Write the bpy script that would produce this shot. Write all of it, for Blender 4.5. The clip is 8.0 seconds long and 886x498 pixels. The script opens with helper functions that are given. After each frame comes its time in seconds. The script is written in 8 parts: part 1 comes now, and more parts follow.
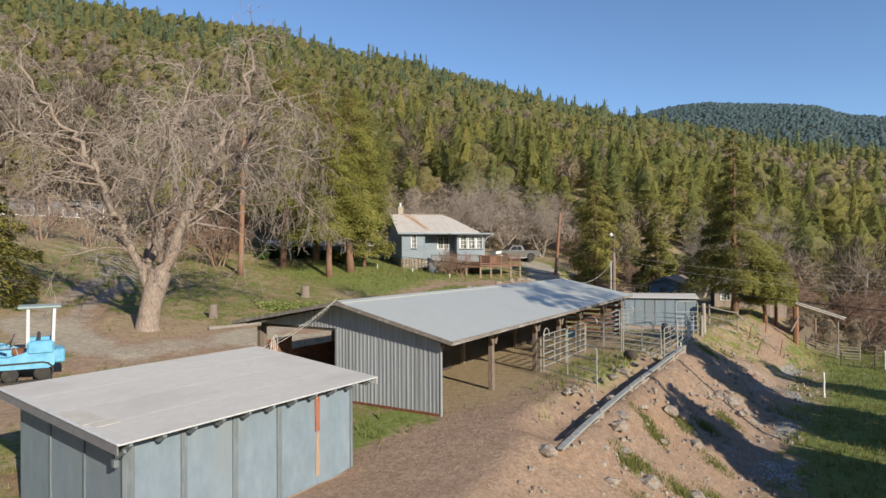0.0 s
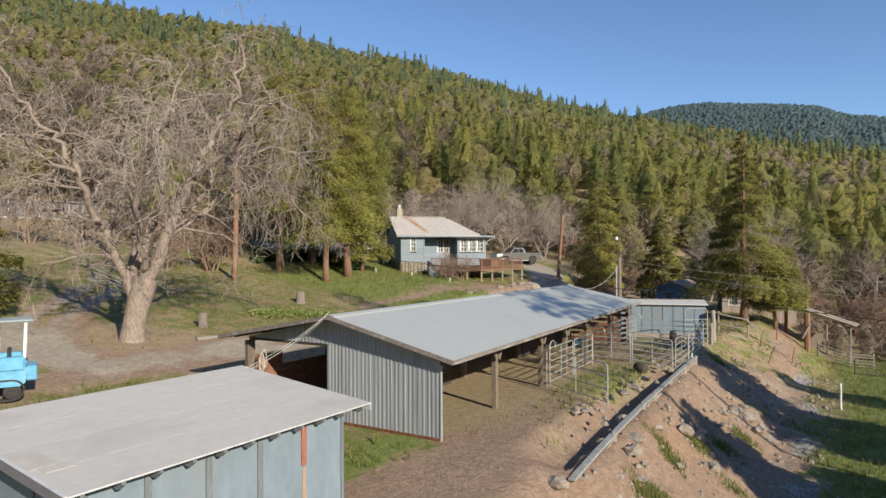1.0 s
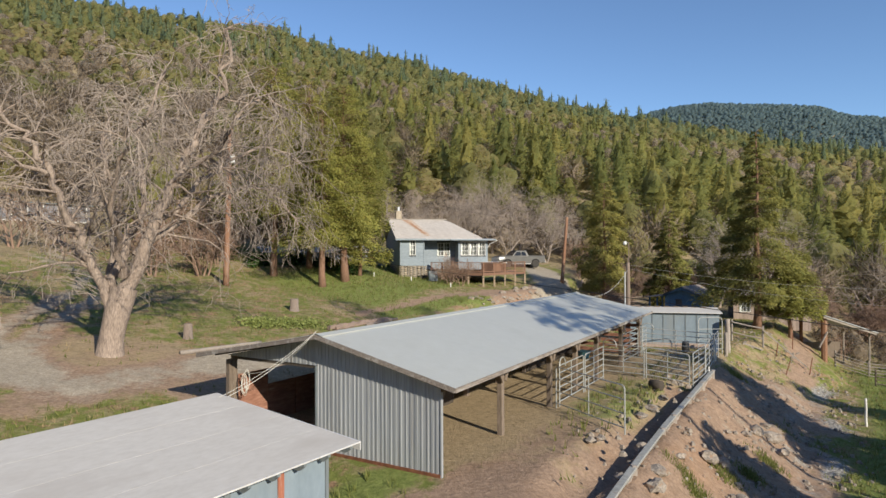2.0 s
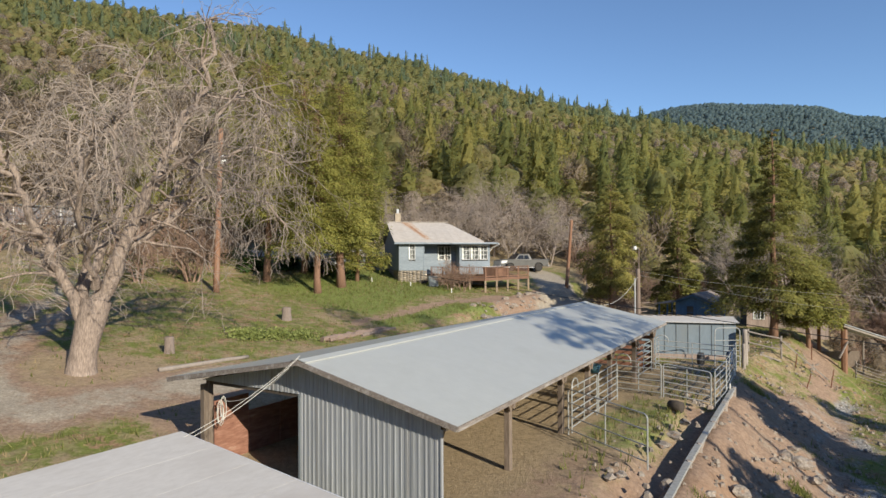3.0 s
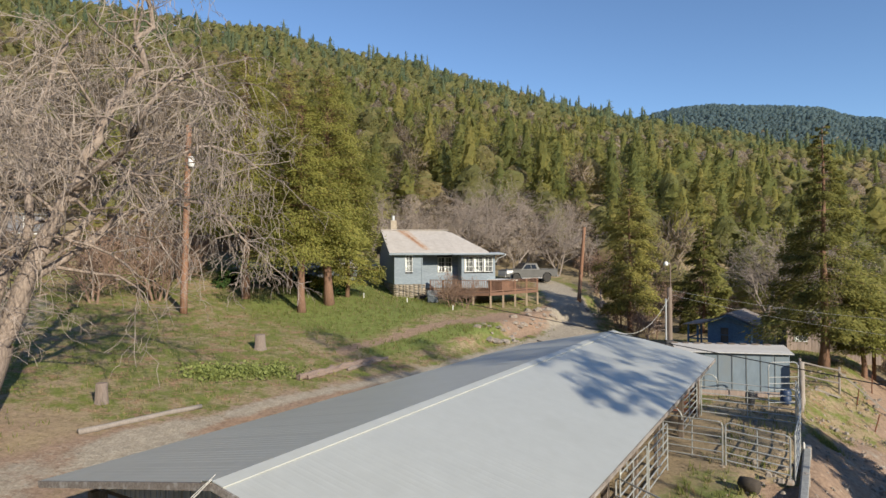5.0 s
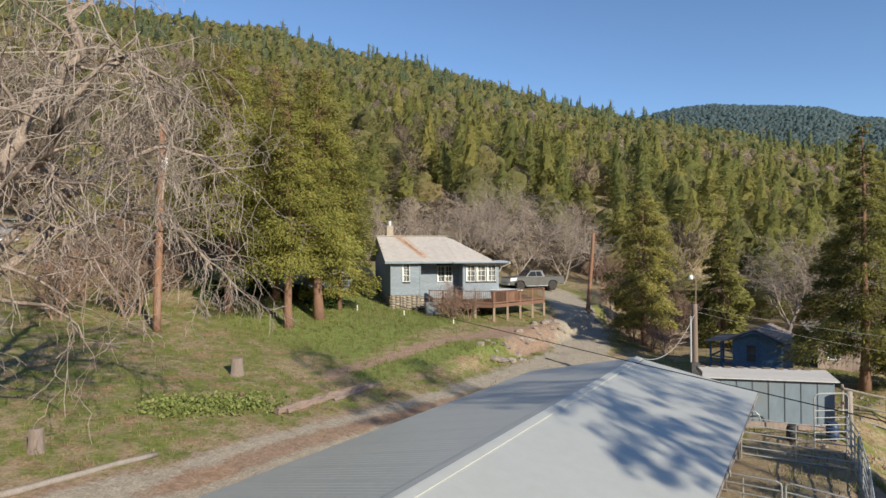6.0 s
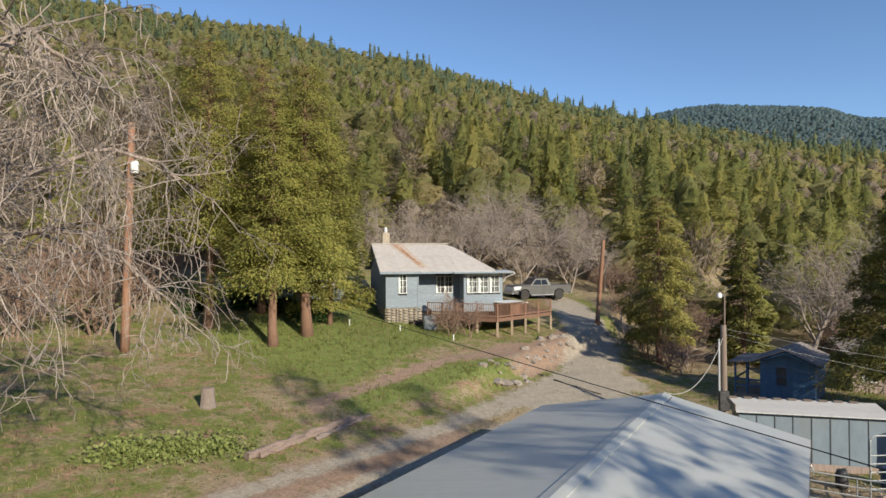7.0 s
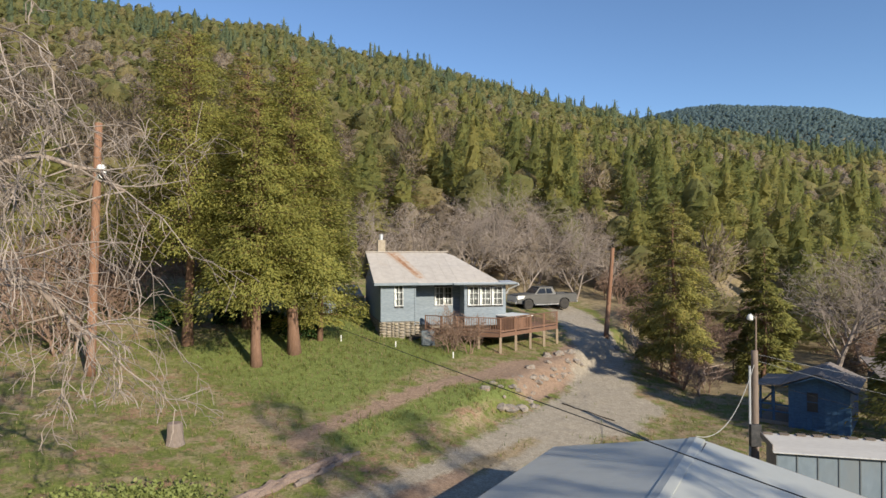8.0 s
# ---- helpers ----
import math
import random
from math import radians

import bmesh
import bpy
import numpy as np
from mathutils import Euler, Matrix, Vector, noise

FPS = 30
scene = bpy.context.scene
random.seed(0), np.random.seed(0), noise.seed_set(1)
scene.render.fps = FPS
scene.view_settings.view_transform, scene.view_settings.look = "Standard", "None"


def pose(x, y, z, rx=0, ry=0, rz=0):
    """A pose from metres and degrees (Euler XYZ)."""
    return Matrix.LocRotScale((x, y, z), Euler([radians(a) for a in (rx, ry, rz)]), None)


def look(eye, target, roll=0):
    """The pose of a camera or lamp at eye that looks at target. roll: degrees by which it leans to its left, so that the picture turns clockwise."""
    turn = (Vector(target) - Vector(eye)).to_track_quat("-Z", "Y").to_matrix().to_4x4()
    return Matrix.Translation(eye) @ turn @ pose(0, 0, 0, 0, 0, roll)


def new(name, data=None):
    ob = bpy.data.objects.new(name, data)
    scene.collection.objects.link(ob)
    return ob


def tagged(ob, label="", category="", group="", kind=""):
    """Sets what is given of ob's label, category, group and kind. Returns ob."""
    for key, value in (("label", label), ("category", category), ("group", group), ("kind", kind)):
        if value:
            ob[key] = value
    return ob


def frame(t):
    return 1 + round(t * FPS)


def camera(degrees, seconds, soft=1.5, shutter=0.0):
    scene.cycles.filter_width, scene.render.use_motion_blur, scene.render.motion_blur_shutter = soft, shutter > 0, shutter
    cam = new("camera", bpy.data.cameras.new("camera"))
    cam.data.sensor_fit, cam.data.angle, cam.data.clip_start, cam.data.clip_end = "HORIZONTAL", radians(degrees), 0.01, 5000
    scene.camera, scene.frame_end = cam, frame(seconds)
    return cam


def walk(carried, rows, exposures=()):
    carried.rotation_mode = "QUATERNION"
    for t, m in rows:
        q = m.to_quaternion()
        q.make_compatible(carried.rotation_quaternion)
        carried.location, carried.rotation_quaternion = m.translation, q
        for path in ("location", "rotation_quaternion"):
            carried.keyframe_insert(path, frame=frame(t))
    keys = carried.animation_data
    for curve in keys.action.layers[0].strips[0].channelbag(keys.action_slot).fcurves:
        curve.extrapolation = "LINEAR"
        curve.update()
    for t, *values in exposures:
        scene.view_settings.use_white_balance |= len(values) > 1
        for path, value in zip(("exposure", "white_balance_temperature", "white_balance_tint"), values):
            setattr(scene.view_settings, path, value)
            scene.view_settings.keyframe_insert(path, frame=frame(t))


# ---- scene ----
cam = camera(70.5, 8.0)
METRES, EYE, TILT, LEAN, TURN = 21.0, 4.85, 0.3, 0.3, 0.0
ROWS = [
    (0.0, 0.00000, 0.00000, 0.00000, 0.000, 0.000, -0.000),
    (0.5, -0.00015, 0.03160, 0.00706, 0.000, -0.008, -0.000),
    (1.0, -0.00031, 0.06780, 0.01427, 0.000, -0.000, -0.020),
    (1.5, -0.00069, 0.11190, 0.02141, 0.015, 0.015, -0.040),
    (3.0, -0.00046, 0.25580, 0.04335, 0.092, 0.077, -0.050),
    (3.5, -0.00092, 0.30920, 0.05133, 0.107, 0.115, -0.040),
    (4.0, -0.00123, 0.36640, 0.05969, 0.107, 0.153, -0.030),
    (5.5, -0.00008, 0.59770, 0.09475, 0.138, 0.207, -0.000),
    (6.0, 0.00077, 0.68020, 0.10956, 0.161, 0.215, -0.000),
    (6.5, 0.00261, 0.76310, 0.12567, 0.238, 0.215, -0.030),
    (7.0, 0.00721, 0.83720, 0.13986, 0.307, 0.222, -0.090),
    (7.5, 0.00844, 0.90800, 0.15690, 0.338, 0.215, -0.170),
    (8.0, 0.00974, 0.97410, 0.17009, 0.330, 0.199, -0.210),
]
walk(cam, [(t, pose(0, 0, EYE, TILT, LEAN, TURN) @ pose(METRES * x, METRES * y, METRES * z, 90 + pitch, roll, yaw)) for t, x, y, z, yaw, pitch, roll in ROWS], [(0.0, 0.42), (8.0, 0.42)])

# ---- light ----
SUN_AZ, SUN_EL = radians(-54.0), radians(25.0)
world = bpy.data.worlds.new("sky")
scene.world = world
world.use_nodes = True
wn = world.node_tree.nodes
wn.clear()
sky = wn.new("ShaderNodeTexSky")
sky.sky_type = "NISHITA"
sky.sun_disc = False
sky.sun_elevation = SUN_EL
sky.sun_rotation = radians(90.0) - SUN_AZ
sky.altitude = 1500.0
sky.air_density = 1.0
sky.dust_density = 0.0
sky.ozone_density = 4.0
back = wn.new("ShaderNodeBackground")
back.inputs["Strength"].default_value = 0.12
wout = wn.new("ShaderNodeOutputWorld")
world.node_tree.links.new(sky.outputs[0], back.inputs["Color"])
world.node_tree.links.new(back.outputs[0], wout.inputs["Surface"])
sun_data = bpy.data.lights.new("sun", "SUN")
sun_data.energy = 4.6
sun_data.angle = radians(0.6)
sun_data.color = (1.0, 0.91, 0.74)
sun_lamp = new("sun", sun_data)
sun_to = Vector((math.cos(SUN_AZ) * math.cos(SUN_EL), math.sin(SUN_AZ) * math.cos(SUN_EL), math.sin(SUN_EL)))
sun_lamp.matrix_world = look(sun_to * 100.0, (0, 0, 0))


# ---- materials ----
def shader(name):
    m = bpy.data.materials.new(name)
    m.use_nodes = True
    nt = m.node_tree
    return m, nt, nt.nodes["Principled BSDF"]


def ramp(nt, fac, stops):
    r = nt.nodes.new("ShaderNodeValToRGB")
    e = r.color_ramp.elements
    e[0].position, e[0].color = stops[0][0], (*stops[0][1], 1)
    e[1].position, e[1].color = stops[-1][0], (*stops[-1][1], 1)
    for p, c in stops[1:-1]:
        k = e.new(p)
        k.color = (*c, 1)
    nt.links.new(fac, r.inputs["Fac"])
    return r.outputs["Color"]


def noise_tex(nt, scale, detail=4.0, rough=0.6, stretch=None, generated=False):
    tc = nt.nodes.new("ShaderNodeTexCoord")
    n = nt.nodes.new("ShaderNodeTexNoise")
    n.inputs["Scale"].default_value = scale
    n.inputs["Detail"].default_value = detail
    n.inputs["Roughness"].default_value = rough
    src = tc.outputs["Generated" if generated else "Object"]
    if stretch:
        mp = nt.nodes.new("ShaderNodeMapping")
        mp.inputs["Scale"].default_value = stretch
        nt.links.new(src, mp.inputs["Vector"])
        src = mp.outputs["Vector"]
    nt.links.new(src, n.inputs["Vector"])
    return n.outputs["Fac"]


def blend(nt, fac, a, b, mode="MIX"):
    mx = nt.nodes.new("ShaderNodeMix")
    mx.data_type, mx.blend_type = "RGBA", mode
    if isinstance(fac, float):
        mx.inputs[0].default_value = fac
    else:
        nt.links.new(fac, mx.inputs[0])
    for sock, v in ((mx.inputs[6], a), (mx.inputs[7], b)):
        if isinstance(v, tuple):
            sock.default_value = (*v, 1)
        else:
            nt.links.new(v, sock)
    return mx.outputs[2]


def step(nt, fac, lo, hi):
    mr = nt.nodes.new("ShaderNodeMapRange")
    mr.interpolation_type = "SMOOTHSTEP"
    nt.links.new(fac, mr.inputs["Value"])
    mr.inputs["From Min"].default_value, mr.inputs["From Max"].default_value = lo, hi
    return mr.outputs["Result"]


def math_node(nt, op, a, b):
    n = nt.nodes.new("ShaderNodeMath")
    n.operation = op
    for sock, v in ((n.inputs[0], a), (n.inputs[1], b)):
        if isinstance(v, (int, float)):
            sock.default_value = v
        else:
            nt.links.new(v, sock)
    return n.outputs[0]


def bump(nt, bsdf, fac, strength, dist):
    b = nt.nodes.new("ShaderNodeBump")
    b.inputs["Strength"].default_value, b.inputs["Distance"].default_value = strength, dist
    nt.links.new(fac, b.inputs["Height"])
    nt.links.new(b.outputs["Normal"], bsdf.inputs["Normal"])


def worn(name, dark, mid, light, scale=6.0, rough=0.8, metal=0.0, stretch=None, stain=None, stain_at=(0.58, 0.72), stain_scale=0.9, relief=0.3, dist=0.01, per_piece=0.0):
    """A surface in three tones of grain, with patches of a stain and fine relief."""
    m, nt, b = shader(name)
    fine = noise_tex(nt, scale, 6.0, 0.65, stretch)
    col = ramp(nt, fine, [(0.3, dark), (0.5, mid), (0.7, light)])
    broad = noise_tex(nt, stain_scale, 4.0, 0.6, stretch)
    if stain:
        col = blend(nt, step(nt, broad, *stain_at), col, stain)
    else:
        col = blend(nt, 0.35, col, ramp(nt, broad, [(0.35, tuple(c * 0.72 for c in mid)), (0.65, tuple(min(1, c * 1.25) for c in mid))]))
    if per_piece:
        oi = nt.nodes.new("ShaderNodeObjectInfo")
        hsv = nt.nodes.new("ShaderNodeHueSaturation")
        nt.links.new(col, hsv.inputs["Color"])
        nt.links.new(math_node(nt, "ADD", math_node(nt, "MULTIPLY", oi.outputs["Random"], 2 * per_piece), 1.0 - per_piece), hsv.inputs["Value"])
        col = hsv.outputs["Color"]
    nt.links.new(col, b.inputs["Base Color"])
    nt.links.new(math_node(nt, "ADD", math_node(nt, "MULTIPLY", broad, 0.25), rough - 0.12), b.inputs["Roughness"])
    b.inputs["Metallic"].default_value = metal
    if relief:
        bump(nt, b, fine, relief, dist)
    return m


def foliage(name, dark, mid, light, rough=0.75, sheer=0.25, lacy=0.3, spray=0.45, clump=0.0, gaps=(0.34, 0.44), depth=0.45, mottle=1.1):
    """Leaves: tone by tree ('tint') and by spray, light passing through the leaf and between its needles.
    clump: sprigs to a metre, which mottle a crown, ruffle it and leave ragged gaps between them."""
    m, nt, b = shader(name)
    g = nt.nodes.new("ShaderNodeNewGeometry")
    at = nt.nodes.new("ShaderNodeAttribute")
    at.attribute_name = "tint"
    f = math_node(nt, "ADD", math_node(nt, "MULTIPLY", g.outputs["Random Per Island"], spray), math_node(nt, "MULTIPLY", at.outputs["Fac"], 1.0 - spray))
    if clump:
        sprig = noise_tex(nt, clump, 5.0, 0.75)
        f = math_node(nt, "ADD", f, math_node(nt, "MULTIPLY", math_node(nt, "SUBTRACT", sprig, 0.5), mottle))
        bump(nt, b, sprig, depth, 1.0 / clump)
    col = ramp(nt, f, [(0.08, dark), (0.5, mid), (0.92, light)])
    nt.links.new(col, b.inputs["Base Color"])
    b.inputs["Roughness"].default_value = rough
    b.inputs["Specular IOR Level"].default_value = 0.2
    if sheer:
        tr = nt.nodes.new("ShaderNodeBsdfTranslucent")
        nt.links.new(col, tr.inputs["Color"])
        mx = nt.nodes.new("ShaderNodeMixShader")
        mx.inputs[0].default_value = sheer
        nt.links.new(b.outputs[0], mx.inputs[1])
        nt.links.new(tr.outputs[0], mx.inputs[2])
        gap = nt.nodes.new("ShaderNodeBsdfTransparent")
        lace = nt.nodes.new("ShaderNodeMixShader")
        lace.inputs[0].default_value = lacy
        nt.links.new(mx.outputs[0], lace.inputs[1])
        nt.links.new(gap.outputs[0], lace.inputs[2])
        if clump:
            solid = step(nt, noise_tex(nt, clump * 1.4, 4.0, 0.7), *gaps)
            nt.links.new(math_node(nt, "SUBTRACT", 1.0, math_node(nt, "MULTIPLY", solid, 1.0 - lacy)), lace.inputs[0])
        nt.links.new(lace.outputs[0], nt.nodes["Material Output"].inputs["Surface"])
    return m


MAT_BARN_ROOF = worn("barn_roof_metal", (0.43, 0.433, 0.395), (0.45, 0.453, 0.415), (0.47, 0.473, 0.435), 3.0, 0.55, 0.0, None, (0.415, 0.418, 0.38), (0.55, 0.8), 0.5, 0.05, 0.002, 0.012)
for node in MAT_BARN_ROOF.node_tree.nodes:
    if node.type == "BSDF_PRINCIPLED":
        node.inputs["Coat Weight"].default_value = 0.8
        node.inputs["Coat Roughness"].default_value = 0.42
        node.inputs["Coat IOR"].default_value = 1.65
MAT_BARN_SIDING = worn("weathered_grey_siding", (0.25, 0.26, 0.275), (0.34, 0.355, 0.375), (0.44, 0.455, 0.475), 3.0, 0.6, 0.1, (5, 5, 0.12), (0.24, 0.225, 0.21), (0.58, 0.78), 1.2, 0.1, 0.004, 0.08)
MAT_FASCIA = worn("aged_fascia_wood", (0.12, 0.10, 0.085), (0.20, 0.17, 0.15), (0.30, 0.26, 0.23), 7.0, 0.85, 0.0, (0.5, 4, 4), (0.34, 0.32, 0.30), (0.5, 0.7), 1.5, 0.4, 0.01, 0.1)
MAT_POST = worn("grey_brown_timber", (0.10, 0.075, 0.055), (0.18, 0.14, 0.11), (0.27, 0.22, 0.18), 9.0, 0.9, 0.0, (4, 4, 0.5), None, (0.5, 0.7), 1.5, 0.5, 0.01, 0.15)
MAT_PLY = worn("red_brown_plywood", (0.17, 0.075, 0.05), (0.26, 0.125, 0.085), (0.36, 0.20, 0.145), 5.0, 0.85, 0.0, (0.6, 1, 3), (0.42, 0.30, 0.22), (0.62, 0.75), 1.6, 0.3, 0.005, 0.1)
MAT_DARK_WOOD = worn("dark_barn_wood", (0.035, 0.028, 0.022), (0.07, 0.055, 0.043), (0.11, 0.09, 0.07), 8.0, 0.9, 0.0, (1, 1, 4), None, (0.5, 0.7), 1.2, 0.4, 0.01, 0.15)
MAT_SHED_ROOF = worn("pale_roll_roofing", (0.46, 0.435, 0.405), (0.50, 0.475, 0.445), (0.535, 0.51, 0.48), 7.0, 0.9, 0.0, (0.6, 1.3, 1), (0.43, 0.40, 0.37), (0.45, 0.75), 0.6, 0.12, 0.004, 0.05)
MAT_PATCH = worn("tan_roof_patch", (0.43, 0.385, 0.345), (0.48, 0.44, 0.395), (0.52, 0.485, 0.445), 12.0, 0.95, 0.0, None, None, (0.5, 0.7), 2.0, 0.2, 0.004)
MAT_FASCIA_GREY = worn("lilac_grey_fascia_paint", (0.15, 0.15, 0.17), (0.19, 0.19, 0.21), (0.23, 0.23, 0.25), 6.0, 0.7, 0.0, (0.6, 3, 3), None, (0.5, 0.7), 1.5, 0.1, 0.003)
MAT_BARE_BATTEN = worn("bare_split_wood", (0.30, 0.20, 0.135), (0.39, 0.275, 0.195), (0.46, 0.35, 0.265), 9.0, 0.9, 0.0, (4, 4, 0.5), None, (0.5, 0.7), 1.5, 0.3, 0.005)
MAT_SHED_WALL = worn("blue_grey_painted_board", (0.165, 0.21, 0.25), (0.195, 0.245, 0.29), (0.225, 0.28, 0.33), 4.0, 0.7, 0.0, (1, 1, 0.4), (0.215, 0.245, 0.265), (0.5, 0.75), 0.7, 0.08, 0.003, 0.05)
MAT_BATTEN = worn("grey_batten", (0.115, 0.14, 0.155), (0.16, 0.185, 0.20), (0.22, 0.245, 0.26), 8.0, 0.8, 0.0, (4, 4, 0.5), None, (0.5, 0.7), 1.0, 0.2, 0.004, 0.06)
MAT_RED_BATTEN = worn("rusty_orange_batten", (0.24, 0.08, 0.045), (0.32, 0.115, 0.07), (0.39, 0.17, 0.11), 8.0, 0.8, 0.0, (4, 4, 0.5), (0.36, 0.30, 0.27), (0.62, 0.72), 2.0, 0.3, 0.004)
MAT_EDGE = worn("white_drip_edge", (0.55, 0.55, 0.55), (0.66, 0.66, 0.66), (0.74, 0.74, 0.74), 9.0, 0.45, 0.2, None, (0.5, 0.48, 0.45), (0.6, 0.75), 3.0, 0.05, 0.002)
MAT_PIPE = worn("galvanised_pipe", (0.30, 0.31, 0.30), (0.42, 0.43, 0.42), (0.55, 0.56, 0.55), 20.0, 0.5, 0.35, None, (0.36, 0.28, 0.22), (0.62, 0.75), 3.0, 0.1, 0.002)
MAT_GUARD = worn("weathered_guardrail_steel", (0.22, 0.22, 0.21), (0.31, 0.31, 0.295), (0.40, 0.40, 0.385), 7.0, 0.7, 0.1, None, (0.33, 0.25, 0.19), (0.58, 0.72), 1.5, 0.15, 0.004)
MAT_WHITE = worn("white_paint", (0.66, 0.66, 0.64), (0.76, 0.76, 0.74), (0.82, 0.82, 0.80), 10.0, 0.55, 0.0, None, (0.6, 0.58, 0.55), (0.6, 0.78), 2.0, 0.05, 0.002)
MAT_WHITE_POST = worn("whitewashed_post", (0.5, 0.49, 0.46), (0.65, 0.64, 0.61), (0.75, 0.74, 0.71), 10.0, 0.8, 0.0, (3, 3, 0.5), None, (0.5, 0.7), 1.5, 0.3, 0.006)
MAT_HOUSE_WALL = worn("faded_blue_siding", (0.175, 0.21, 0.245), (0.22, 0.262, 0.30), (0.285, 0.325, 0.365), 3.5, 0.75, 0.0, (1, 1, 5), (0.33, 0.37, 0.40), (0.58, 0.75), 1.3, 0.1, 0.004, 0.06)
MAT_HOUSE_ROOF = worn("cream_metal_roof", (0.43, 0.385, 0.345), (0.49, 0.445, 0.40), (0.54, 0.495, 0.45), 3.0, 0.6, 0.0, None, (0.46, 0.385, 0.32), (0.58, 0.8), 0.6, 0.05, 0.003, 0.03)
MAT_RUST_HALO = worn("faint_rust_stain", (0.40, 0.30, 0.23), (0.47, 0.38, 0.31), (0.51, 0.45, 0.395), 2.5, 0.8, 0.0, None, (0.44, 0.31, 0.22), (0.5, 0.75), 1.2, 0.1, 0.003)
MAT_RUST = worn("orange_rust_streak", (0.26, 0.12, 0.06), (0.36, 0.20, 0.115), (0.46, 0.33, 0.24), 3.0, 0.85, 0.0, None, (0.48, 0.40, 0.33), (0.5, 0.7), 1.3, 0.1, 0.003)
MAT_STONE = worn("tan_fieldstone", (0.22, 0.185, 0.14), (0.34, 0.285, 0.22), (0.44, 0.385, 0.31), 7.0, 0.9, 0.0, None, None, (0.5, 0.7), 1.0, 0.5, 0.02, 0.2)
MAT_MORTAR = worn("mortar", (0.16, 0.14, 0.12), (0.22, 0.2, 0.17), (0.28, 0.25, 0.22), 9.0, 0.95, 0.0, None, None, (0.5, 0.7), 1.0, 0.3, 0.01)
MAT_DECK = worn("red_brown_deck_wood", (0.13, 0.07, 0.045), (0.21, 0.115, 0.075), (0.29, 0.17, 0.12), 8.0, 0.8, 0.0, (1, 1, 3), None, (0.5, 0.7), 1.3, 0.3, 0.006, 0.15)
MAT_DECK_POST = worn("pale_deck_post", (0.22, 0.16, 0.11), (0.31, 0.24, 0.17), (0.40, 0.32, 0.24), 8.0, 0.85, 0.0, (4, 4, 0.5), None, (0.5, 0.7), 1.3, 0.3, 0.006, 0.12)
MAT_POLE = worn("brown_utility_pole", (0.17, 0.085, 0.05), (0.26, 0.135, 0.08), (0.34, 0.20, 0.13), 9.0, 0.9, 0.0, (4, 4, 0.3), (0.28, 0.22, 0.18), (0.55, 0.7), 1.0, 0.4, 0.008, 0.1)
MAT_GREY_POLE = worn("grey_utility_pole", (0.15, 0.11, 0.085), (0.23, 0.175, 0.14), (0.31, 0.25, 0.21), 9.0, 0.9, 0.0, (4, 4, 0.3), None, (0.55, 0.7), 1.0, 0.4, 0.008)
MAT_CABLE = worn("black_cable", (0.02, 0.02, 0.02), (0.03, 0.03, 0.03), (0.045, 0.045, 0.045), 20.0, 0.6, relief=0)
MAT_PALE_CABLE = worn("pale_cable", (0.34, 0.33, 0.30), (0.44, 0.43, 0.40), (0.52, 0.51, 0.48), 20.0, 0.7, relief=0)
MAT_CABIN = worn("deep_blue_board", (0.038, 0.095, 0.19), (0.056, 0.135, 0.26), (0.08, 0.175, 0.32), 5.0, 0.7, 0.0, (1, 1, 3), (0.05, 0.10, 0.18), (0.55, 0.75), 1.2, 0.15, 0.004, 0.1)
MAT_CABIN_ROOF = worn("brown_grey_shingle", (0.14, 0.115, 0.10), (0.22, 0.185, 0.165), (0.31, 0.265, 0.24), 9.0, 0.9, 0.0, None, (0.10, 0.10, 0.09), (0.58, 0.75), 1.5, 0.4, 0.01, 0.15)
MAT_OLD_WOOD = worn("silvered_wood", (0.20, 0.17, 0.145), (0.30, 0.26, 0.23), (0.40, 0.36, 0.32), 9.0, 0.9, 0.0, (4, 4, 0.5), None, (0.5, 0.7), 1.3, 0.45, 0.008, 0.15)
MAT_PINK_WOOD = worn("weathered_board_wall", (0.22, 0.165, 0.14), (0.32, 0.25, 0.215), (0.40, 0.325, 0.285), 6.0, 0.9, 0.0, (4, 4, 0.4), None, (0.5, 0.7), 1.3, 0.35, 0.006, 0.15)
MAT_LOG = worn("reddish_log", (0.11, 0.08, 0.065), (0.22, 0.16, 0.13), (0.36, 0.28, 0.235), 9.0, 0.9, 0.0, (0.4, 4, 4), None, (0.5, 0.7), 1.3, 0.5, 0.015, 0.12)
MAT_STUMP = worn("stump_wood", (0.13, 0.10, 0.085), (0.22, 0.175, 0.15), (0.32, 0.26, 0.225), 9.0, 0.9, 0.0, (4, 4, 0.4), None, (0.5, 0.7), 1.3, 0.5, 0.015)
MAT_RUSTY = worn("rusty_steel", (0.11, 0.045, 0.025), (0.19, 0.075, 0.04), (0.27, 0.115, 0.06), 6.0, 0.85, 0.2, None, (0.30, 0.17, 0.11), (0.6, 0.75), 2.0, 0.3, 0.006)
MAT_BLUE_DRUM = worn("dark_blue_plastic", (0.018, 0.035, 0.085), (0.03, 0.055, 0.12), (0.05, 0.08, 0.15), 6.0, 0.5, 0.0, None, None, (0.6, 0.75), 2.0, 0.1, 0.003)
MAT_ROCK = worn("pale_rock", (0.16, 0.132, 0.11), (0.285, 0.243, 0.203), (0.44, 0.385, 0.33), 5.0, 0.9, 0.0, None, (0.30, 0.20, 0.14), (0.56, 0.7), 1.6, 0.5, 0.03, 0.15)
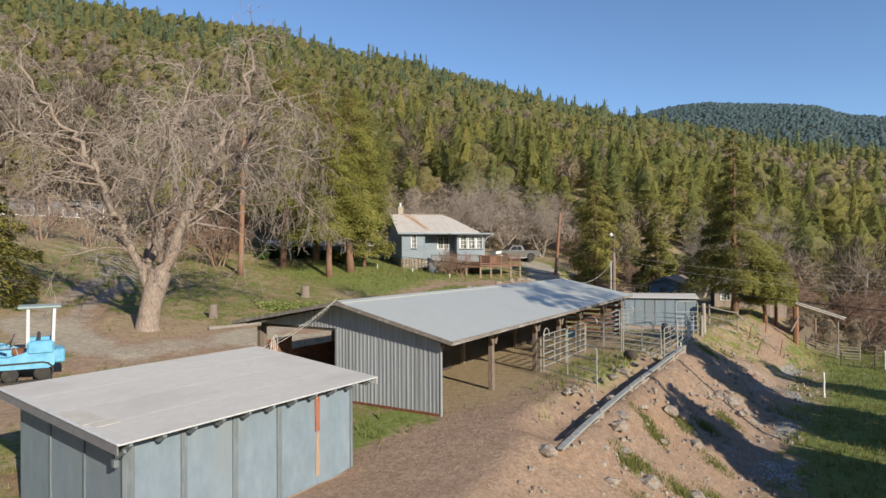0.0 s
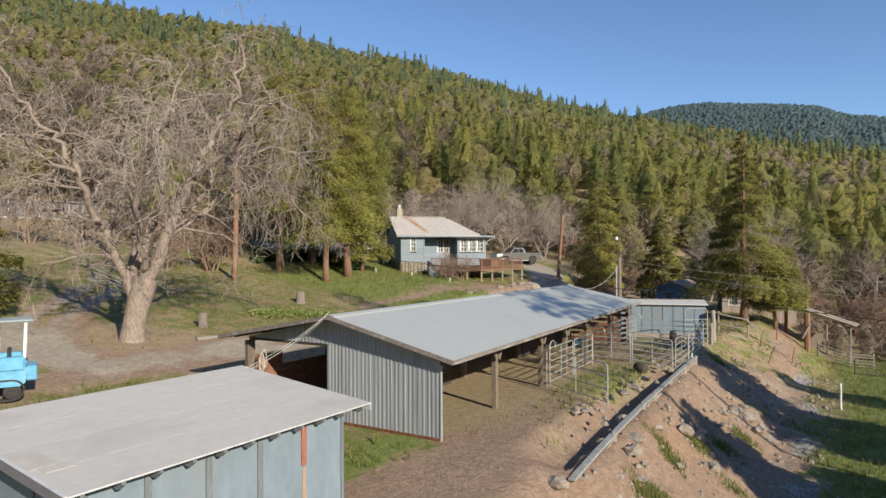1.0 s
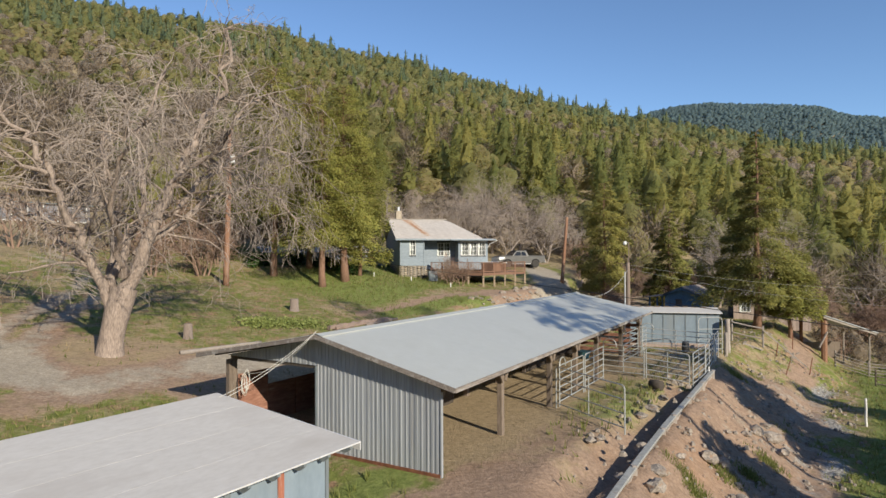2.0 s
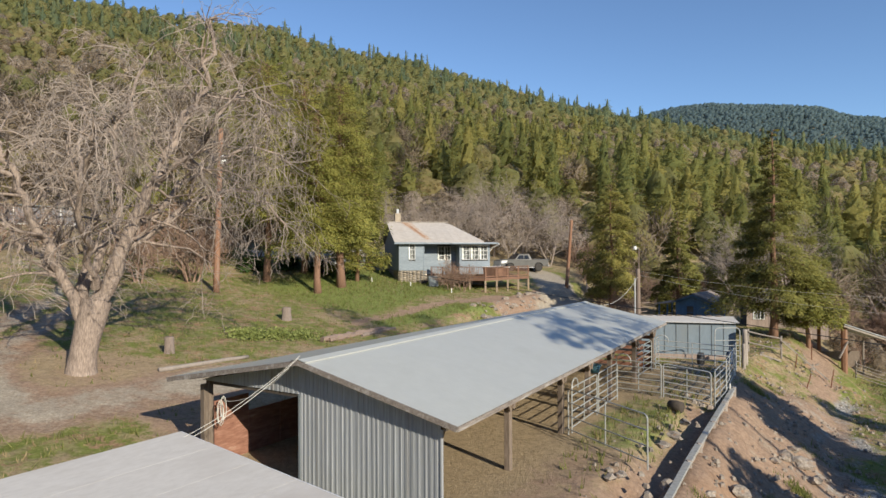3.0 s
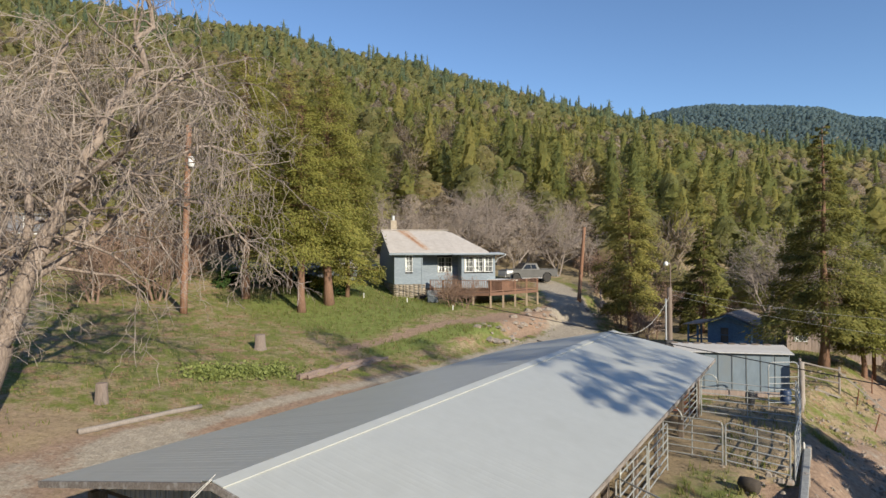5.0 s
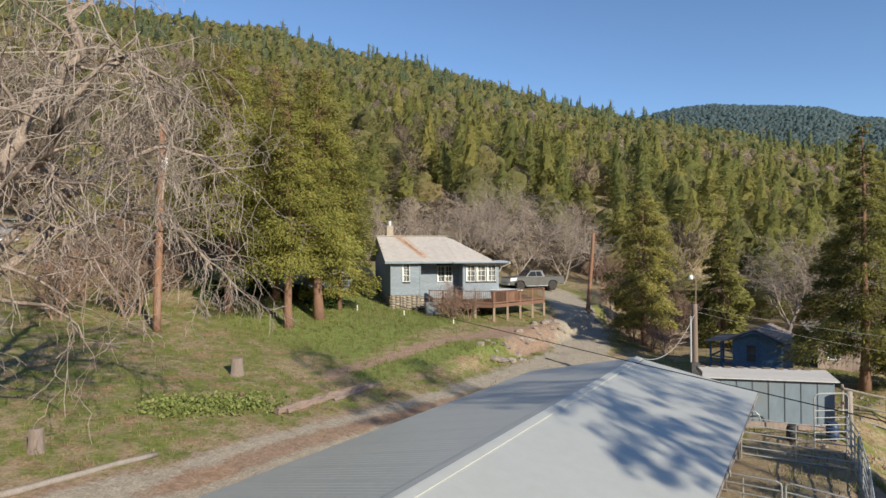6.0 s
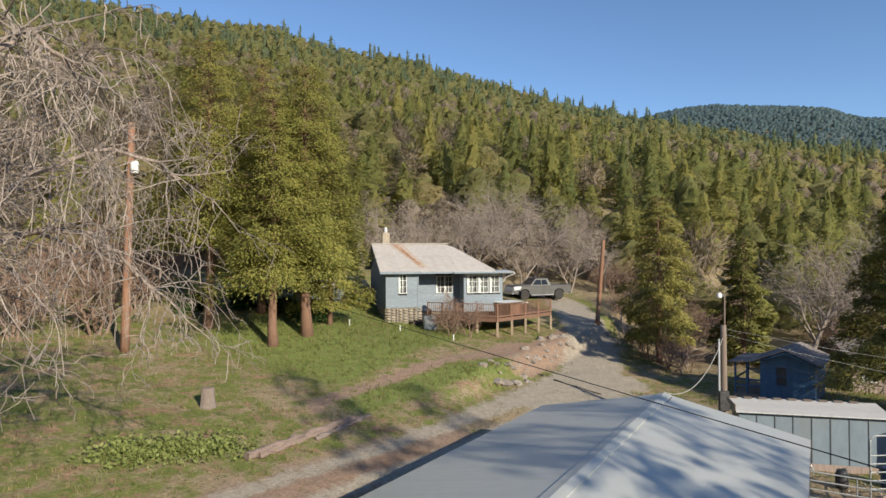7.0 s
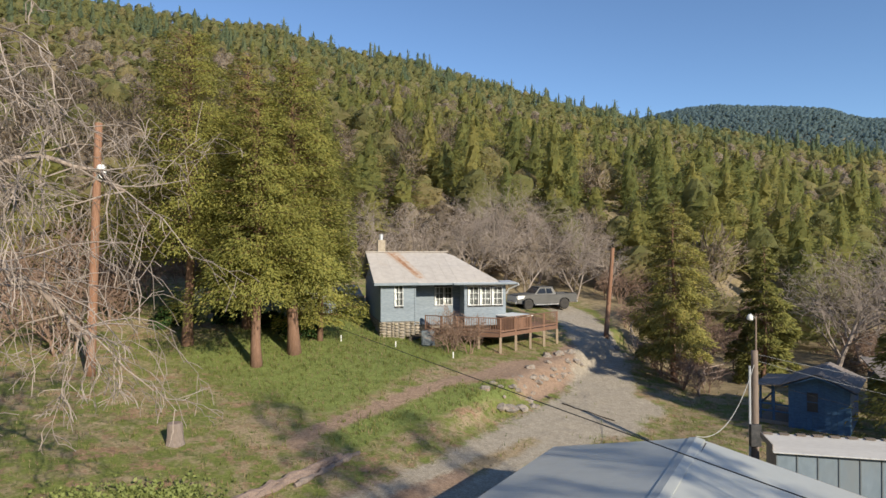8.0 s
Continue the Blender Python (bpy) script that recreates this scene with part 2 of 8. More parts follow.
MAT_BARK_PALE = worn("pale_furrowed_bark", (0.15, 0.115, 0.095), (0.28, 0.22, 0.18), (0.42, 0.34, 0.285), 7.0, 0.95, 0.0, (3, 3, 0.6), (0.16, 0.155, 0.07), (0.64, 0.78), 0.8, 0.7, 0.03)
MAT_BARK_RED = worn("red_brown_bark", (0.13, 0.07, 0.045), (0.21, 0.12, 0.08), (0.30, 0.19, 0.135), 7.0, 0.95, 0.0, (3, 3, 0.5), None, (0.6, 0.75), 0.8, 0.7, 0.03)
MAT_TWIG = worn("grey_twig", (0.20, 0.16, 0.13), (0.32, 0.265, 0.225), (0.43, 0.365, 0.32), 3.0, 0.95, relief=0)
MAT_SHRUB = worn("brown_shrub_twig", (0.17, 0.105, 0.075), (0.25, 0.165, 0.12), (0.32, 0.225, 0.17), 3.0, 0.95, relief=0)
MAT_TRACTOR = worn("light_blue_tractor_paint", (0.10, 0.33, 0.52), (0.15, 0.42, 0.62), (0.20, 0.49, 0.68), 4.0, 0.42, 0.0, None, (0.22, 0.36, 0.44), (0.6, 0.78), 1.8, 0.05, 0.002)
MAT_CANOPY = worn("grey_green_canopy", (0.24, 0.29, 0.28), (0.32, 0.38, 0.37), (0.40, 0.45, 0.44), 4.0, 0.6, relief=0.05)
MAT_RUBBER = worn("dusty_rubber", (0.025, 0.023, 0.021), (0.04, 0.037, 0.034), (0.08, 0.07, 0.06), 8.0, 0.9, relief=0.2)
MAT_DARK_STEEL = worn("dark_machinery", (0.03, 0.03, 0.032), (0.06, 0.06, 0.062), (0.11, 0.10, 0.10), 8.0, 0.6, 0.3, relief=0.1)
MAT_TINTED = worn("tinted_car_glass", (0.012, 0.014, 0.016), (0.016, 0.018, 0.02), (0.02, 0.023, 0.026), 3.0, 0.12, 0.0, relief=0)
MAT_TRUCK = worn("grey_truck_paint", (0.085, 0.082, 0.078), (0.10, 0.097, 0.092), (0.12, 0.115, 0.108), 3.0, 0.5, 0.1, relief=0)
MAT_CHROME = worn("bright_metal", (0.55, 0.55, 0.56), (0.65, 0.65, 0.66), (0.75, 0.75, 0.76), 5.0, 0.3, 0.6, relief=0)
MAT_BLUE_TARP = worn("teal_tarp", (0.10, 0.28, 0.36), (0.15, 0.36, 0.44), (0.2, 0.43, 0.5), 5.0, 0.6, relief=0.2)
MAT_ROPE = worn("pale_rope", (0.50, 0.48, 0.43), (0.60, 0.58, 0.53), (0.68, 0.66, 0.60), 20.0, 0.9, relief=0)
MAT_CURTAIN = worn("pale_curtain", (0.35, 0.34, 0.32), (0.45, 0.44, 0.41), (0.52, 0.51, 0.48), 4.0, 0.9, relief=0)
# Dark tone stands in for unlit space behind windows and walls.
MAT_INSIDE = worn("dim_interior", (0.05, 0.05, 0.05), (0.08, 0.08, 0.08), (0.11, 0.11, 0.11), 2.0, 0.9, relief=0)
MAT_PALE_METAL = worn("pale_sheet_metal", (0.42, 0.44, 0.46), (0.50, 0.52, 0.54), (0.57, 0.59, 0.61), 3.0, 0.5, 0.2, relief=0.05)

MAT_GLASS, gnt, gb = shader("window_glass")
gb.inputs["Base Color"].default_value = (0.8, 0.85, 0.87, 1)
gb.inputs["Roughness"].default_value = 0.05
gb.inputs["Transmission Weight"].default_value = 1.0
gb.inputs["IOR"].default_value = 1.45

LEAF_CEDAR = foliage("cedar_sprays", (0.205, 0.230, 0.062), (0.340, 0.335, 0.090), (0.490, 0.415, 0.122), 0.75, 0.35, 0.15, 0.3, 1.6, (0.2, 0.34), 0.3, 0.8)
LEAF_FIR = foliage("fir_sprays", (0.140, 0.155, 0.050), (0.275, 0.265, 0.078), (0.450, 0.380, 0.120), 0.75, 0.3, 0.15, 0.3, 1.8, (0.24, 0.38), 0.3, 1.0)
LEAF_FOREST = foliage("forest_conifer", (0.185, 0.212, 0.074), (0.278, 0.280, 0.088), (0.395, 0.352, 0.112), 0.8, 0.5, 0.25, 0.2, 0.85)
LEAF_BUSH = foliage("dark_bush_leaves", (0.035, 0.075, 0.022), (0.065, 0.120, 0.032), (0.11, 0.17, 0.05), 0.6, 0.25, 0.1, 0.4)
# Haze over the far ridge is mixed into these blue-green tones.
LEAF_FAR_HAZE = foliage("far_conifer_haze", (0.140, 0.205, 0.222), (0.162, 0.228, 0.236), (0.190, 0.250, 0.238), 0.85, 0.5, 0.3, 0.2)
# Ridge greens are lightened and blued to stand in for distance haze.
LEAF_RIDGE_HAZE = foliage("ridge_conifer_haze", (0.140, 0.190, 0.112), (0.205, 0.243, 0.127), (0.285, 0.295, 0.140), 0.85, 0.5, 0.25, 0.2, 0.55)
LEAF_BARE = foliage("bare_woodland", (0.190, 0.150, 0.110), (0.290, 0.230, 0.170), (0.390, 0.310, 0.230), 0.9, 0.3, 0.2, 0.3)
LEAF_THICKET = foliage("leafless_thicket", (0.235, 0.185, 0.135), (0.335, 0.270, 0.200), (0.430, 0.350, 0.265), 0.9, 0.45, 0.25, 0.2, 1.1, (0.40, 0.54))
LEAF_OAK = foliage("rust_oak_crowns", (0.225, 0.235, 0.090), (0.295, 0.280, 0.115), (0.385, 0.312, 0.152), 0.9, 0.5, 0.25, 0.2, 0.8)
LEAF_GRASS = foliage("grass_blades", (0.105, 0.130, 0.035), (0.190, 0.215, 0.060), (0.310, 0.290, 0.110), 0.8, 0.4, 0.0)
LEAF_WEED = foliage("broad_weed_leaves", (0.18, 0.215, 0.065), (0.265, 0.305, 0.095), (0.35, 0.37, 0.14), 0.6, 0.35, 0.0)
LEAF_DRY = foliage("dry_grass_blades", (0.190, 0.140, 0.075), (0.290, 0.220, 0.120), (0.380, 0.300, 0.180), 0.9, 0.2, 0.0)


def ground_material():
    m, nt, b = shader("ground")

    def mask(name):
        a = nt.nodes.new("ShaderNodeAttribute")
        a.attribute_name = name
        return a.outputs["Fac"]
    fine = noise_tex(nt, 9.0, 8.0, 0.7)
    mid = noise_tex(nt, 1.3, 6.0, 0.65)
    broad = noise_tex(nt, 0.22, 5.0, 0.6)
    pebbles = nt.nodes.new("ShaderNodeTexVoronoi")
    tc = nt.nodes.new("ShaderNodeTexCoord")
    pebbles.inputs["Scale"].default_value = 16.0
    nt.links.new(tc.outputs["Object"], pebbles.inputs["Vector"])
    grass = ramp(nt, fine, [(0.25, (0.095, 0.12, 0.03)), (0.5, (0.158, 0.182, 0.047)), (0.75, (0.24, 0.24, 0.08))])
    dry = ramp(nt, fine, [(0.25, (0.225, 0.17, 0.10)), (0.5, (0.325, 0.248, 0.155)), (0.75, (0.43, 0.34, 0.225))])
    litter = ramp(nt, fine, [(0.25, (0.17, 0.10, 0.06)), (0.5, (0.29, 0.185, 0.115)), (0.75, (0.40, 0.28, 0.19))])
    lawn = blend(nt, step(nt, math_node(nt, "ADD", math_node(nt, "MULTIPLY", mid, 0.65), math_node(nt, "MULTIPLY", broad, 0.35)), 0.45, 0.585), grass, dry)
    lawn = blend(nt, step(nt, noise_tex(nt, 1.1, 9.0, 0.78), 0.51, 0.60), lawn, litter)
    lawn = blend(nt, step(nt, noise_tex(nt, 2.6, 6.0, 0.7), 0.56, 0.64), lawn, ramp(nt, fine, [(0.3, (0.085, 0.105, 0.03)), (0.7, (0.17, 0.19, 0.06))]))
    lush = ramp(nt, fine, [(0.25, (0.10, 0.13, 0.035)), (0.5, (0.17, 0.205, 0.058)), (0.75, (0.265, 0.28, 0.10))])
    dirt = ramp(nt, math_node(nt, "ADD", math_node(nt, "MULTIPLY", fine, 0.5), math_node(nt, "MULTIPLY", mid, 0.5)),
                [(0.3, (0.205, 0.133, 0.09)), (0.5, (0.32, 0.208, 0.138)), (0.7, (0.41, 0.29, 0.202))])
    red = ramp(nt, fine, [(0.3, (0.225, 0.152, 0.108)), (0.55, (0.32, 0.225, 0.162)), (0.75, (0.405, 0.302, 0.228))])
    dirt = blend(nt, step(nt, broad, 0.30, 0.48), dirt, red)
    gravel = ramp(nt, math_node(nt, "ADD", math_node(nt, "MULTIPLY", fine, 0.6), math_node(nt, "MULTIPLY", pebbles.outputs["Distance"], 0.5)),
                  [(0.25, (0.255, 0.215, 0.165)), (0.5, (0.35, 0.30, 0.235)), (0.8, (0.44, 0.385, 0.31))])
    creek = ramp(nt, pebbles.outputs["Color"], [(0.1, (0.13, 0.12, 0.11)), (0.5, (0.26, 0.245, 0.225)), (0.9, (0.42, 0.405, 0.385))])
    wood = ramp(nt, mid, [(0.3, (0.19, 0.15, 0.09)), (0.5, (0.27, 0.215, 0.13)), (0.7, (0.35, 0.275, 0.17))])
    jitter = math_node(nt, "MULTIPLY", math_node(nt, "SUBTRACT", math_node(nt, "ADD", mid, math_node(nt, "MULTIPLY", fine, 0.6)), 0.8), 1.1)
    col = lawn
    for name, layer in (("dry", dry), ("dirt", dirt), ("gravel", gravel), ("lush", lush), ("creek", creek), ("wood", wood)):
        col = blend(nt, step(nt, math_node(nt, "ADD", mask(name), math_node(nt, "MULTIPLY", jitter, step(nt, mask(name), 0.02, 0.2))), 0.3, 0.7), col, layer)
    clump = noise_tex(nt, 3.4, 9.0, 0.8)
    hsv = nt.nodes.new("ShaderNodeHueSaturation")
    nt.links.new(col, hsv.inputs["Color"])
    nt.links.new(math_node(nt, "ADD", math_node(nt, "MULTIPLY", clump, 1.5), 0.25), hsv.inputs["Value"])
    nt.links.new(hsv.outputs["Color"], b.inputs["Base Color"])
    b.inputs["Roughness"].default_value = 0.95
    b.inputs["Specular IOR Level"].default_value = 0.15
    bump(nt, b, math_node(nt, "ADD", fine, math_node(nt, "MULTIPLY", mid, 0.9)), 0.7, 0.09)
    return m


MAT_GROUND = ground_material()


# ---- mesh tools ----
class Mesher:
    """Collects boxes, tubes and sheets into one mesh."""

    def __init__(self):
        self.v, self.f = [], []

    def quad(self, *pts):
        n = len(self.v)
        self.v += [tuple(p) for p in pts]
        self.f.append(tuple(range(n, n + len(pts))))
        return self

    def box(self, x0, x1, y0, y1, z0, z1, m=None, c=0.0):
        if c <= 0:
            p = [(x, y, z) for z in (z0, z1) for x, y in ((x0, y0), (x1, y0), (x1, y1), (x0, y1))]
            f = [(3, 2, 1, 0), (4, 5, 6, 7), (0, 1, 5, 4), (1, 2, 6, 5), (2, 3, 7, 6), (3, 0, 4, 7)]
        else:
            ring = [(x0 + c, y0), (x1 - c, y0), (x1, y0 + c), (x1, y1 - c), (x1 - c, y1), (x0 + c, y1), (x0, y1 - c), (x0, y0 + c)]
            inner = [(min(max(x, x0 + c), x1 - c), min(max(y, y0 + c), y1 - c)) for x, y in ring]
            p = [(x, y, z0) for x, y in inner] + [(x, y, z0 + c) for x, y in ring] + [(x, y, z1 - c) for x, y in ring] + [(x, y, z1) for x, y in inner]
            f = [tuple(range(7, -1, -1)), tuple(range(24, 32))]
            f += [(8 * k + i, 8 * k + (i + 1) % 8, 8 * k + 8 + (i + 1) % 8, 8 * k + 8 + i) for k in range(3) for i in range(8)]
        if m is not None:
            p = [tuple(m @ Vector(q)) for q in p]
        n = len(self.v)
        self.v += p
        self.f += [tuple(n + i for i in q) for q in f]
        return self

    def beam(self, a, b, w, h, up=(0, 0, 1), c=0.0):
        a, b = Vector(a), Vector(b)
        x = (b - a).normalized()
        y = Vector(up).cross(x)
        y = y.normalized() if y.length > 1e-4 else Vector((0, 1, 0))
        z = x.cross(y)
        m = Matrix.Translation(a) @ Matrix((x, y, z)).transposed().to_4x4()
        return self.box(0, (b - a).length, -w / 2, w / 2, -h / 2, h / 2, m, c)

    def tube(self, pts, radii, n=8, cap=True):
        pts = [Vector(p) for p in pts]
        if not isinstance(radii, (list, tuple)):
            radii = [radii] * len(pts)
        base = len(self.v)
        ref = Vector((0.31, 0.17, 0.93))
        for i, p in enumerate(pts):
            d = (pts[min(i + 1, len(pts) - 1)] - pts[max(i - 1, 0)]).normalized()
            if abs(d.dot(ref)) > 0.97:
                ref = Vector((0.9, 0.3, 0.1))
            a = d.cross(ref).normalized()
            b = d.cross(a)
            for k in range(n):
                w = 2 * math.pi * k / n
                self.v.append(tuple(p + (a * math.cos(w) + b * math.sin(w)) * radii[i]))
        for i in range(len(pts) - 1):
            for k in range(n):
                self.f.append((base + i * n + k, base + (i + 1) * n + k, base + (i + 1) * n + (k + 1) % n, base + i * n + (k + 1) % n))
        if cap:
            self.f.append(tuple(base + k for k in range(n)))
            e = base + (len(pts) - 1) * n
            self.f.append(tuple(e + k for k in range(n - 1, -1, -1)))
        return self

    def prism(self, outline, a, b):
        """A flat outline carried from offset a to offset b."""
        n, k = len(self.v), len(outline)
        a, b = Vector(a), Vector(b)
        self.v += [tuple(Vector(p) + a) for p in outline] + [tuple(Vector(p) + b) for p in outline]
        self.f += [tuple(n + i for i in range(k - 1, -1, -1)), tuple(n + k + i for i in range(k))]
        self.f += [(n + i, n + (i + 1) % k, n + k + (i + 1) % k, n + k + i) for i in range(k)]
        return self

    def lathe(self, profile, n=16, m=None):
        base = len(self.v)
        for r, z in profile:
            for k in range(n):
                w = 2 * math.pi * k / n
                p = Vector((r * math.cos(w), r * math.sin(w), z))
                self.v.append(tuple(m @ p if m is not None else p))
        for i in range(len(profile) - 1):
            for k in range(n):
                self.f.append((base + i * n + k, base + i * n + (k + 1) % n, base + (i + 1) * n + (k + 1) % n, base + (i + 1) * n + k))
        self.f.append(tuple(base + k for k in range(n - 1, -1, -1)))
        e = base + (len(profile) - 1) * n
        self.f.append(tuple(e + k for k in range(n)))
        return self

    def ribbed(self, o, along, across, width, length, pitch, rib, up, thick=0.006, flat=0.6):
        """Sheet metal: ribs run along, spaced by pitch across."""
        o, al, ac, up = Vector(o), Vector(along), Vector(across), Vector(up)
        prof, x = [], 0.0
        while x < width - 1e-6:
            prof += [(x, 0.0), (min(x + pitch * flat, width), 0.0)]
            if x + pitch <= width + 1e-6:
                prof += [(x + pitch * (flat + 0.1), rib), (x + pitch * 0.92, rib)]
            x += pitch
        prof.append((width, 0.0))
        for side in (1, -1):
            n = len(self.v)
            for x, h in prof:
                for l in (0.0, length):
                    self.v.append(tuple(o + ac * x + al * l + up * (h if side == 1 else h - thick)))
            for i in range(len(prof) - 1):
                q = (n + 2 * i, n + 2 * i + 2, n + 2 * i + 3, n + 2 * i + 1)
                self.f.append(q if side == 1 else q[::-1])
        return self

    def data(self, name, mat, smooth_faces=False):
        me = bpy.data.meshes.new(name)
        me.from_pydata(self.v, [], self.f)
        if mat:
            me.materials.append(mat)
        if smooth_faces:
            me.polygons.foreach_set("use_smooth", [True] * len(me.polygons))
        me.update()
        return me


def part(name, mesh, mat, parent, label="", smooth_faces=False, kind=""):
    """Links what a Mesher (or a ready mesh) holds as one part of a thing."""
    me = mesh.data(name, mat, smooth_faces) if isinstance(mesh, Mesher) else mesh
    ob = new(name, me)
    ob.parent = parent
    return tagged(ob, label, kind=kind) if label or kind else ob


def thing(name, m, label, category, group="", kind=""):
    ob = new(name)
    ob.empty_display_size = 0.2
    ob.matrix_world = m
    return tagged(ob, label, category, group, kind)


def solo(name, mesh, mat, label, category, m=None, group="", kind="", smooth_faces=False):
    """A thing that is one mesh."""
    ob = new(name, mesh.data(name, mat, smooth_faces))
    if m is not None:
        ob.matrix_world = m
    return tagged(ob, label, category, group, kind)


def array_mesh(name, verts, faces, mat, tint=None, size=3, outward=None):
    """A mesh from arrays of triangles or quads, quickly. outward: for leaves, the way each one faces."""
    verts, faces = np.asarray(verts, np.float32), np.asarray(faces, np.int32)
    if outward is not None:
        c = verts[faces]
        nrm = np.cross(c[:, 1] - c[:, 0], c[:, 2] - c[:, 0])
        flip = (nrm * outward).sum(1) < 0
        faces = np.where(flip[:, None], faces[:, ::-1], faces)
    me = bpy.data.meshes.new(name)
    me.vertices.add(len(verts))
    me.vertices.foreach_set("co", verts.ravel())
    me.loops.add(len(faces) * size)
    me.loops.foreach_set("vertex_index", faces.ravel())
    me.polygons.add(len(faces))
    me.polygons.foreach_set("loop_start", np.arange(0, len(faces) * size, size, dtype=np.int32))
    if tint is not None:
        me.attributes.new("tint", "FLOAT", "POINT").data.foreach_set("value", np.asarray(tint, np.float32))
    me.materials.append(mat)
    me.update(calc_edges=True)
    if outward is not None:
        o = outward / (np.linalg.norm(outward, axis=1, keepdims=True) + 1e-9)
        me.normals_split_custom_set_from_vertices(np.repeat(o, size, 0).astype(np.float32))
    return me


rng = np.random.default_rng(7)
rnd = random.Random(11)


UX, UY, NX, NY, OX, OY = 0.516, 0.857, 0.857, -0.516, 0.22, 18.54


def smooth(a, b, v):
    k = np.clip((v - a) / (b - a), 0.0, 1.0)
    return k * k * (3 - 2 * k)


def barn_axes(x, y):
    return (x - OX) * UX + (y - OY) * UY, (x - OX) * NX + (y - OY) * NY


def at_barn(s, d):
    return OX + s * UX + d * NX, OY + s * UY + d * NY


def height(x, y):
    """Ground height: yard, uphill lawn, road cut, creek bank, valley and wooded hills."""
    x, y = np.asarray(x, float), np.asarray(y, float)
    s, d = barn_axes(x, y)
    up = np.maximum(0.0, -d - 7.5)
    left = 0.145 * np.minimum(up, 90.0) + 0.05 * np.maximum(0.0, np.minimum(-d - 27.0, 80.0))
    left = left + 0.8 * smooth(-13.8, -15.1, d) * smooth(22.0, 29.0, s) * smooth(60.0, 44.0, s)
    left = left + 0.085 * np.clip(s - 42.0, 0.0, 60.0) * smooth(-6.0, -16.0, d)
    edge = 2.7 + 2.0 * smooth(27.0, 35.0, s)
    right = -0.66 * np.clip(d - edge, 0.0, 4.4) - 0.10 * np.clip(d - edge - 4.4, 0.0, 2.0) + 0.03 * np.clip(d - 13.0, 0.0, 40.0)
    right = right + 0.2 * smooth(3.25, 3.5, d) * smooth(4.7, 3.9, d) * smooth(-0.6, 1.0, s) * smooth(19.0, 16.0, s)
    low = -0.5 * smooth(0.5, -5.0, s) * smooth(-9.0, -2.0, d)
    low = low - 0.35 * smooth(21.0, 25.0, s) * smooth(34.0, 29.0, s) * smooth(-6.0, -3.0, d) * smooth(6.0, 4.0, d)
    near = left + right + low + 0.012 * np.clip(s - 30.0, 0.0, 200.0)
    r, a = np.hypot(x, y), np.arctan2(x, y)
    sky = np.interp(a, [-3.14, -1.2, -0.478, -0.25, -0.164, -0.0756, 0.0144, 0.104, 0.192, 0.343, 0.507, 0.615, 1.2, 1.7, 3.14],
                    [0.30, 0.36, 0.345, 0.340, 0.314, 0.307, 0.281, 0.252, 0.226, 0.190, 0.145, 0.121, 0.10, 0.10, 0.30])
    t = np.clip((r - 88.0) / 512.0, 0.0, 1.0)
    hill = 600.0 * sky * (0.35 * t + 0.65 * t ** 1.25) - 0.12 * np.maximum(0.0, r - 600.0)
    ridge = np.interp(a, [0.2, 0.28, 0.35, 0.4, 0.5, 0.54, 0.57, 0.615, 1.2], [0, 296, 314, 317, 297, 286, 265, 251, 120]) * np.exp(-((r - 1500.0) / 330.0) ** 2)
    base = near * smooth(260.0, 90.0, r) + 2.0 * smooth(90.0, 260.0, r)
    return base + np.maximum(hill, ridge)


def ground_z(x, y):
    return float(height(x, y))


# ---- ground ----
def near_line(x, y, pts, width, soft):
    """1 on a line of points, falling to 0 at its edges."""
    best = np.full(np.shape(x), 1e9)
    for (ax, ay), (bx, by) in zip(pts[:-1], pts[1:]):
        dx, dy = bx - ax, by - ay
        k = np.clip(((x - ax) * dx + (y - ay) * dy) / (dx * dx + dy * dy), 0, 1)
        best = np.minimum(best, np.hypot(x - ax - k * dx, y - ay - k * dy))
    return smooth(width + soft, width - soft, best)


ROAD = [(-9.0, 29.5), (-5.0, 35.6), (0.1, 42.0), (4.3, 47.8), (8.6, 54.4), (10.9, 63.5), (11.0, 76.0), (7.0, 84.0)]
DRIVE = [(-15.5, 25.3), (-17.7, 28.4), (-18.9, 32.0), (-20.3, 37.5), (-21.0, 40.5), (-22.8, 45.0), (-28.0, 48.0), (-36.0, 52.0)]
YARD = [(-18.6, 27.4), (-15.5, 25.3), (-12.4, 24.8), (-10.4, 27.8), (-8.8, 30.0)]
PATH = [(-5.3, 43.8), (-3.9, 47.3), (-1.6, 49.8), (1.4, 52.8), (5.0, 57.6)]
STRIP = [(-3.6, 44.9), (-2.5, 46.9), (-0.2, 49.0), (2.7, 52.0)]


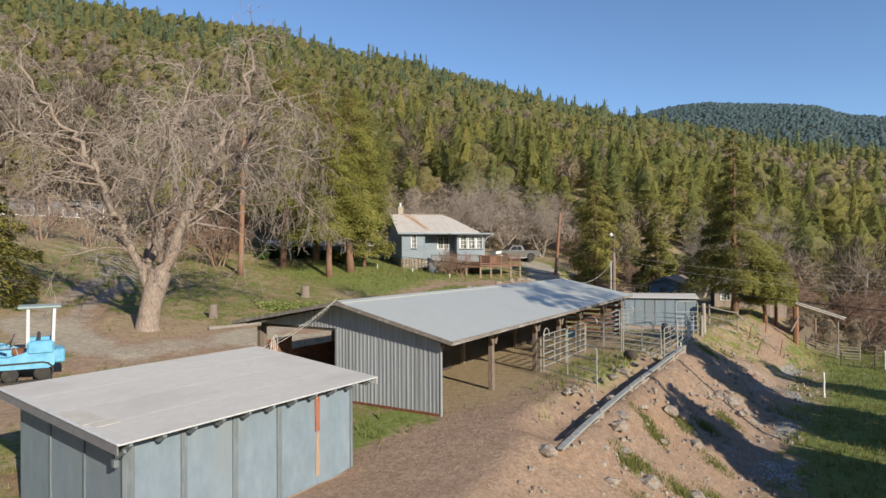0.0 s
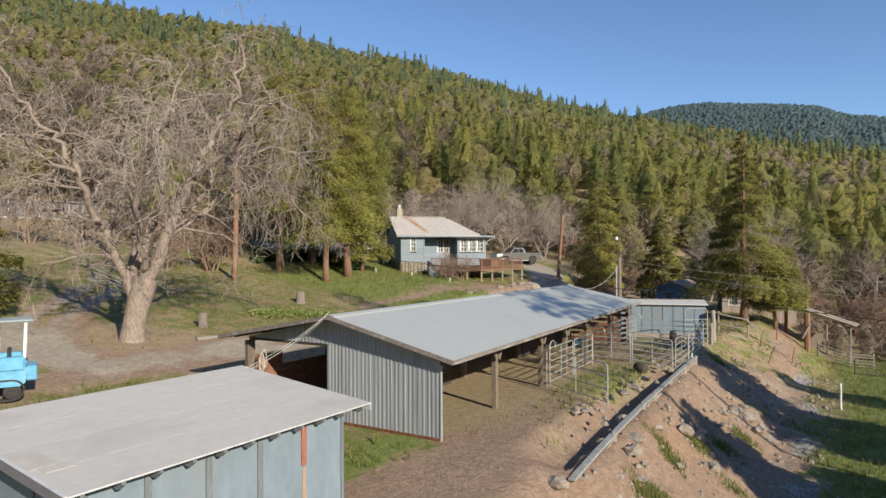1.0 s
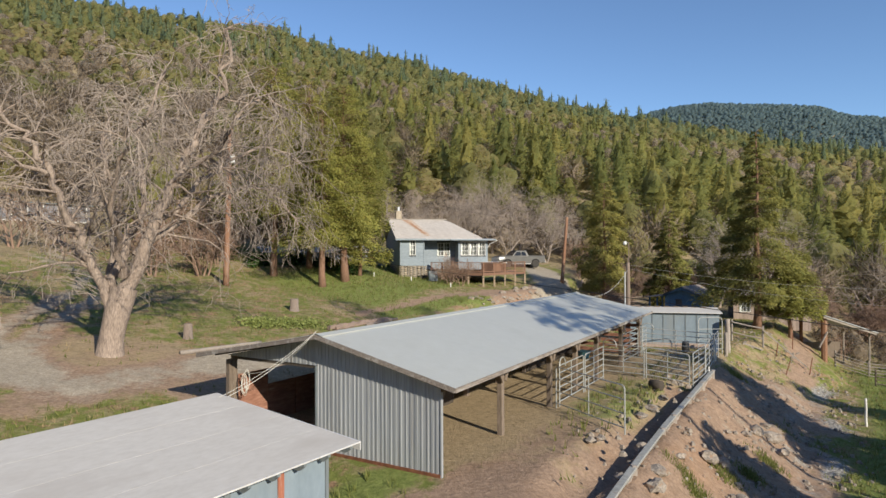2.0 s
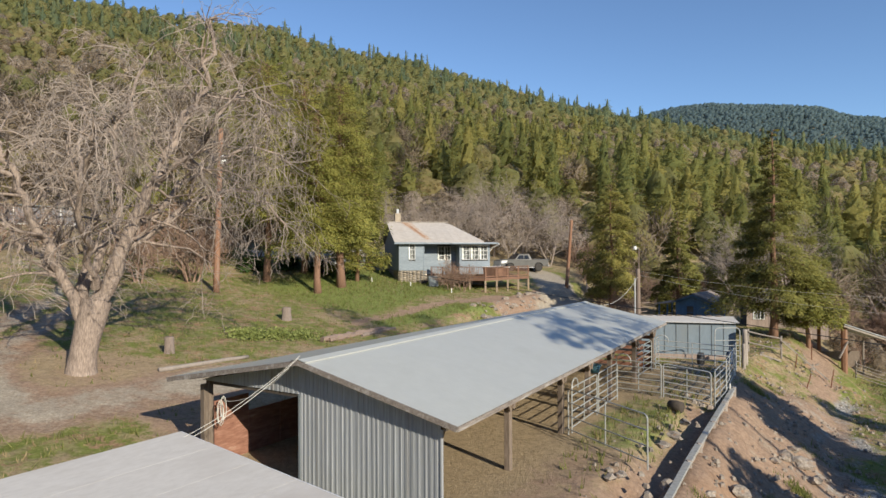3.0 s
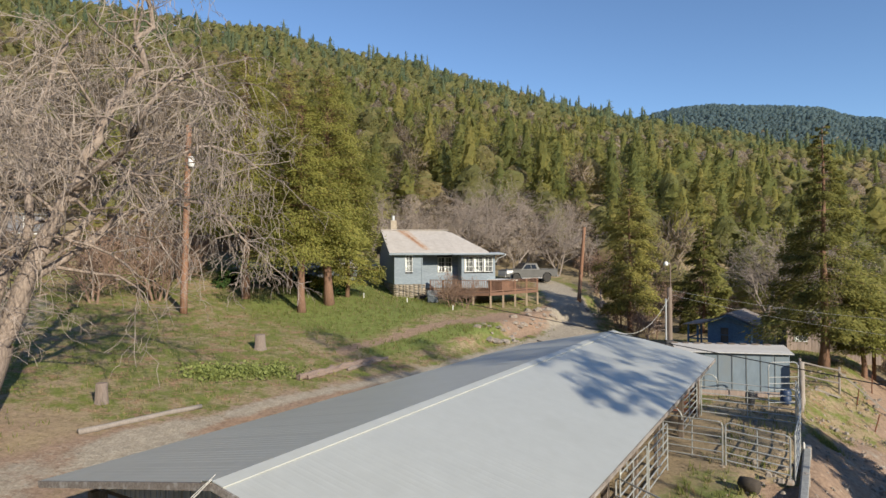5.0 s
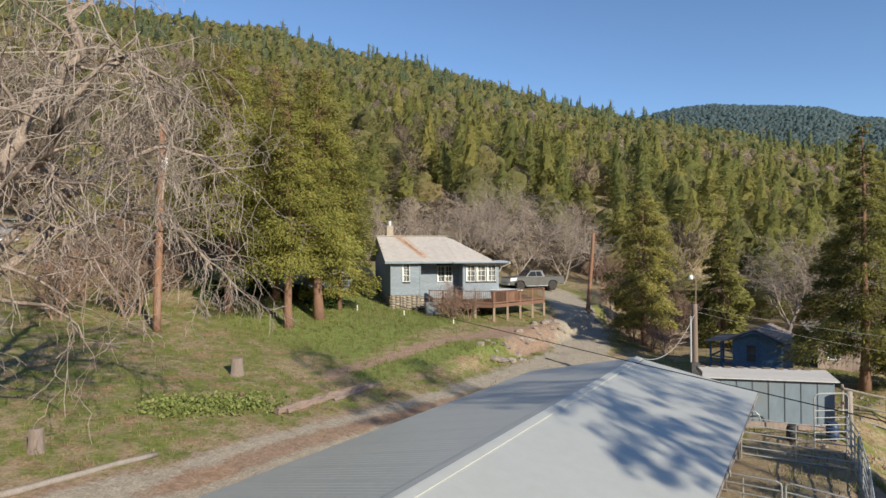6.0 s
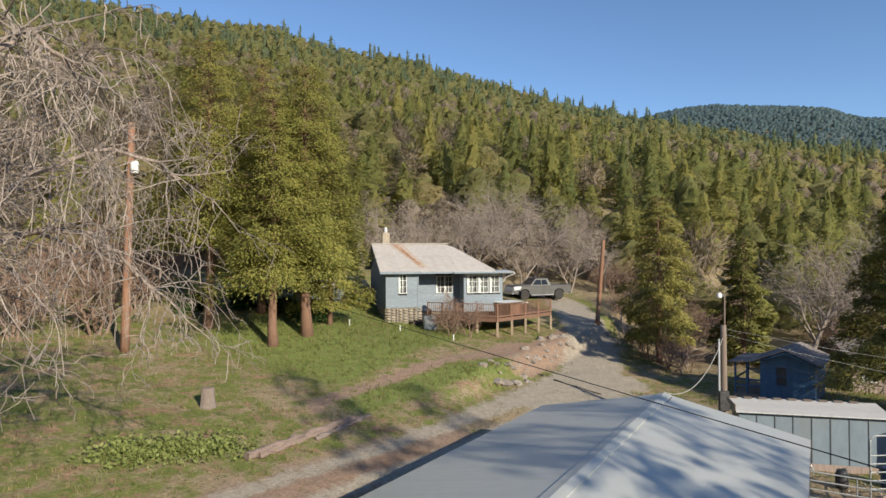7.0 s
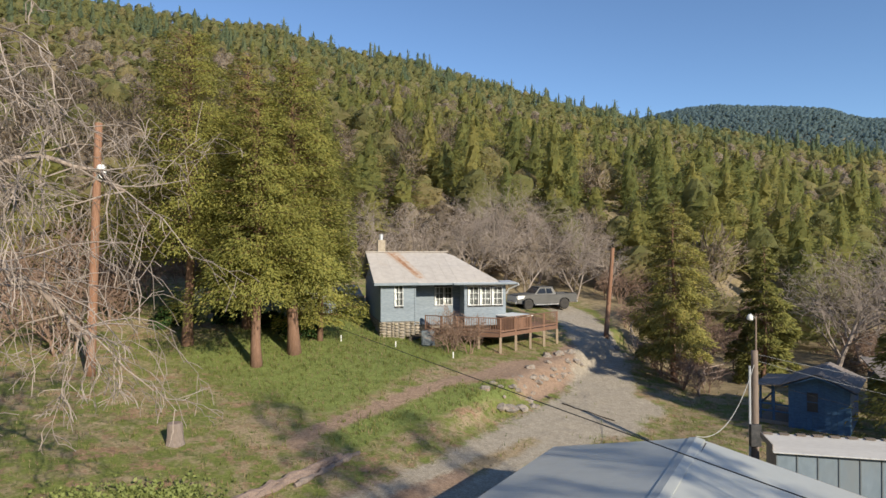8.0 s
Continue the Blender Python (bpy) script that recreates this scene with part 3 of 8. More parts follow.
def ground_masks(x, y):
    s, d = barn_axes(x, y)
    r = np.hypot(x, y)
    wob = 0.5 * np.sin(x * 0.9 + 1.3 * np.sin(y * 0.4)) + 0.4 * np.sin(y * 1.1 + 0.7 * x)
    road = np.maximum.reduce([near_line(x + 0.3 * wob, y, ROAD[2:], 1.6, 0.9) * 0.9, near_line(x, y, ROAD[3:], 1.9, 0.9) * 0.9, near_line(x, y, ROAD[:4], 1.3, 0.7) * 0.8])
    road = np.maximum(road, near_line(x, y, ROAD[4:], 1.7, 0.8))
    road = np.maximum(road, 0.8 * near_line(x + 0.4 * wob, y, [(7.6, 50.2), (10.4, 54.6)], 1.5, 0.9))
    drive = near_line(x, y, DRIVE, 1.5, 0.9)
    spur = near_line(x, y, YARD, 1.3, 1.0)
    verge = near_line(x, y, [at_barn(-5.0, -11.2), at_barn(-0.8, -11.4)], 1.0, 0.9)
    yard_left = smooth(-16.0, -13.5, d) * smooth(-7.5, -9.5, d) * smooth(26.0, 14.0, s) * smooth(-16.0, -8.0, s)
    pen = (1 - 0.45 * smooth(2.8, 1.6, d + 0.4 * wob) * smooth(0.5, 2.5, s)) * smooth(-0.4, 0.6, d + 0.4 * wob) * smooth(9.0, 6.2, d + 0.6 * wob) * smooth(24.0, 20.0, s + 2 * wob)
    pen = np.maximum(pen, smooth(2.0, -3.0, s) * smooth(-4.0, -1.0, d) * smooth(9.0, 5.5, d))
    pen = np.maximum(pen, 0.8 * smooth(4.8, 6.2, d + 0.5 * wob) * smooth(8.5, 6.5, d) * smooth(26.0, 30.0, s) * smooth(46.0, 40.0, s))
    slope = smooth(3.4, 4.6, d) * smooth(8.8, 7.4, d + 0.8 * wob) * smooth(10.0, 14.0, s) * smooth(29.0, 24.0, s + 2 * wob)
    pen = np.maximum(pen, 0.8 * slope)
    pen = pen * (1 - 1.0 * smooth(13.8, 15.0, s) * smooth(25.0, 23.0, s) * smooth(3.4, 2.9, d))
    inside = smooth(0.0, 0.8, s) * smooth(21.5, 20.5, s) * smooth(-9.0, -8.4, d) * smooth(0.4, -0.3, d)
    bank = smooth(-13.5, -14.1, d + 0.3 * wob) * smooth(-16.8, -15.6, d + 0.4 * wob) * smooth(30.0, 33.0, s) * smooth(45.0, 42.0, s)
    path = near_line(x + 0.3 * wob, y, PATH, 0.6, 0.5)
    dirt = np.clip(pen + 0.75 * near_line(x, y, ROAD[:3], 1.6, 1.0) + 0.15 * inside + 1.0 * bank + 0.8 * path + 0.6 * yard_left * smooth(7.0, 0.0, s + 2 * wob), 0, 1)
    patch = near_line(x, y, [at_barn(8.5, 1.0), at_barn(12.5, 1.2)], 1.3, 0.6)
    dirt = dirt * (1 - 0.9 * patch)
    creek = 0.75 * smooth(6.9, 7.7, d + 0.8 * wob) * smooth(9.2, 8.2, d + 0.8 * wob) * smooth(2.0, 8.0, s) * smooth(36.0, 32.0, s) * (0.55 + 0.45 * np.sin(s * 0.9 + wob))
    lush = 0.25 * patch + 0.85 * near_line(x, y + 0.25 * wob, STRIP, 0.6, 0.6) + 0.3 * near_line(x, y, STRIP, 1.4, 0.8)
    lush = lush + 0.75 * smooth(-18.0, -20.0, d) * smooth(-34.0, -28.0, d) * smooth(18.0, 24.0, s) * smooth(46.0, 40.0, s)
    lush = lush + 0.8 * smooth(8.8, 10.5, d) * smooth(60.0, 30.0, d) * smooth(50.0, 40.0, s)
    lush = lush + 0.6 * smooth(6.8, 8.2, d + 1.1 * wob) * smooth(10.5, 9.0, d) * smooth(24.0, 16.0, s) * (1 - creek)
    lush = lush + 0.8 * near_line(x, y, [at_barn(-2.6, -1.9), at_barn(-0.7, -1.4)], 0.9, 0.6)
    lush = lush + 0.7 * near_line(x, y, [(-10.3, 37.4), (-7.4, 38.8)], 0.7, 0.7) + 0.6 * near_line(x, y, [(-11.2, 33.8), (-9.8, 35.2)], 0.3, 0.5)
    dry = 0.8 * inside + 0.75 * yard_left + 0.9 * near_line(x, y, [at_barn(2.0, -17.0), at_barn(-4.0, -21.0)], 3.0, 2.0) + 0.42 * smooth(20.0, 24.0, s) * smooth(-12.5, -9.0, d) * smooth(3.5, 1.5, d) + 0.9 * smooth(-0.9, -0.2, d) * smooth(3.0, 2.2, d) * smooth(0.0, 2.0, s) * smooth(24.0, 21.0, s)
    wood = np.maximum(smooth(74.0, 88.0, r + 5 * wob), smooth(76.0, 81.0, y + wob) * (x < 6) + smooth(80.0, 83.0, y + wob) * (x < 22) + smooth(48.0, 56.0, s + wob) * smooth(-15.5, -13.0, d))
    wood = np.maximum(wood, smooth(13.4, 14.6, x + 0.5 * wob) * smooth(57.0, 59.5, y + 0.5 * wob))
    wood = np.maximum(wood, smooth(26.0, 28.5, x + wob) * smooth(46.5, 49.0, y + wob))
    wood = np.clip(wood, 0, 1)
    wood = np.maximum(wood, smooth(-36.0, -46.0, d + 2 * wob))
    crown_strip = near_line(x, y, ROAD[:5], 0.45, 0.35) * smooth(50.0, 45.0, y) + 0.8 * near_line(x, y, DRIVE[1:], 0.25, 0.3)
    dirt = np.clip(dirt + 0.85 * drive * smooth(44.0, 36.0, y) * (1 - crown_strip), 0, 1)
    gravel = np.clip(np.maximum(road, 0.55 * drive) * (1 - 0.8 * np.clip(crown_strip, 0, 1)) * (1 - wood * (r > 80)) + 0.2 * yard_left * smooth(2.0, -4.0, s), 0, 1)
    leaf = near_line(x, y, [(-14.0, 26.5), (-12.5, 30.0), (-16.0, 31.0)], 1.6, 2.0)
    dirt = np.clip(dirt * (1 - 0.9 * verge) * (1 - 0.3 * spur) + 0.5 * leaf, 0, 1)
    dry = np.maximum(dry, 0.9 * smooth(13.8, 15.0, s) * smooth(27.0, 25.0, s) * smooth(3.4, 2.9, d) * smooth(-1.0, -0.5, d))
    dry = np.maximum(dry, 0.45 * smooth(22.0, 25.0, s) * smooth(38.0, 33.0, s) * smooth(3.2, 4.2, d) * smooth(8.5, 7.0, d))
    dry = dry * (1 - 0.8 * verge)
    lush = lush + 0.33 * verge
    dirt = np.clip(dirt + 0.55 * spur, 0, 1)
    gravel = np.clip(gravel + 0.55 * spur + 0.34 * slope, 0, 1)
    dry = np.maximum(dry, 0.7 * near_line(x, y, ROAD[:5], 1.1, 0.9))
    stony = smooth(4.4, 6.0, d + 0.5 * wob) * smooth(9.0, 7.5, d) * smooth(4.0, 9.0, s) * smooth(30.0, 26.0, s)
    creek = np.maximum(creek, 0.36 * stony)
    lush = lush + 0.28 * smooth(-0.8, 0.0, d) * smooth(3.0, 1.8, d) * smooth(3.0, 5.0, s) * smooth(25.0, 22.0, s)
    return dict(dry=np.clip(dry, 0, 1), dirt=dirt, gravel=gravel, lush=np.clip(lush, 0, 1), creek=creek, wood=wood)


def grid_steps(lo, hi, fine, far, steps):
    """Even steps between lo and hi, then ever longer ones out to the horizon."""
    mid = np.arange(lo, hi + 1e-6, fine)
    k = (np.linspace(0, 1, steps + 1)[1:]) ** 2.4
    return np.concatenate([(lo - far * k)[::-1], mid, hi + far * k])


def build_ground():
    xs, ys = grid_steps(-34.0, 38.0, 0.34, 2400.0, 58), grid_steps(6.0, 84.0, 0.34, 2600.0, 64)
    gx, gy = np.meshgrid(xs, ys)
    x, y = gx.ravel(), gy.ravel()
    s, d = barn_axes(x, y)
    z = height(x, y)
    close = (x > -36) & (x < 40) & (y > 4) & (y < 90)
    rough = np.array([noise.fractal(Vector((a * 0.55, b * 0.55, 0.0)), 0.9, 2.1, 5) if c else 0.0 for a, b, c in zip(x, y, close)])
    slope = smooth(2.6, 3.4, d) * smooth(9.5, 8.0, d)
    bank = smooth(-13.4, -14.0, d) * smooth(-16.0, -15.0, d) * smooth(25.0, 30.0, s) * smooth(44.0, 40.0, s)
    z = z + rough * (0.05 + 0.13 * slope + 0.16 * bank) * smooth(-1.0, 0.6, np.abs(d + 4.2) - 4.6 + 3 * (s > 22) + 3 * (s < -1))
    gully = smooth(1.7, 2.5, d + 0.3 * rough) * smooth(3.2, 2.9, d) * smooth(-0.8, 1.5, s) * smooth(15.5, 13.0, s)
    z = z - 0.55 * gully
    nx, ny = len(xs), len(ys)
    i = np.arange((ny - 1) * (nx - 1))
    a = (i // (nx - 1)) * nx + i % (nx - 1)
    faces = np.stack([a, a + 1, a + nx + 1, a + nx], 1)
    me = array_mesh("ground", np.stack([x, y, z], 1), faces, MAT_GROUND, None, 4)
    me.polygons.foreach_set("use_smooth", [True] * len(me.polygons))
    for name, v in ground_masks(x, y).items():
        me.attributes.new(name, "FLOAT", "POINT").data.foreach_set("value", v.astype(np.float32))
    tagged(new("ground", me), "sloping farm ground of dirt, dry grass and green lawn, rising to wooded hills", "ground", kind="structure")


build_ground()

BARN = pose(OX, OY, 0, 0, 0, math.degrees(math.atan2(UY, UX)))


def barn_point(s, y, z):
    return BARN @ Vector((s, y, z))


# ---- barn ----
def build_barn():
    barn = thing("barn", BARN, "long open-sided barn with light grey metal roof and ribbed siding", "barn")
    s0, s1 = -0.55, 20.95
    ridge, eave_r, eave_l = (3.95, 3.30), (0.0, 2.20), (8.42, 2.40)
    count = 21
    w = (s1 - s0) / count
    for (ey, ez), rib in ((eave_r, 0.0009), (eave_l, 0.003)):
        run = Vector((0, ridge[0] - ey, ridge[1] - ez))
        length, along = run.length, run.normalized()
        up = Vector((1, 0, 0)).cross(along)
        up = up if up.z > 0 else -up
        for i in range(count):
            part("roof_sheet", Mesher().ribbed((s0 + i * w, ey, ez), along, (1, 0, 0), w - 0.0006, length, w / 6.0, rib, up, 0.012), MAT_BARN_ROOF, barn)
    cap = Mesher()
    for ey, ez in (eave_r, eave_l):
        run = Vector((0, ey - ridge[0], ez - ridge[1])).normalized()
        a = Vector((s0 - 0.02, ridge[0], ridge[1] + 0.024))
        b = Vector((s1 + 0.02, ridge[0], ridge[1] + 0.024))
        cap.quad(a, b, b + run * 0.22, a + run * 0.22)
        lip = run * 0.22 + Vector((0, 0, -0.02))
        cap.quad(a + run * 0.22, b + run * 0.22, b + lip, a + lip)
        cap.quad(a + Vector((0, 0, -0.012)), a + run * 0.22 + Vector((0, 0, -0.012)), b + run * 0.22 + Vector((0, 0, -0.012)), b + Vector((0, 0, -0.012)))
    part("ridge_cap", cap, MAT_BARN_ROOF, barn)
    for sx in (s0 - 0.03, s1):
        for ey, ez in (eave_r, eave_l):
            part("rake_board", Mesher().beam((sx + 0.015, ey, ez - 0.062), (sx + 0.015, ridge[0], ridge[1] - 0.062), 0.035, 0.115), MAT_FASCIA if sx < 5 else MAT_OLD_WOOD, barn, "peeling fascia board")
    part("eave_board", Mesher().box(s0 + 0.01, s1 - 0.01, -0.015, 0.02, 2.08, 2.185), MAT_FASCIA, barn, "weathered eave fascia")
    part("eave_board", Mesher().box(s0 + 0.01, s1 - 0.01, 8.40, 8.43, 2.27, 2.385), MAT_FASCIA, barn)
    for ey, ez, a, b in ((*eave_r, 0.06, 1.0), (*eave_l, 0.06, 1.0)):
        for i in range(18):
            s = 0.1 + i * 20.4 / 17
            lo = Vector((s, ey + (ridge[0] - ey) * 0.01, ez - 0.10))
            hi = Vector((s, ridge[0], ridge[1] - 0.10))
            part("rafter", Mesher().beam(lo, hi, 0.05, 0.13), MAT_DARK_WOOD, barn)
    for y, z in ((1.1, 2.44), (2.3, 2.78), (5.6, 2.9), (7.0, 2.62)):
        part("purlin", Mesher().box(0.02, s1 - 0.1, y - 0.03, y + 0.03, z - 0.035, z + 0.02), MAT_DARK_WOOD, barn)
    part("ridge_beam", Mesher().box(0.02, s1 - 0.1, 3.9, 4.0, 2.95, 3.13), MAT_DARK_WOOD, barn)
    part("post_beam", Mesher().box(0.0, 20.6, 0.53, 0.68, 2.03, 2.2), MAT_POST, barn)
    part("post_beam", Mesher().box(0.0, 20.6, 7.78, 7.92, 2.2, 2.38), MAT_POST, barn)
    for i, s in enumerate((0.05, 3.85, 7.8, 10.5, 13.2, 17.0, 20.4)):
        p = part("post", Mesher().box(s - 0.085, s + 0.085, 0.52, 0.69, -0.1, 2.04, None, 0.012), MAT_POST, barn)
        for k in (-1, 1)[i == 0:]:
            part("brace", Mesher().beam((s + k * 0.08, 0.49, 1.62), (s + k * 0.34, 0.49, 2.04), 0.045, 0.12), MAT_POST, p)
        part("post", Mesher().box(s - 0.08, s + 0.08, 7.77, 7.93, -0.1, 2.22, None, 0.012), MAT_POST, barn)
        if i:
            part("post", Mesher().box(s - 0.08, s + 0.08, 3.88, 4.04, -0.1, 2.96, None, 0.012), MAT_POST, barn)
    rib = 0.30
    uneven = random.Random(4)
    edges = []
    y = 0.30
    while y < 7.95:
        y1 = min(y + rib * 3, 7.95)
        edges.append((y, y1))
        y = y1
    for ya, yb in edges:
        if ya < 4.28 < yb:
            pieces = ((ya, 4.28, -0.05), (4.28, yb, 2.36))
        else:
            pieces = ((ya, yb, -0.05 if yb <= 4.28 else 2.36),)
        for a, b, base in pieces:
            sub = Mesher()
            x = a
            while x < b - 1e-4:
                e = min(x + rib * uneven.uniform(0.38, 0.62), b)
                fold = uneven.uniform(0.55, 0.78)
                for c, f, off in ((x, x + (e - x) * fold, 0.0), (x + (e - x) * fold, e, -0.013)):
                    def top(v):
                        return (2.20 + (v - 0.0) * (3.30 - 2.20) / 3.95 if v < 3.95 else 3.30 - (v - 3.95) * 0.9 / 4.47) - 0.13
                    if f - c < 1e-4 or top(f) < base + 0.01:
                        continue
                    sub.prism([(-0.11 + off, c, base), (-0.11 + off, f, base), (-0.11 + off, f, top(f)), (-0.11 + off, c, top(c))], (0, 0, 0), (0.012 - off, 0, 0))
                x = e
            part("siding_panel", sub, MAT_BARN_SIDING, barn)
    part("corner_trim", Mesher().box(-0.135, -0.06, 0.262, 0.297, -0.05, 2.06), MAT_BARN_SIDING, barn)
    part("door_post", Mesher().box(-0.145, -0.02, 4.285, 4.34, -0.05, 2.355), MAT_BATTEN, barn)
    part("door_post", Mesher().box(-0.16, 0.0, 7.80, 7.95, -0.1, 2.235), MAT_POST, barn)
    part("header", Mesher().box(-0.09, 0.03, 4.35, 7.5, 2.27, 2.355), MAT_DARK_WOOD, barn)
    part("sill_board", Mesher().box(-0.15, -0.03, 0.3, 4.27, -0.05, 0.06), MAT_RUSTY, barn, "rusty sill board")
    # stall walls
    for i in range(4):
        part("stall_panel", Mesher().box(0.1 + i * 1.22, 1.30 + i * 1.22, 7.70, 7.73, 0.0, 1.25 + (0.5 if i == 0 else 0.0)), MAT_PLY, barn, "stained red-brown plywood")
    for a, b in ((0.1, 6.6), (13.3, 20.3)):
        n = 8
        for i in range(n):
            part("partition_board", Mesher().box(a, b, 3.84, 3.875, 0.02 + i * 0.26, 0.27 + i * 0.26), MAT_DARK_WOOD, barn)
    for i in range(7):
        part("plank", Mesher().box(20.42, 20.46, 0.7, 3.85, 0.1 + i * 0.28, 0.27 + i * 0.28), MAT_PLY, barn, "red-brown plank")
    for i in range(5):
        part("plank", Mesher().box(14.0, 20.3, 7.66, 7.70, 0.12 + i * 0.3, 0.30 + i * 0.3), MAT_DARK_WOOD, barn)
    settle(barn)
    return barn


def settle(barn):
    """The old roof has drifted out of square: its ends stand askew and the ridge sags and strays."""
    loose = ("roof_sheet", "ridge_cap", "rake_board", "eave_board", "rafter", "purlin")
    at = [0.0, 3.95, 8.42]
    for ob in barn.children_recursive:
        if not ob.name.startswith(loose):
            continue
        n = len(ob.data.vertices)
        v = np.empty(n * 3, np.float32)
        ob.data.vertices.foreach_get("co", v)
        v = v.reshape(n, 3)
        u = np.clip((v[:, 0] + 0.55) / 21.5, 0.0, 1.0)
        y = v[:, 1].copy()
        v[:, 0] += (1 - u) * np.interp(y, at, [0.2, -0.07, -0.05]) + u * np.interp(y, at, [-0.25, 0.14, -0.1])
        v[:, 1] += (1 - u) * np.interp(y, at, [-0.25, -0.08, 0.33]) + u * np.interp(y, at, [-0.05, 0.26, 0.1])
        v[:, 2] += (1 - u) * np.interp(y, at, [0.07, 0.0, 0.03]) + u * np.interp(y, at, [0.15, -0.12, -0.1])
        ob.data.vertices.foreach_set("co", v.ravel())
        ob.data.update()


build_barn()

rope = Mesher()
hang = barn_point(-0.02, 7.25, 1.95)
for k in range(5):
    a = k * 0.05
    rope.tube([hang + Vector((0.05 * math.cos(k) + 0.08 * math.sin(w), 0.04 * math.sin(k * 2.1) - 0.02, -0.28 - a + 0.30 * math.cos(w))) for w in np.linspace(0, 2 * math.pi, 13)], 0.010, 5)
solo("hose_coil", rope, MAT_ROPE, "pale hose coiled on the barn door post", "hose")
a, b = barn_point(-0.64, 3.87, 3.34), Vector((-6.1, 17.0, 1.80))
line = Mesher().tube([a.lerp(b, k / 14) - Vector((0, 0, 0.55 * 4 * (k / 14) * (1 - k / 14) * 0.55)) for k in range(15)], 0.006, 5)
line.tube([a.lerp(b, k / 14) + Vector((0.04, 0.05, 0.06)) - Vector((0, 0, 0.46 * 4 * (k / 14) * (1 - k / 14) * 0.55)) for k in range(15)], 0.005, 5)
line.tube([a.lerp(barn_point(-0.2, 7.0, 1.9), k / 8) - Vector((0, 0, 0.3 * 4 * (k / 8) * (1 - k / 8))) for k in range(9)], 0.009, 5)
solo("rope", line, MAT_ROPE, "pale slack rope strung between barn ridge and shed roof", "rope")


# ---- near shed ----
def build_shed():
    m = pose(-5.33, 10.28, 0, 0, 0, 56.5)
    shed = thing("shed", m, "blue-grey panelled shed with pale roll-roofing lean-to roof", "shed")
    L, D, zf, zb = 6.6, 4.5, 1.72, 2.14

    def rz(y):
        return zf + (zb - zf) * y / D
    slope = (zb - zf) / D
    rolls = 4
    for i in range(rolls):
        y0, y1 = i * D / rolls - (0.02 if i else 0), (i + 1) * D / rolls
        o = 0.0015 * i
        part("roofing_strip", Mesher().prism([(0, y0, rz(y0) - 0.006 + o), (0, y1, rz(y1) - 0.006 + o), (0, y1, rz(y1) + o + 0.004), (0, y0, rz(y0) + o + 0.004)], (0, 0, 0), (L, 0, 0)), MAT_SHED_ROOF, shed)
    for x, y, wd, dp in ((0.06, 1.25, 0.42, 0.75), (0.16, 1.0, 0.45, 0.24)):
        part("roof_patch", Mesher().prism([(x, y, rz(y) + 0.006), (x, y + dp, rz(y + dp) + 0.006), (x, y + dp, rz(y + dp) + 0.014), (x, y, rz(y) + 0.014)], (0, 0, 0), (wd, 0, 0)), MAT_PATCH, shed, "brown weathered roofing patch")
    part("roof_deck", Mesher().prism([(0.02, 0.02, rz(0) - 0.035), (0.02, D - 0.02, rz(D) - 0.035), (0.02, D - 0.02, rz(D) - 0.01), (0.02, 0.02, rz(0) - 0.01)], (0, 0, 0), (L - 0.04, 0, 0)), MAT_BATTEN, shed)
    part("drip_edge", Mesher().box(-0.015, L + 0.015, -0.02, -0.003, zf - 0.018, zf + 0.012), MAT_EDGE, shed, "white metal drip edge")
    for x in (-0.03, L + 0.005):
        part("fascia", Mesher().prism([(x, 0, zf - 0.17), (x, D, zb - 0.17), (x, D, zb + 0.004), (x, 0, zf + 0.004)], (0, 0, 0), (0.026, 0, 0)), MAT_FASCIA_GREY if x < 0 else MAT_EDGE, shed)
    part("rake_edge", Mesher().prism([(-0.045, -0.01, zf + 0.005), (-0.045, D, zb + 0.005), (-0.045, D, zb + 0.02), (-0.045, -0.01, zf + 0.02)], (0, 0, 0), (0.05, 0, 0)), MAT_EDGE, shed, "white metal rake edge")
    part("bracket", Mesher().beam((0.12, 0.02, zf - 0.14), (0.12, 0.36, zf - 0.34), 0.05, 0.07).box(0.08, 0.16, 0.28, 0.36, zf - 0.45, zf - 0.12), MAT_BATTEN, shed)
    for i in range(11):
        x = 0.2 + i * (L - 0.45) / 10
        part("rafter_tail", Mesher().prism([(x, 0.16, rz(0.16) - 0.20), (x, D - 0.1, rz(D - 0.1) - 0.20), (x, D - 0.1, rz(D - 0.1) - 0.04), (x, 0.03, rz(0.03) - 0.04), (x, 0.03, rz(0.03) - 0.09)], (0, 0, 0), (0.07, 0, 0)), MAT_BATTEN, shed)
    x0, x1, y0, y1, base = 0.28, 6.02, 0.36, 4.15, -0.62
    n = 5
    w = (x1 - x0) / n
    for i in range(n):
        part("wall_panel", Mesher().box(x0 + i * w + 0.003, x0 + (i + 1) * w - 0.003, y0, y0 + 0.02, base, rz(y0) - 0.15), MAT_SHED_WALL, shed)
        if i:
            x = x0 + i * w
            if i == 4:
                part("batten", Mesher().box(x - 0.07, x + 0.065, y0 - 0.028, y0 - 0.002, base + 1.35, rz(y0) - 0.22), MAT_RED_BATTEN, shed, "rust-red upper batten, paint peeling")
                part("batten", Mesher().prism([(x - 0.06, y0 - 0.02, base + 0.30), (x + 0.07, y0 - 0.02, base + 0.35), (x + 0.05, y0 - 0.02, base + 1.33), (x - 0.03, y0 - 0.02, base + 1.28)], (0, 0, 0), (0, 0.016, 0)), MAT_BARE_BATTEN, shed, "split bare-wood lower batten")
            else:
                part("batten", Mesher().box(x - 0.062, x + 0.062, y0 - 0.03, y0 - 0.002, base, rz(y0) - 0.16), MAT_BATTEN, shed)
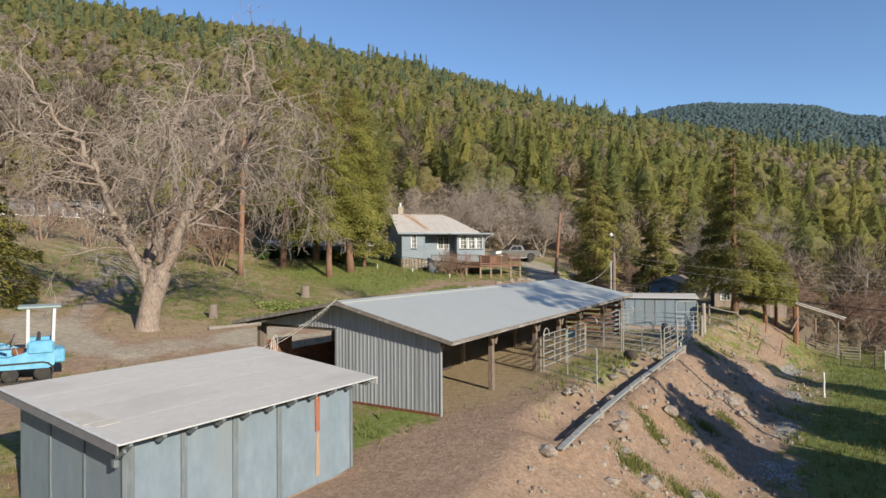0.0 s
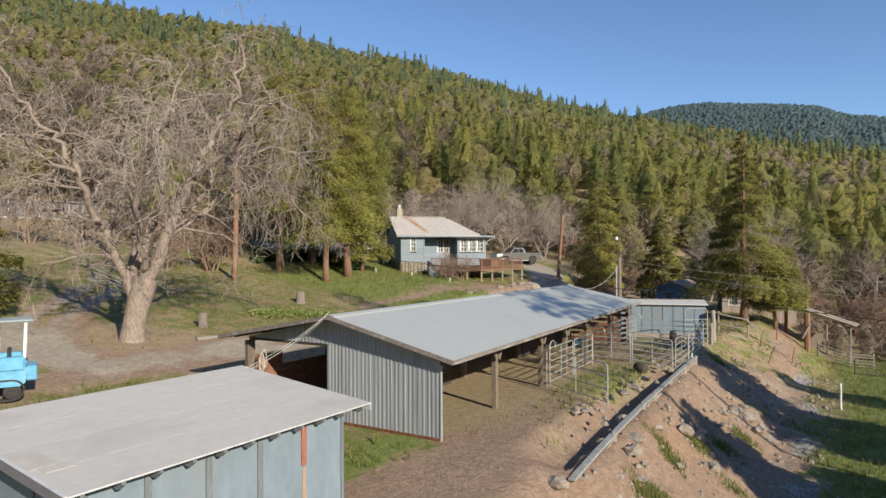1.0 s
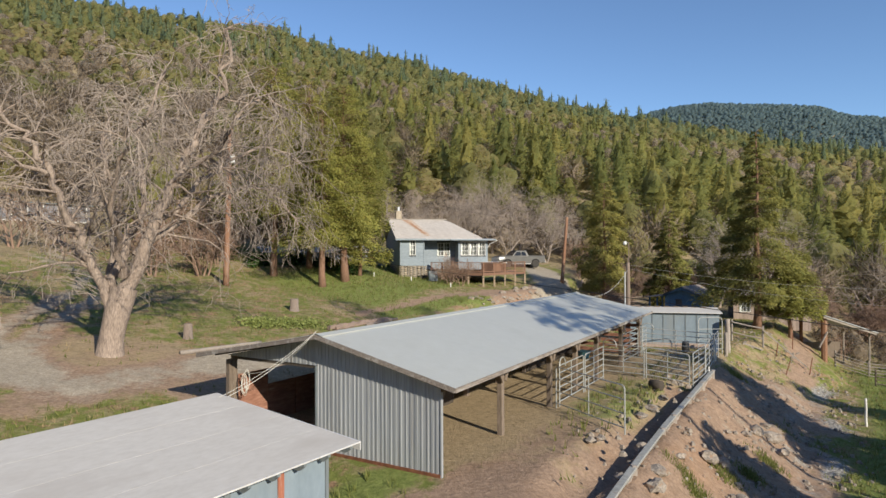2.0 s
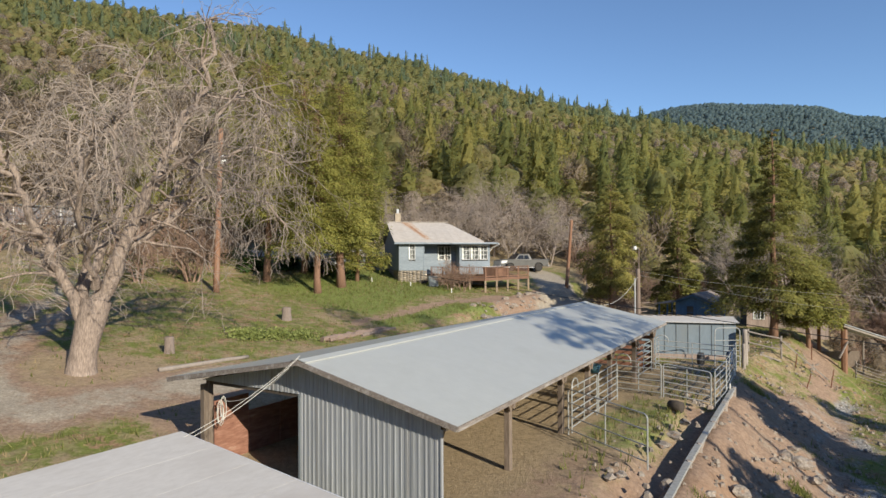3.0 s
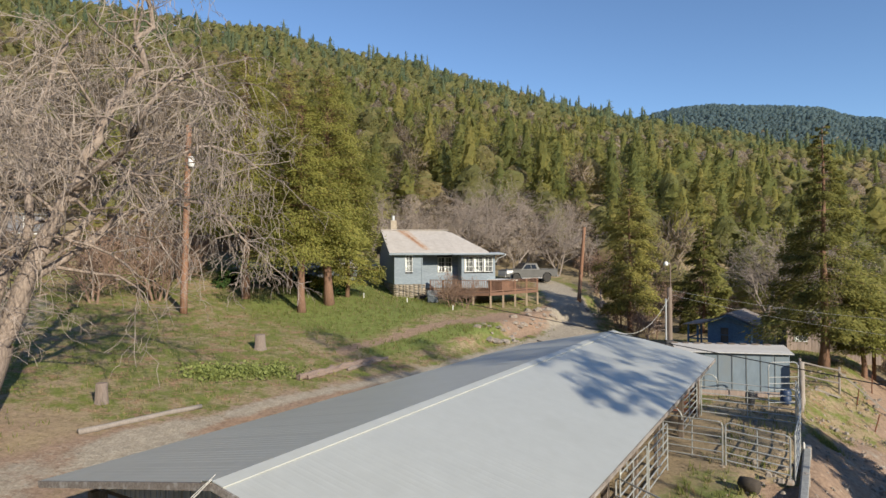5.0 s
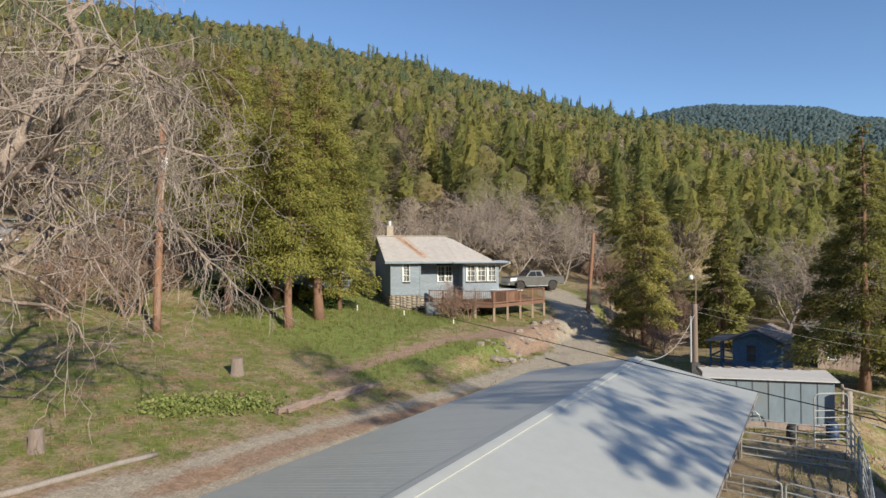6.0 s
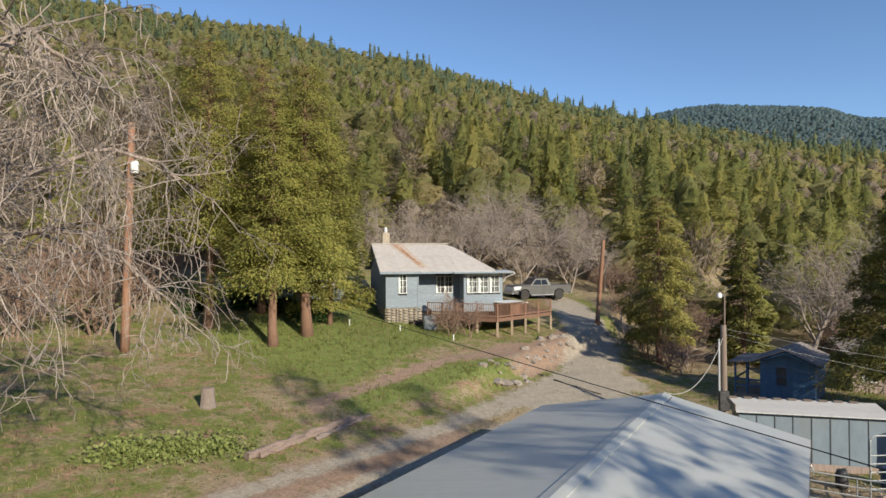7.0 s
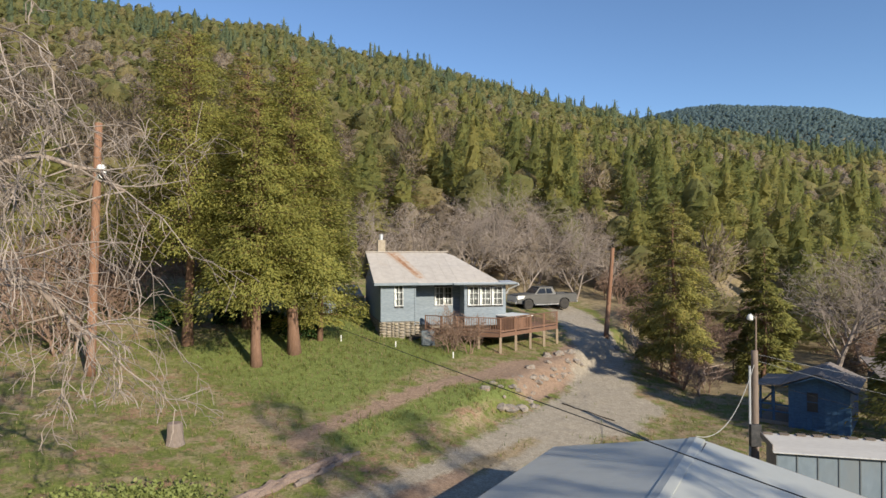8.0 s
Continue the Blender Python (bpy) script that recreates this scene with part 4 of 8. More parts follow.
    part("corner_board", Mesher().box(x0 - 0.03, x0 + 0.19, y0 - 0.03, y0 - 0.002, base, rz(y0) - 0.16), MAT_BATTEN, shed)
    part("corner_board", Mesher().box(x1 - 0.03, x1 + 0.05, y0 - 0.03, y0 - 0.002, base, rz(y0) - 0.16), MAT_BATTEN, shed)
    for j in range(3):
        a, b = y0 + j * (y1 - y0) / 3, y0 + (j + 1) * (y1 - y0) / 3
        for x in (x0, x1 - 0.02):
            part("wall_panel", Mesher().prism([(x, a + 0.003, base), (x, b - 0.003, base), (x, b - 0.003, rz(b) - 0.18), (x, a + 0.003, rz(a) - 0.18)], (0, 0, 0), (0.02, 0, 0)), MAT_SHED_WALL, shed)
        if j:
            part("batten", Mesher().box(x0 - 0.024, x0 - 0.002, a - 0.03, a + 0.03, base, rz(a) - 0.2), MAT_BATTEN, shed)
    part("wall_panel", Mesher().box(x0, x1, y1 - 0.02, y1, base, rz(y1) - 0.18), MAT_SHED_WALL, shed)
    part("skirt_board", Mesher().box(x0, x1 + 0.05, y0 - 0.05, y0 - 0.032, base, base + 0.14), MAT_OLD_WOOD, shed, "bleached skirt board")


build_shed()


# ---- second shed, past the pen ----
def build_long_shed():
    a = math.degrees(math.atan2(40.74 - 41.92, 16.5 - 11.45))
    shed = thing("storage_shed", pose(11.45, 41.92, 0, 0, 0, a), "low blue-grey storage shed with pale flat roof behind the pen", "shed")
    L, D, zf, zb = 5.2, 1.6, 1.78, 1.98
    for i in range(3):
        y0, y1 = i * D / 3, (i + 1) * D / 3
        za, zb2 = zf + (zb - zf) * y0 / D, zf + (zb - zf) * y1 / D
        part("roofing_strip", Mesher().prism([(-0.1, y0, za - 0.02), (-0.1, y1, zb2 - 0.02), (-0.1, y1, zb2 + 0.01), (-0.1, y0, za + 0.01)], (0, 0, 0), (L + 0.2, 0, 0)), MAT_SHED_ROOF, shed)
    part("fascia", Mesher().box(-0.1, L + 0.1, -0.03, -0.003, zf - 0.035, zf + 0.012), MAT_EDGE, shed)
    part("fascia", Mesher().box(-0.13, -0.102, -0.02, D, zb - 0.14, zb + 0.05), MAT_OLD_WOOD, shed)
    for i in range(9):
        part("roof_block", Mesher().box(-0.05 + i * 0.55, 0.26 + i * 0.55, D - 0.16, D + 0.05, zb + 0.014, zb + 0.05), MAT_POST, shed)
    n = 8
    for i in range(n):
        x = 0.05 + i * (L - 0.1) / n
        part("wall_panel", Mesher().box(x + 0.004, x + (L - 0.1) / n - 0.004, 0.15, 0.17, -0.12, zf - 0.08), MAT_SHED_WALL, shed)
        part("batten", Mesher().box(x - 0.02, x + 0.02, 0.125, 0.148, -0.12, zf - 0.09), MAT_BATTEN, shed)
    part("skirt", Mesher().box(0.0, L, 0.10, 0.122, -0.6, -0.08), MAT_PINK_WOOD, shed, "bare board skirt")
    for x in (0.05, L - 0.07):
        part("end_wall", Mesher().box(x, x + 0.02, 0.19, D - 0.15, -0.6, zf - 0.06), MAT_OLD_WOOD if x < 1 else MAT_SHED_WALL, shed)
    part("back_wall", Mesher().box(0.05, L - 0.05, D - 0.145, D - 0.12, -0.6, zb - 0.06), MAT_OLD_WOOD, shed)


build_long_shed()


# ---- pipe corral ----
def pipe_panel(s0, d0, s1, d1, high=1.45, rails=6, hoop=False, uprights=1, label="galvanised pipe corral panel"):
    ax, ay = at_barn(s0, d0)
    bx, by = at_barn(s1, d1)
    za, zb = ground_z(ax, ay), ground_z(bx, by)
    length = math.hypot(bx - ax, by - ay)
    ob = thing("corral_panel", pose(ax, ay, za, 0, 0, math.degrees(math.atan2(by - ay, bx - ax))), label, "fence panel", "corral panels round the pen")
    rise = zb - za

    def lift(x):
        return rise * x / length
    for x in (0.02, length - 0.02):
        part("upright", Mesher().tube([(x, 0, lift(x) - 0.02), (x, 0, lift(x) + high - 0.08)], 0.025, 6), MAT_PIPE, ob)
    for k in range(uprights):
        x = length * (k + 1) / (uprights + 1)
        part("brace", Mesher().tube([(x, 0.03, lift(x) + 0.12), (x, 0.03, lift(x) + high)], 0.02, 6), MAT_PIPE, ob)
    for k in range(rails):
        z = 0.18 + (high - 0.18) * k / (rails - 1)
        if k == rails - 1:
            pts = [(0.02, 0, lift(0) + z - 0.12), (0.05, 0, lift(0) + z - 0.03), (0.14, 0, lift(0) + z), (length - 0.14, 0, lift(length) + z), (length - 0.05, 0, lift(length) + z - 0.03), (length - 0.02, 0, lift(length) + z - 0.12)]
        else:
            pts = [(0.02, 0, lift(0) + z), (length - 0.02, 0, lift(length) + z)]
        part("rail", Mesher().tube(pts, 0.021, 6), MAT_PIPE, ob)
    if hoop:
        pts = [(0.02, 0, high - 0.1)] + [(0.32 - 0.30 * math.cos(w), 0, high + 0.0 + 0.26 * math.sin(w)) for w in np.linspace(0, math.pi, 7)] + [(0.62, 0, high - 0.1)]
        part("hoop", Mesher().tube(pts, 0.022, 6), MAT_PIPE, ob)
    return ob


pipe_panel(7.75, -0.35, 5.75, 2.6, 1.45, 4, label="pipe gate swung out from the barn post")
pipe_panel(7.95, -0.30, 10.6, -0.30, 1.45, 6, True)
pipe_panel(10.75, -0.30, 13.2, -0.30, 1.45, 6)
pipe_panel(14.6, -0.75, 14.5, 1.1, 1.35, 6, True)
pipe_panel(14.5, 1.15, 14.5, 2.95, 1.35, 6)
pipe_panel(14.6, 3.05, 17.5, 3.1, 1.45, 6)
pipe_panel(17.6, 3.1, 20.9, 3.0, 1.45, 6)
pipe_panel(20.6, -0.5, 21.0, 2.9, 1.45, 6, True)
pipe_panel(20.7, -0.6, 24.2, -1.1, 1.45, 6)
pipe_panel(21.1, 3.0, 24.4, 2.75, 1.45, 6)
pipe_panel(17.3, -0.6, 20.3, -0.6, 1.45, 6, True)
x, y = at_barn(24.6, 1.7)
arch = thing("arch_gate", pose(x, y, ground_z(x, y), 0, 0, 4.0), "tall galvanised pipe arch gate before the storage shed", "gate")
part("frame", Mesher().tube([(0, 0, 0), (0, 0, 1.9), (0.06, 0, 2.02), (0.18, 0, 2.08), (1.2, 0, 2.08), (1.32, 0, 2.02), (1.38, 0, 1.9), (1.38, 0, 0)], 0.028, 6), MAT_PIPE, arch)
for k in range(5):
    part("rail", Mesher().tube([(0, 0, 0.3 + k * 0.28), (1.38, 0, 0.3 + k * 0.28)], 0.02, 6), MAT_PIPE, arch)
x, y = at_barn(25.2, 0.9)
tub = thing("barrel", pose(x, y, ground_z(x, y)) @ Matrix.Scale(0.72, 4), "dark plastic barrel beside the storage shed", "barrel")
part("body", Mesher().lathe([(0.22, 0), (0.28, 0.12), (0.29, 0.4), (0.28, 0.7), (0.22, 0.85)], 14), MAT_DARK_STEEL, tub, smooth_faces=True)
part("lid", Mesher().lathe([(0.23, 0.852), (0.23, 0.88), (0.05, 0.9)], 14), MAT_DARK_STEEL, tub)
x, y = at_barn(18.36, -2.88)
trough = thing("feed_tub", pose(x, y, ground_z(x, y)), "teal plastic feed tub standing in the barn", "tub")
part("body", Mesher().lathe([(0.0, 0.0), (0.24, 0.0), (0.33, 0.34), (0.30, 0.34), (0.22, 0.05), (0.0, 0.05)], 16), MAT_BLUE_TARP, trough, smooth_faces=True)
part("rim", Mesher().lathe([(0.331, 0.30), (0.355, 0.31), (0.355, 0.345), (0.332, 0.35)], 16), MAT_BLUE_TARP, trough)
x, y = at_barn(26.1, 2.3)
keg = thing("barrel", pose(x, y, ground_z(x, y)), "dark blue plastic barrel at the storage shed corner", "barrel")
part("body", Mesher().lathe([(0.19, 0), (0.23, 0.08), (0.24, 0.3), (0.235, 0.31), (0.24, 0.55), (0.2, 0.68)], 14), MAT_BLUE_DRUM, keg, smooth_faces=True)
part("lid", Mesher().lathe([(0.205, 0.682), (0.205, 0.71), (0.03, 0.72)], 14), MAT_BLUE_DRUM, keg)


# ---- guard rail along the bank ----
def build_guardrail():
    pts = [(-0.2, 3.34), (1.8, 3.3), (4.5, 3.25), (8.0, 3.2), (11.5, 3.2), (14.5, 3.2), (18.4, 3.2)]
    top = [-0.42, -0.33, -0.26, -0.21, -0.18, -0.15, -0.12]
    ob = thing("guardrail", pose(*at_barn(0, 3.5), 0), "weathered steel guardrail edging the bank beside the pen", "guardrail")
    o = ob.matrix_world.translation
    prof = [(0.03, -0.31), (0.05, -0.27), (-0.03, -0.20), (-0.03, -0.15), (0.05, -0.09), (-0.03, -0.03), (-0.03, 0.0), (0.03, 0.03)]
    for i in range(len(pts) - 1):
        m = Mesher()
        rows = []
        for (s, d), z in ((pts[i], top[i]), (pts[i + 1], top[i + 1])):
            rows.append([Vector((*at_barn(s, d + u), z + v)) - o for u, v in prof])
        for j in range(len(prof) - 1):
            m.quad(rows[0][j], rows[1][j], rows[1][j + 1], rows[0][j + 1])
            off = Vector((NX, NY, 0)) * 0.012
            m.quad(rows[0][j + 1] + off, rows[1][j + 1] + off, rows[1][j] + off, rows[0][j] + off)
        part("rail_section", m, MAT_GUARD, ob)
        ends = [Vector((*at_barn(s, d + 0.11), z - 0.36)) - o for (s, d), z in ((pts[i], top[i]), (pts[i + 1], top[i + 1]))]
        crest = [p + Vector((0, 0, 0.42)) for p in ends]
        part("top_cap", Mesher().beam(crest[0], crest[1], 0.2, 0.07, c=0.015), MAT_GUARD, ob)
        # Unseen board added to close the gap under the rail, making its shadow solid.
        part("backing_board", Mesher().beam(ends[0], ends[1], 0.05, 0.5), MAT_OLD_WOOD, ob)
    for s, d, z in ((0.2, 3.42, -0.34), (3.6, 3.36, -0.16), (7.4, 3.3, -0.1), (9.2, 3.3, -0.08), (12.0, 3.3, -0.06), (15.2, 3.3, -0.04), (18.0, 3.3, 0.0)):
        x, y = at_barn(s, d + 0.04)
        g = ground_z(x, y)
        part("rail_post", Mesher().box(x - o.x - 0.07, x - o.x + 0.07, y - o.y - 0.07, y - o.y + 0.07, g - 0.3, z, None, 0.01), MAT_OLD_WOOD, ob)


build_guardrail()


def post_thing(name, x, y, high, radius, mat, label, category="post", lean=(0, 0), group="", square=False, base=None):
    z = ground_z(x, y) if base is None else base
    m = Mesher()
    if square:
        m.box(-radius, radius, -radius, radius, -0.15, high, None, 0.012)
    else:
        n = 6
        m.tube([(lean[0] * k / n + 0.01 * math.sin(k * 2.0), lean[1] * k / n, -0.15 + (high + 0.15) * k / n) for k in range(n + 1)], [radius * (1.05 - 0.2 * k / n) for k in range(n + 1)], 9)
    return solo(name, m, mat, label, category, pose(x, y, z), group, smooth_faces=not square)


for s, d, hgt in ((17.85, 3.2, 0.5), (21.5, 3.0, 1.15)):
    post_thing("white_post", *at_barn(s, d), hgt, 0.032, MAT_WHITE_POST, "short white-painted post at the pen corner", "post", group="white posts", square=True)
x, y = at_barn(27.2, 2.9)
post_thing("corner_post", x, y, 1.95, 0.16, MAT_OLD_WOOD, "thick silvered corner post by the storage shed", "post")
post_thing("corner_post", x - 0.5, y - 0.9, 1.3, 0.10, MAT_OLD_WOOD, "weathered fence post by the storage shed", "post")


# ---- house ----
HOUSE = pose(-3.9, 59.9, 0.2, 0, 0, 14.0) @ Matrix.Diagonal((1.09, 1.0, 1.0, 1.0))


def window(parent, x0, x1, z0, z1, y, cols, rows, name="window"):
    """White sash window set in a wall that faces -y."""
    w = part(name, Mesher().box(x0 - 0.035, x1 + 0.035, y - 0.03, y - 0.002, z1, z1 + 0.035).box(x0 - 0.035, x0, y - 0.03, y - 0.002, z0, z1 - 0.001).box(x1, x1 + 0.035, y - 0.03, y - 0.002, z0, z1 - 0.001), MAT_WHITE, parent, "white framed window")
    part("sill", Mesher().box(x0 - 0.05, x1 + 0.05, y - 0.05, y - 0.002, z0 - 0.04, z0 - 0.002), MAT_WHITE, w)
    m = Mesher()
    for c in range(1, cols):
        x = x0 + (x1 - x0) * c / cols
        m.box(x - 0.012, x + 0.012, y - 0.022, y - 0.006, z0, z1)
    for r in range(1, rows):
        z = z0 + (z1 - z0) * r / rows
        m.box(x0, x1, y - 0.024, y - 0.004, z - 0.012, z + 0.012)
    if cols * rows > 1:
        part("glazing_bars", m, MAT_WHITE, w)
    pane = part("pane", Mesher().box(x0 + 0.002, x1 - 0.002, y + 0.004, y + 0.012, z0 + 0.002, z1 - 0.002), MAT_GLASS, w)
    pane.visible_shadow = False
    part("curtain", Mesher().box(x0, x0 + (x1 - x0) * 0.22, y + 0.05, y + 0.07, z0, z1), MAT_CURTAIN, w)
    # Dark sheet painted in for the unlit room behind the glass.
    part("blackout", Mesher().box(x0 - 0.02, x1 + 0.02, y + 0.10, y + 0.12, z0 - 0.02, z1 + 0.02), MAT_INSIDE, w)
    return w


def lap_wall(parent, x0, x1, y0, y1, z0, z1, mat, hole=None, course=0.2):
    """Lap siding along x at the plane y0 (faces -y), one strip a course, with an opening if given."""
    n = int(round((z1 - z0) / course))
    wall = part("wall", Mesher().box(x0, x1, y0 + 0.13, y1, z0, z1), MAT_INSIDE, parent)
    for i in range(n):
        a, b = z0 + i * (z1 - z0) / n, z0 + (i + 1) * (z1 - z0) / n
        spans = [(x0, x1)]
        if hole and b > hole[2] and a < hole[3]:
            spans = [(x0, hole[0]), (hole[1], x1)]
        for c, d in spans:
            part("siding_board", Mesher().prism([(c, y0 - 0.022, a), (c, y0 + 0.012, a), (c, y0 + 0.012, b - 0.001), (c, y0 - 0.004, b - 0.001)], (0, 0, 0), (d - c, 0, 0)), mat, wall)
    return wall


def build_house():
    house = thing("house", HOUSE, "faded blue clapboard farmhouse with rust-streaked cream metal roof", "house")
    base, sill, eave, ridge = 2.3, 4.1, 6.55, 8.5
    depth = 8.2
    # walls: projecting room, recess, window bay
    lap_wall(house, 0.0, 2.0, 0.0, 0.16, sill, eave, MAT_HOUSE_WALL, (0.76, 1.30, 5.05, 6.40))
    lap_wall(house, 2.0, 5.0, 1.22, 1.38, sill - 0.4, eave, MAT_HOUSE_WALL, (3.4, 4.54, 4.95, 6.2))
    lap_wall(house, 5.0, 7.6, 0.05, 0.21, sill - 0.4, eave - 0.1, MAT_HOUSE_WALL, (5.18, 7.42, 4.98, 6.24))
    window(house, 0.81, 1.25, 5.10, 6.34, -0.02, 2, 3)
    window(house, 3.46, 3.96, 5.0, 6.14, 1.20, 2, 3)
    window(house, 4.02, 4.48, 5.0, 6.14, 1.20, 2, 3)
    for x in (5.25, 6.0, 6.75):
        window(house, x, x + 0.6, 5.05, 6.18, 0.03, 2, 3)
    part("window_head", Mesher().box(5.12, 7.48, 0.024, 0.05, 6.25, 6.31), MAT_WHITE, house)
    side = Mesher().box(-0.02, 0.14, 0.17, depth, sill, eave)
    part("wall", side.prism([(-0.02, 0.17, eave), (-0.02, depth, eave), (-0.02, depth / 2, ridge - 0.12)], (0, 0, 0), (0.16, 0, 0)), MAT_HOUSE_WALL, house, "shaded blue gable wall")
    part("wall", Mesher().box(2.0, 2.02, 0.165, 1.21, sill, eave), MAT_HOUSE_WALL, house)
    part("wall", Mesher().box(4.985, 4.999, 0.07, 1.21, sill, eave), MAT_HOUSE_WALL, house)
    part("wall", Mesher().box(7.56, 7.6, 0.22, depth, sill - 0.4, eave), MAT_HOUSE_WALL, house)
    part("wall", Mesher().box(0.0, 7.6, depth - 0.12, depth, sill, eave), MAT_HOUSE_WALL, house)
    for x in (-0.03, 1.96):
        part("corner_board", Mesher().box(x, x + 0.08, -0.045, -0.024, sill, eave), MAT_HOUSE_WALL, house)
    # stone foundation
    found = part("foundation", Mesher().box(0.02, 1.98, 0.03, depth, base, sill - 0.01).box(2.0, 7.5, 1.4, depth, base, sill - 0.42), MAT_MORTAR, house, "rough tan stone foundation")
    stones = random.Random(5)
    for face in range(2):
        x = 0.0
        while x < (2.0 if face == 0 else 5.0):
            w = stones.uniform(0.17, 0.36)
            z = base
            while z < sill - 0.12:
                hgt = min(stones.uniform(0.11, 0.25), sill - 0.03 - z)
                cx, cz = x + w / 2, z + hgt / 2
                m = Mesher()
                ring = [(math.cos(a) * w * 0.48 * stones.uniform(0.85, 1.05), math.sin(a) * hgt * 0.48 * stones.uniform(0.85, 1.05)) for a in np.linspace(0, 2 * math.pi, 8)[:-1]]
                n0 = len(m.v)
                for k, (sc, off) in enumerate(((1.0, 0.04), (0.98, -0.03), (0.6, -0.075))):
                    for u, v in ring:
                        m.v.append((cx + u * sc, off, cz + v * sc) if face == 0 else (off - 0.0, cx + u * sc, cz + v * sc))
                for k in range(2):
                    for j in range(7):
                        q = (n0 + k * 7 + j, n0 + k * 7 + (j + 1) % 7, n0 + k * 7 + 7 + (j + 1) % 7, n0 + k * 7 + 7 + j)
                        m.f.append(q if face == 0 else q[::-1])
                m.f.append(tuple(n0 + 14 + j for j in (range(7) if face == 0 else range(6, -1, -1))))
                part("stone", m, MAT_STONE, found)
                z += hgt
            x += w
    # roof: gable at one end, hipped at the other, in metal sheets
    roof = part("roof", Mesher().prism([(-0.35, -0.4, eave - 0.06), (-0.35, depth / 2, ridge - 0.05), (-0.35, depth + 0.4, eave - 0.06), (-0.35, depth / 2, ridge - 0.2)], (0, 0, 0), (5.2, 0, 0)), MAT_FASCIA, house)
    rise, run = ridge - eave, depth / 2 + 0.45
    x, wd = -0.45, 0.62
    while x < 6.9:
        x1 = min(x + wd, 7.1)
        for sgn in (1, -1):
            pts = []
            for xx in (x, x1):
                k = max(0.0, (xx - 4.85) / 2.25)
                top = 1.0 - k
                pts.append((xx, top))
            y_of = lambda t: (-0.45 + run * t) if sgn == 1 else (depth + 0.45 - run * t)
            z_of = lambda t: eave - 0.02 + rise * t
            a, b = pts
            strip = Mesher()
            lo0, lo1 = (a[0], y_of(0), z_of(0)), (b[0] - 0.002, y_of(0), z_of(0))
            hi1, hi0 = (b[0] - 0.002, y_of(b[1]), z_of(b[1])), (a[0], y_of(a[1]), z_of(a[1]))
            strip.prism([lo0, lo1, hi1, hi0] if sgn == 1 else [lo1, lo0, hi0, hi1], (0, 0, 0), (0, 0, 0.025))
            if b[1] > 0.05:
                strip.beam((b[0] - 0.02, y_of(0), z_of(0) + 0.027), (b[0] - 0.02, y_of(b[1]), z_of(b[1]) + 0.025), 0.012, 0.003)
            part("roof_sheet", strip, MAT_HOUSE_ROOF, roof)
        x = x1
    part("hip_sheet", Mesher().prism([(7.1, -0.45, eave - 0.02), (7.1, depth + 0.45, eave - 0.02), (4.85, depth / 2, ridge - 0.02)], (0, 0, 0), (0, 0, 0.02)), MAT_HOUSE_ROOF, roof)
    t = lambda k: (-0.45 + run * k, eave + 0.012 + rise * k)
    for spread, mat, lift, lab in ((0.62, MAT_RUST_HALO, 0.0, "faint orange rust stain"), (0.24, MAT_RUST, 0.005, "orange rust streak")):
        edge = random.Random(8)
        streak = Mesher()
        for k in range(24):
            f0, f1 = 0.985 - k * 0.036, 0.985 - (k + 1) * 0.036
            w0, w1 = [spread * (1.0 - 0.5 * q / 24) * (0.85 + 0.3 * edge.random()) for q in (k, k + 1)]
            c0, c1 = 1.05 + 0.055 * k, 1.05 + 0.055 * (k + 1)
            (ya, za), (yb, zb) = t(f0), t(f1)
            streak.quad((c0 - w0 * 0.6, ya, za + lift), (c1 - w1 * 0.6, yb, zb + lift), (c1 + w1, yb, zb + lift), (c0 + w0, ya, za + lift))
        part("rust_streak", streak, mat, roof, lab)
    part("ridge_cap", Mesher().beam((-0.47, depth / 2, ridge + 0.03), (4.9, depth / 2, ridge + 0.03), 0.3, 0.04), MAT_HOUSE_ROOF, roof)
    part("fascia", Mesher().box(-0.45, 2.1, -0.47, -0.452, eave - 0.16, eave + 0.0).box(2.11, 7.1, -0.47, -0.452, eave - 0.16, eave - 0.02), MAT_HOUSE_WALL, roof, "slate-blue eave fascia")
    part("soffit", Mesher().box(-0.4, 7.05, -0.44, 1.5, eave - 0.06, eave - 0.045), MAT_HOUSE_WALL, roof)
    part("bay_roof", Mesher().prism([(4.2, -0.6, eave - 0.10), (4.2, 0.9, eave - 0.03), (4.2, 0.9, eave + 0.03), (4.2, -0.6, eave - 0.05)], (0, 0, 0), (3.95, 0, 0)), MAT_PALE_METAL, roof, "low metal roof over the window bay")
    part("bay_fascia", Mesher().box(4.2, 8.15, -0.625, -0.602, eave - 0.17, eave - 0.06), MAT_HOUSE_WALL, roof)
    gut = part("gutter", Mesher().tube([(8.14, -0.7, eave - 0.1), (8.2, -0.7, eave - 0.2), (7.75, -0.1, eave - 0.5), (7.66, 0.1, eave - 0.8)], 0.04, 6), MAT_WHITE, house)
    ch = part("chimney", Mesher().box(0.35, 0.85, depth / 2 + 0.3, depth / 2 + 0.75, ridge - 0.6, ridge + 0.85, None, 0.02), MAT_STONE, house, "pale masonry chimney")
    part("flue", Mesher().tube([(0.6, depth / 2 + 0.5, ridge + 0.85), (0.6, depth / 2 + 0.5, ridge + 1.25)], 0.12, 8), MAT_PALE_METAL, ch)
    # rear wing behind the firs
    wing = part("rear_wing", Mesher().box(-13.5, -0.4, 5.5, 8.5, base + 0.4, 5.4), MAT_HOUSE_WALL, house, "low blue rear wing")
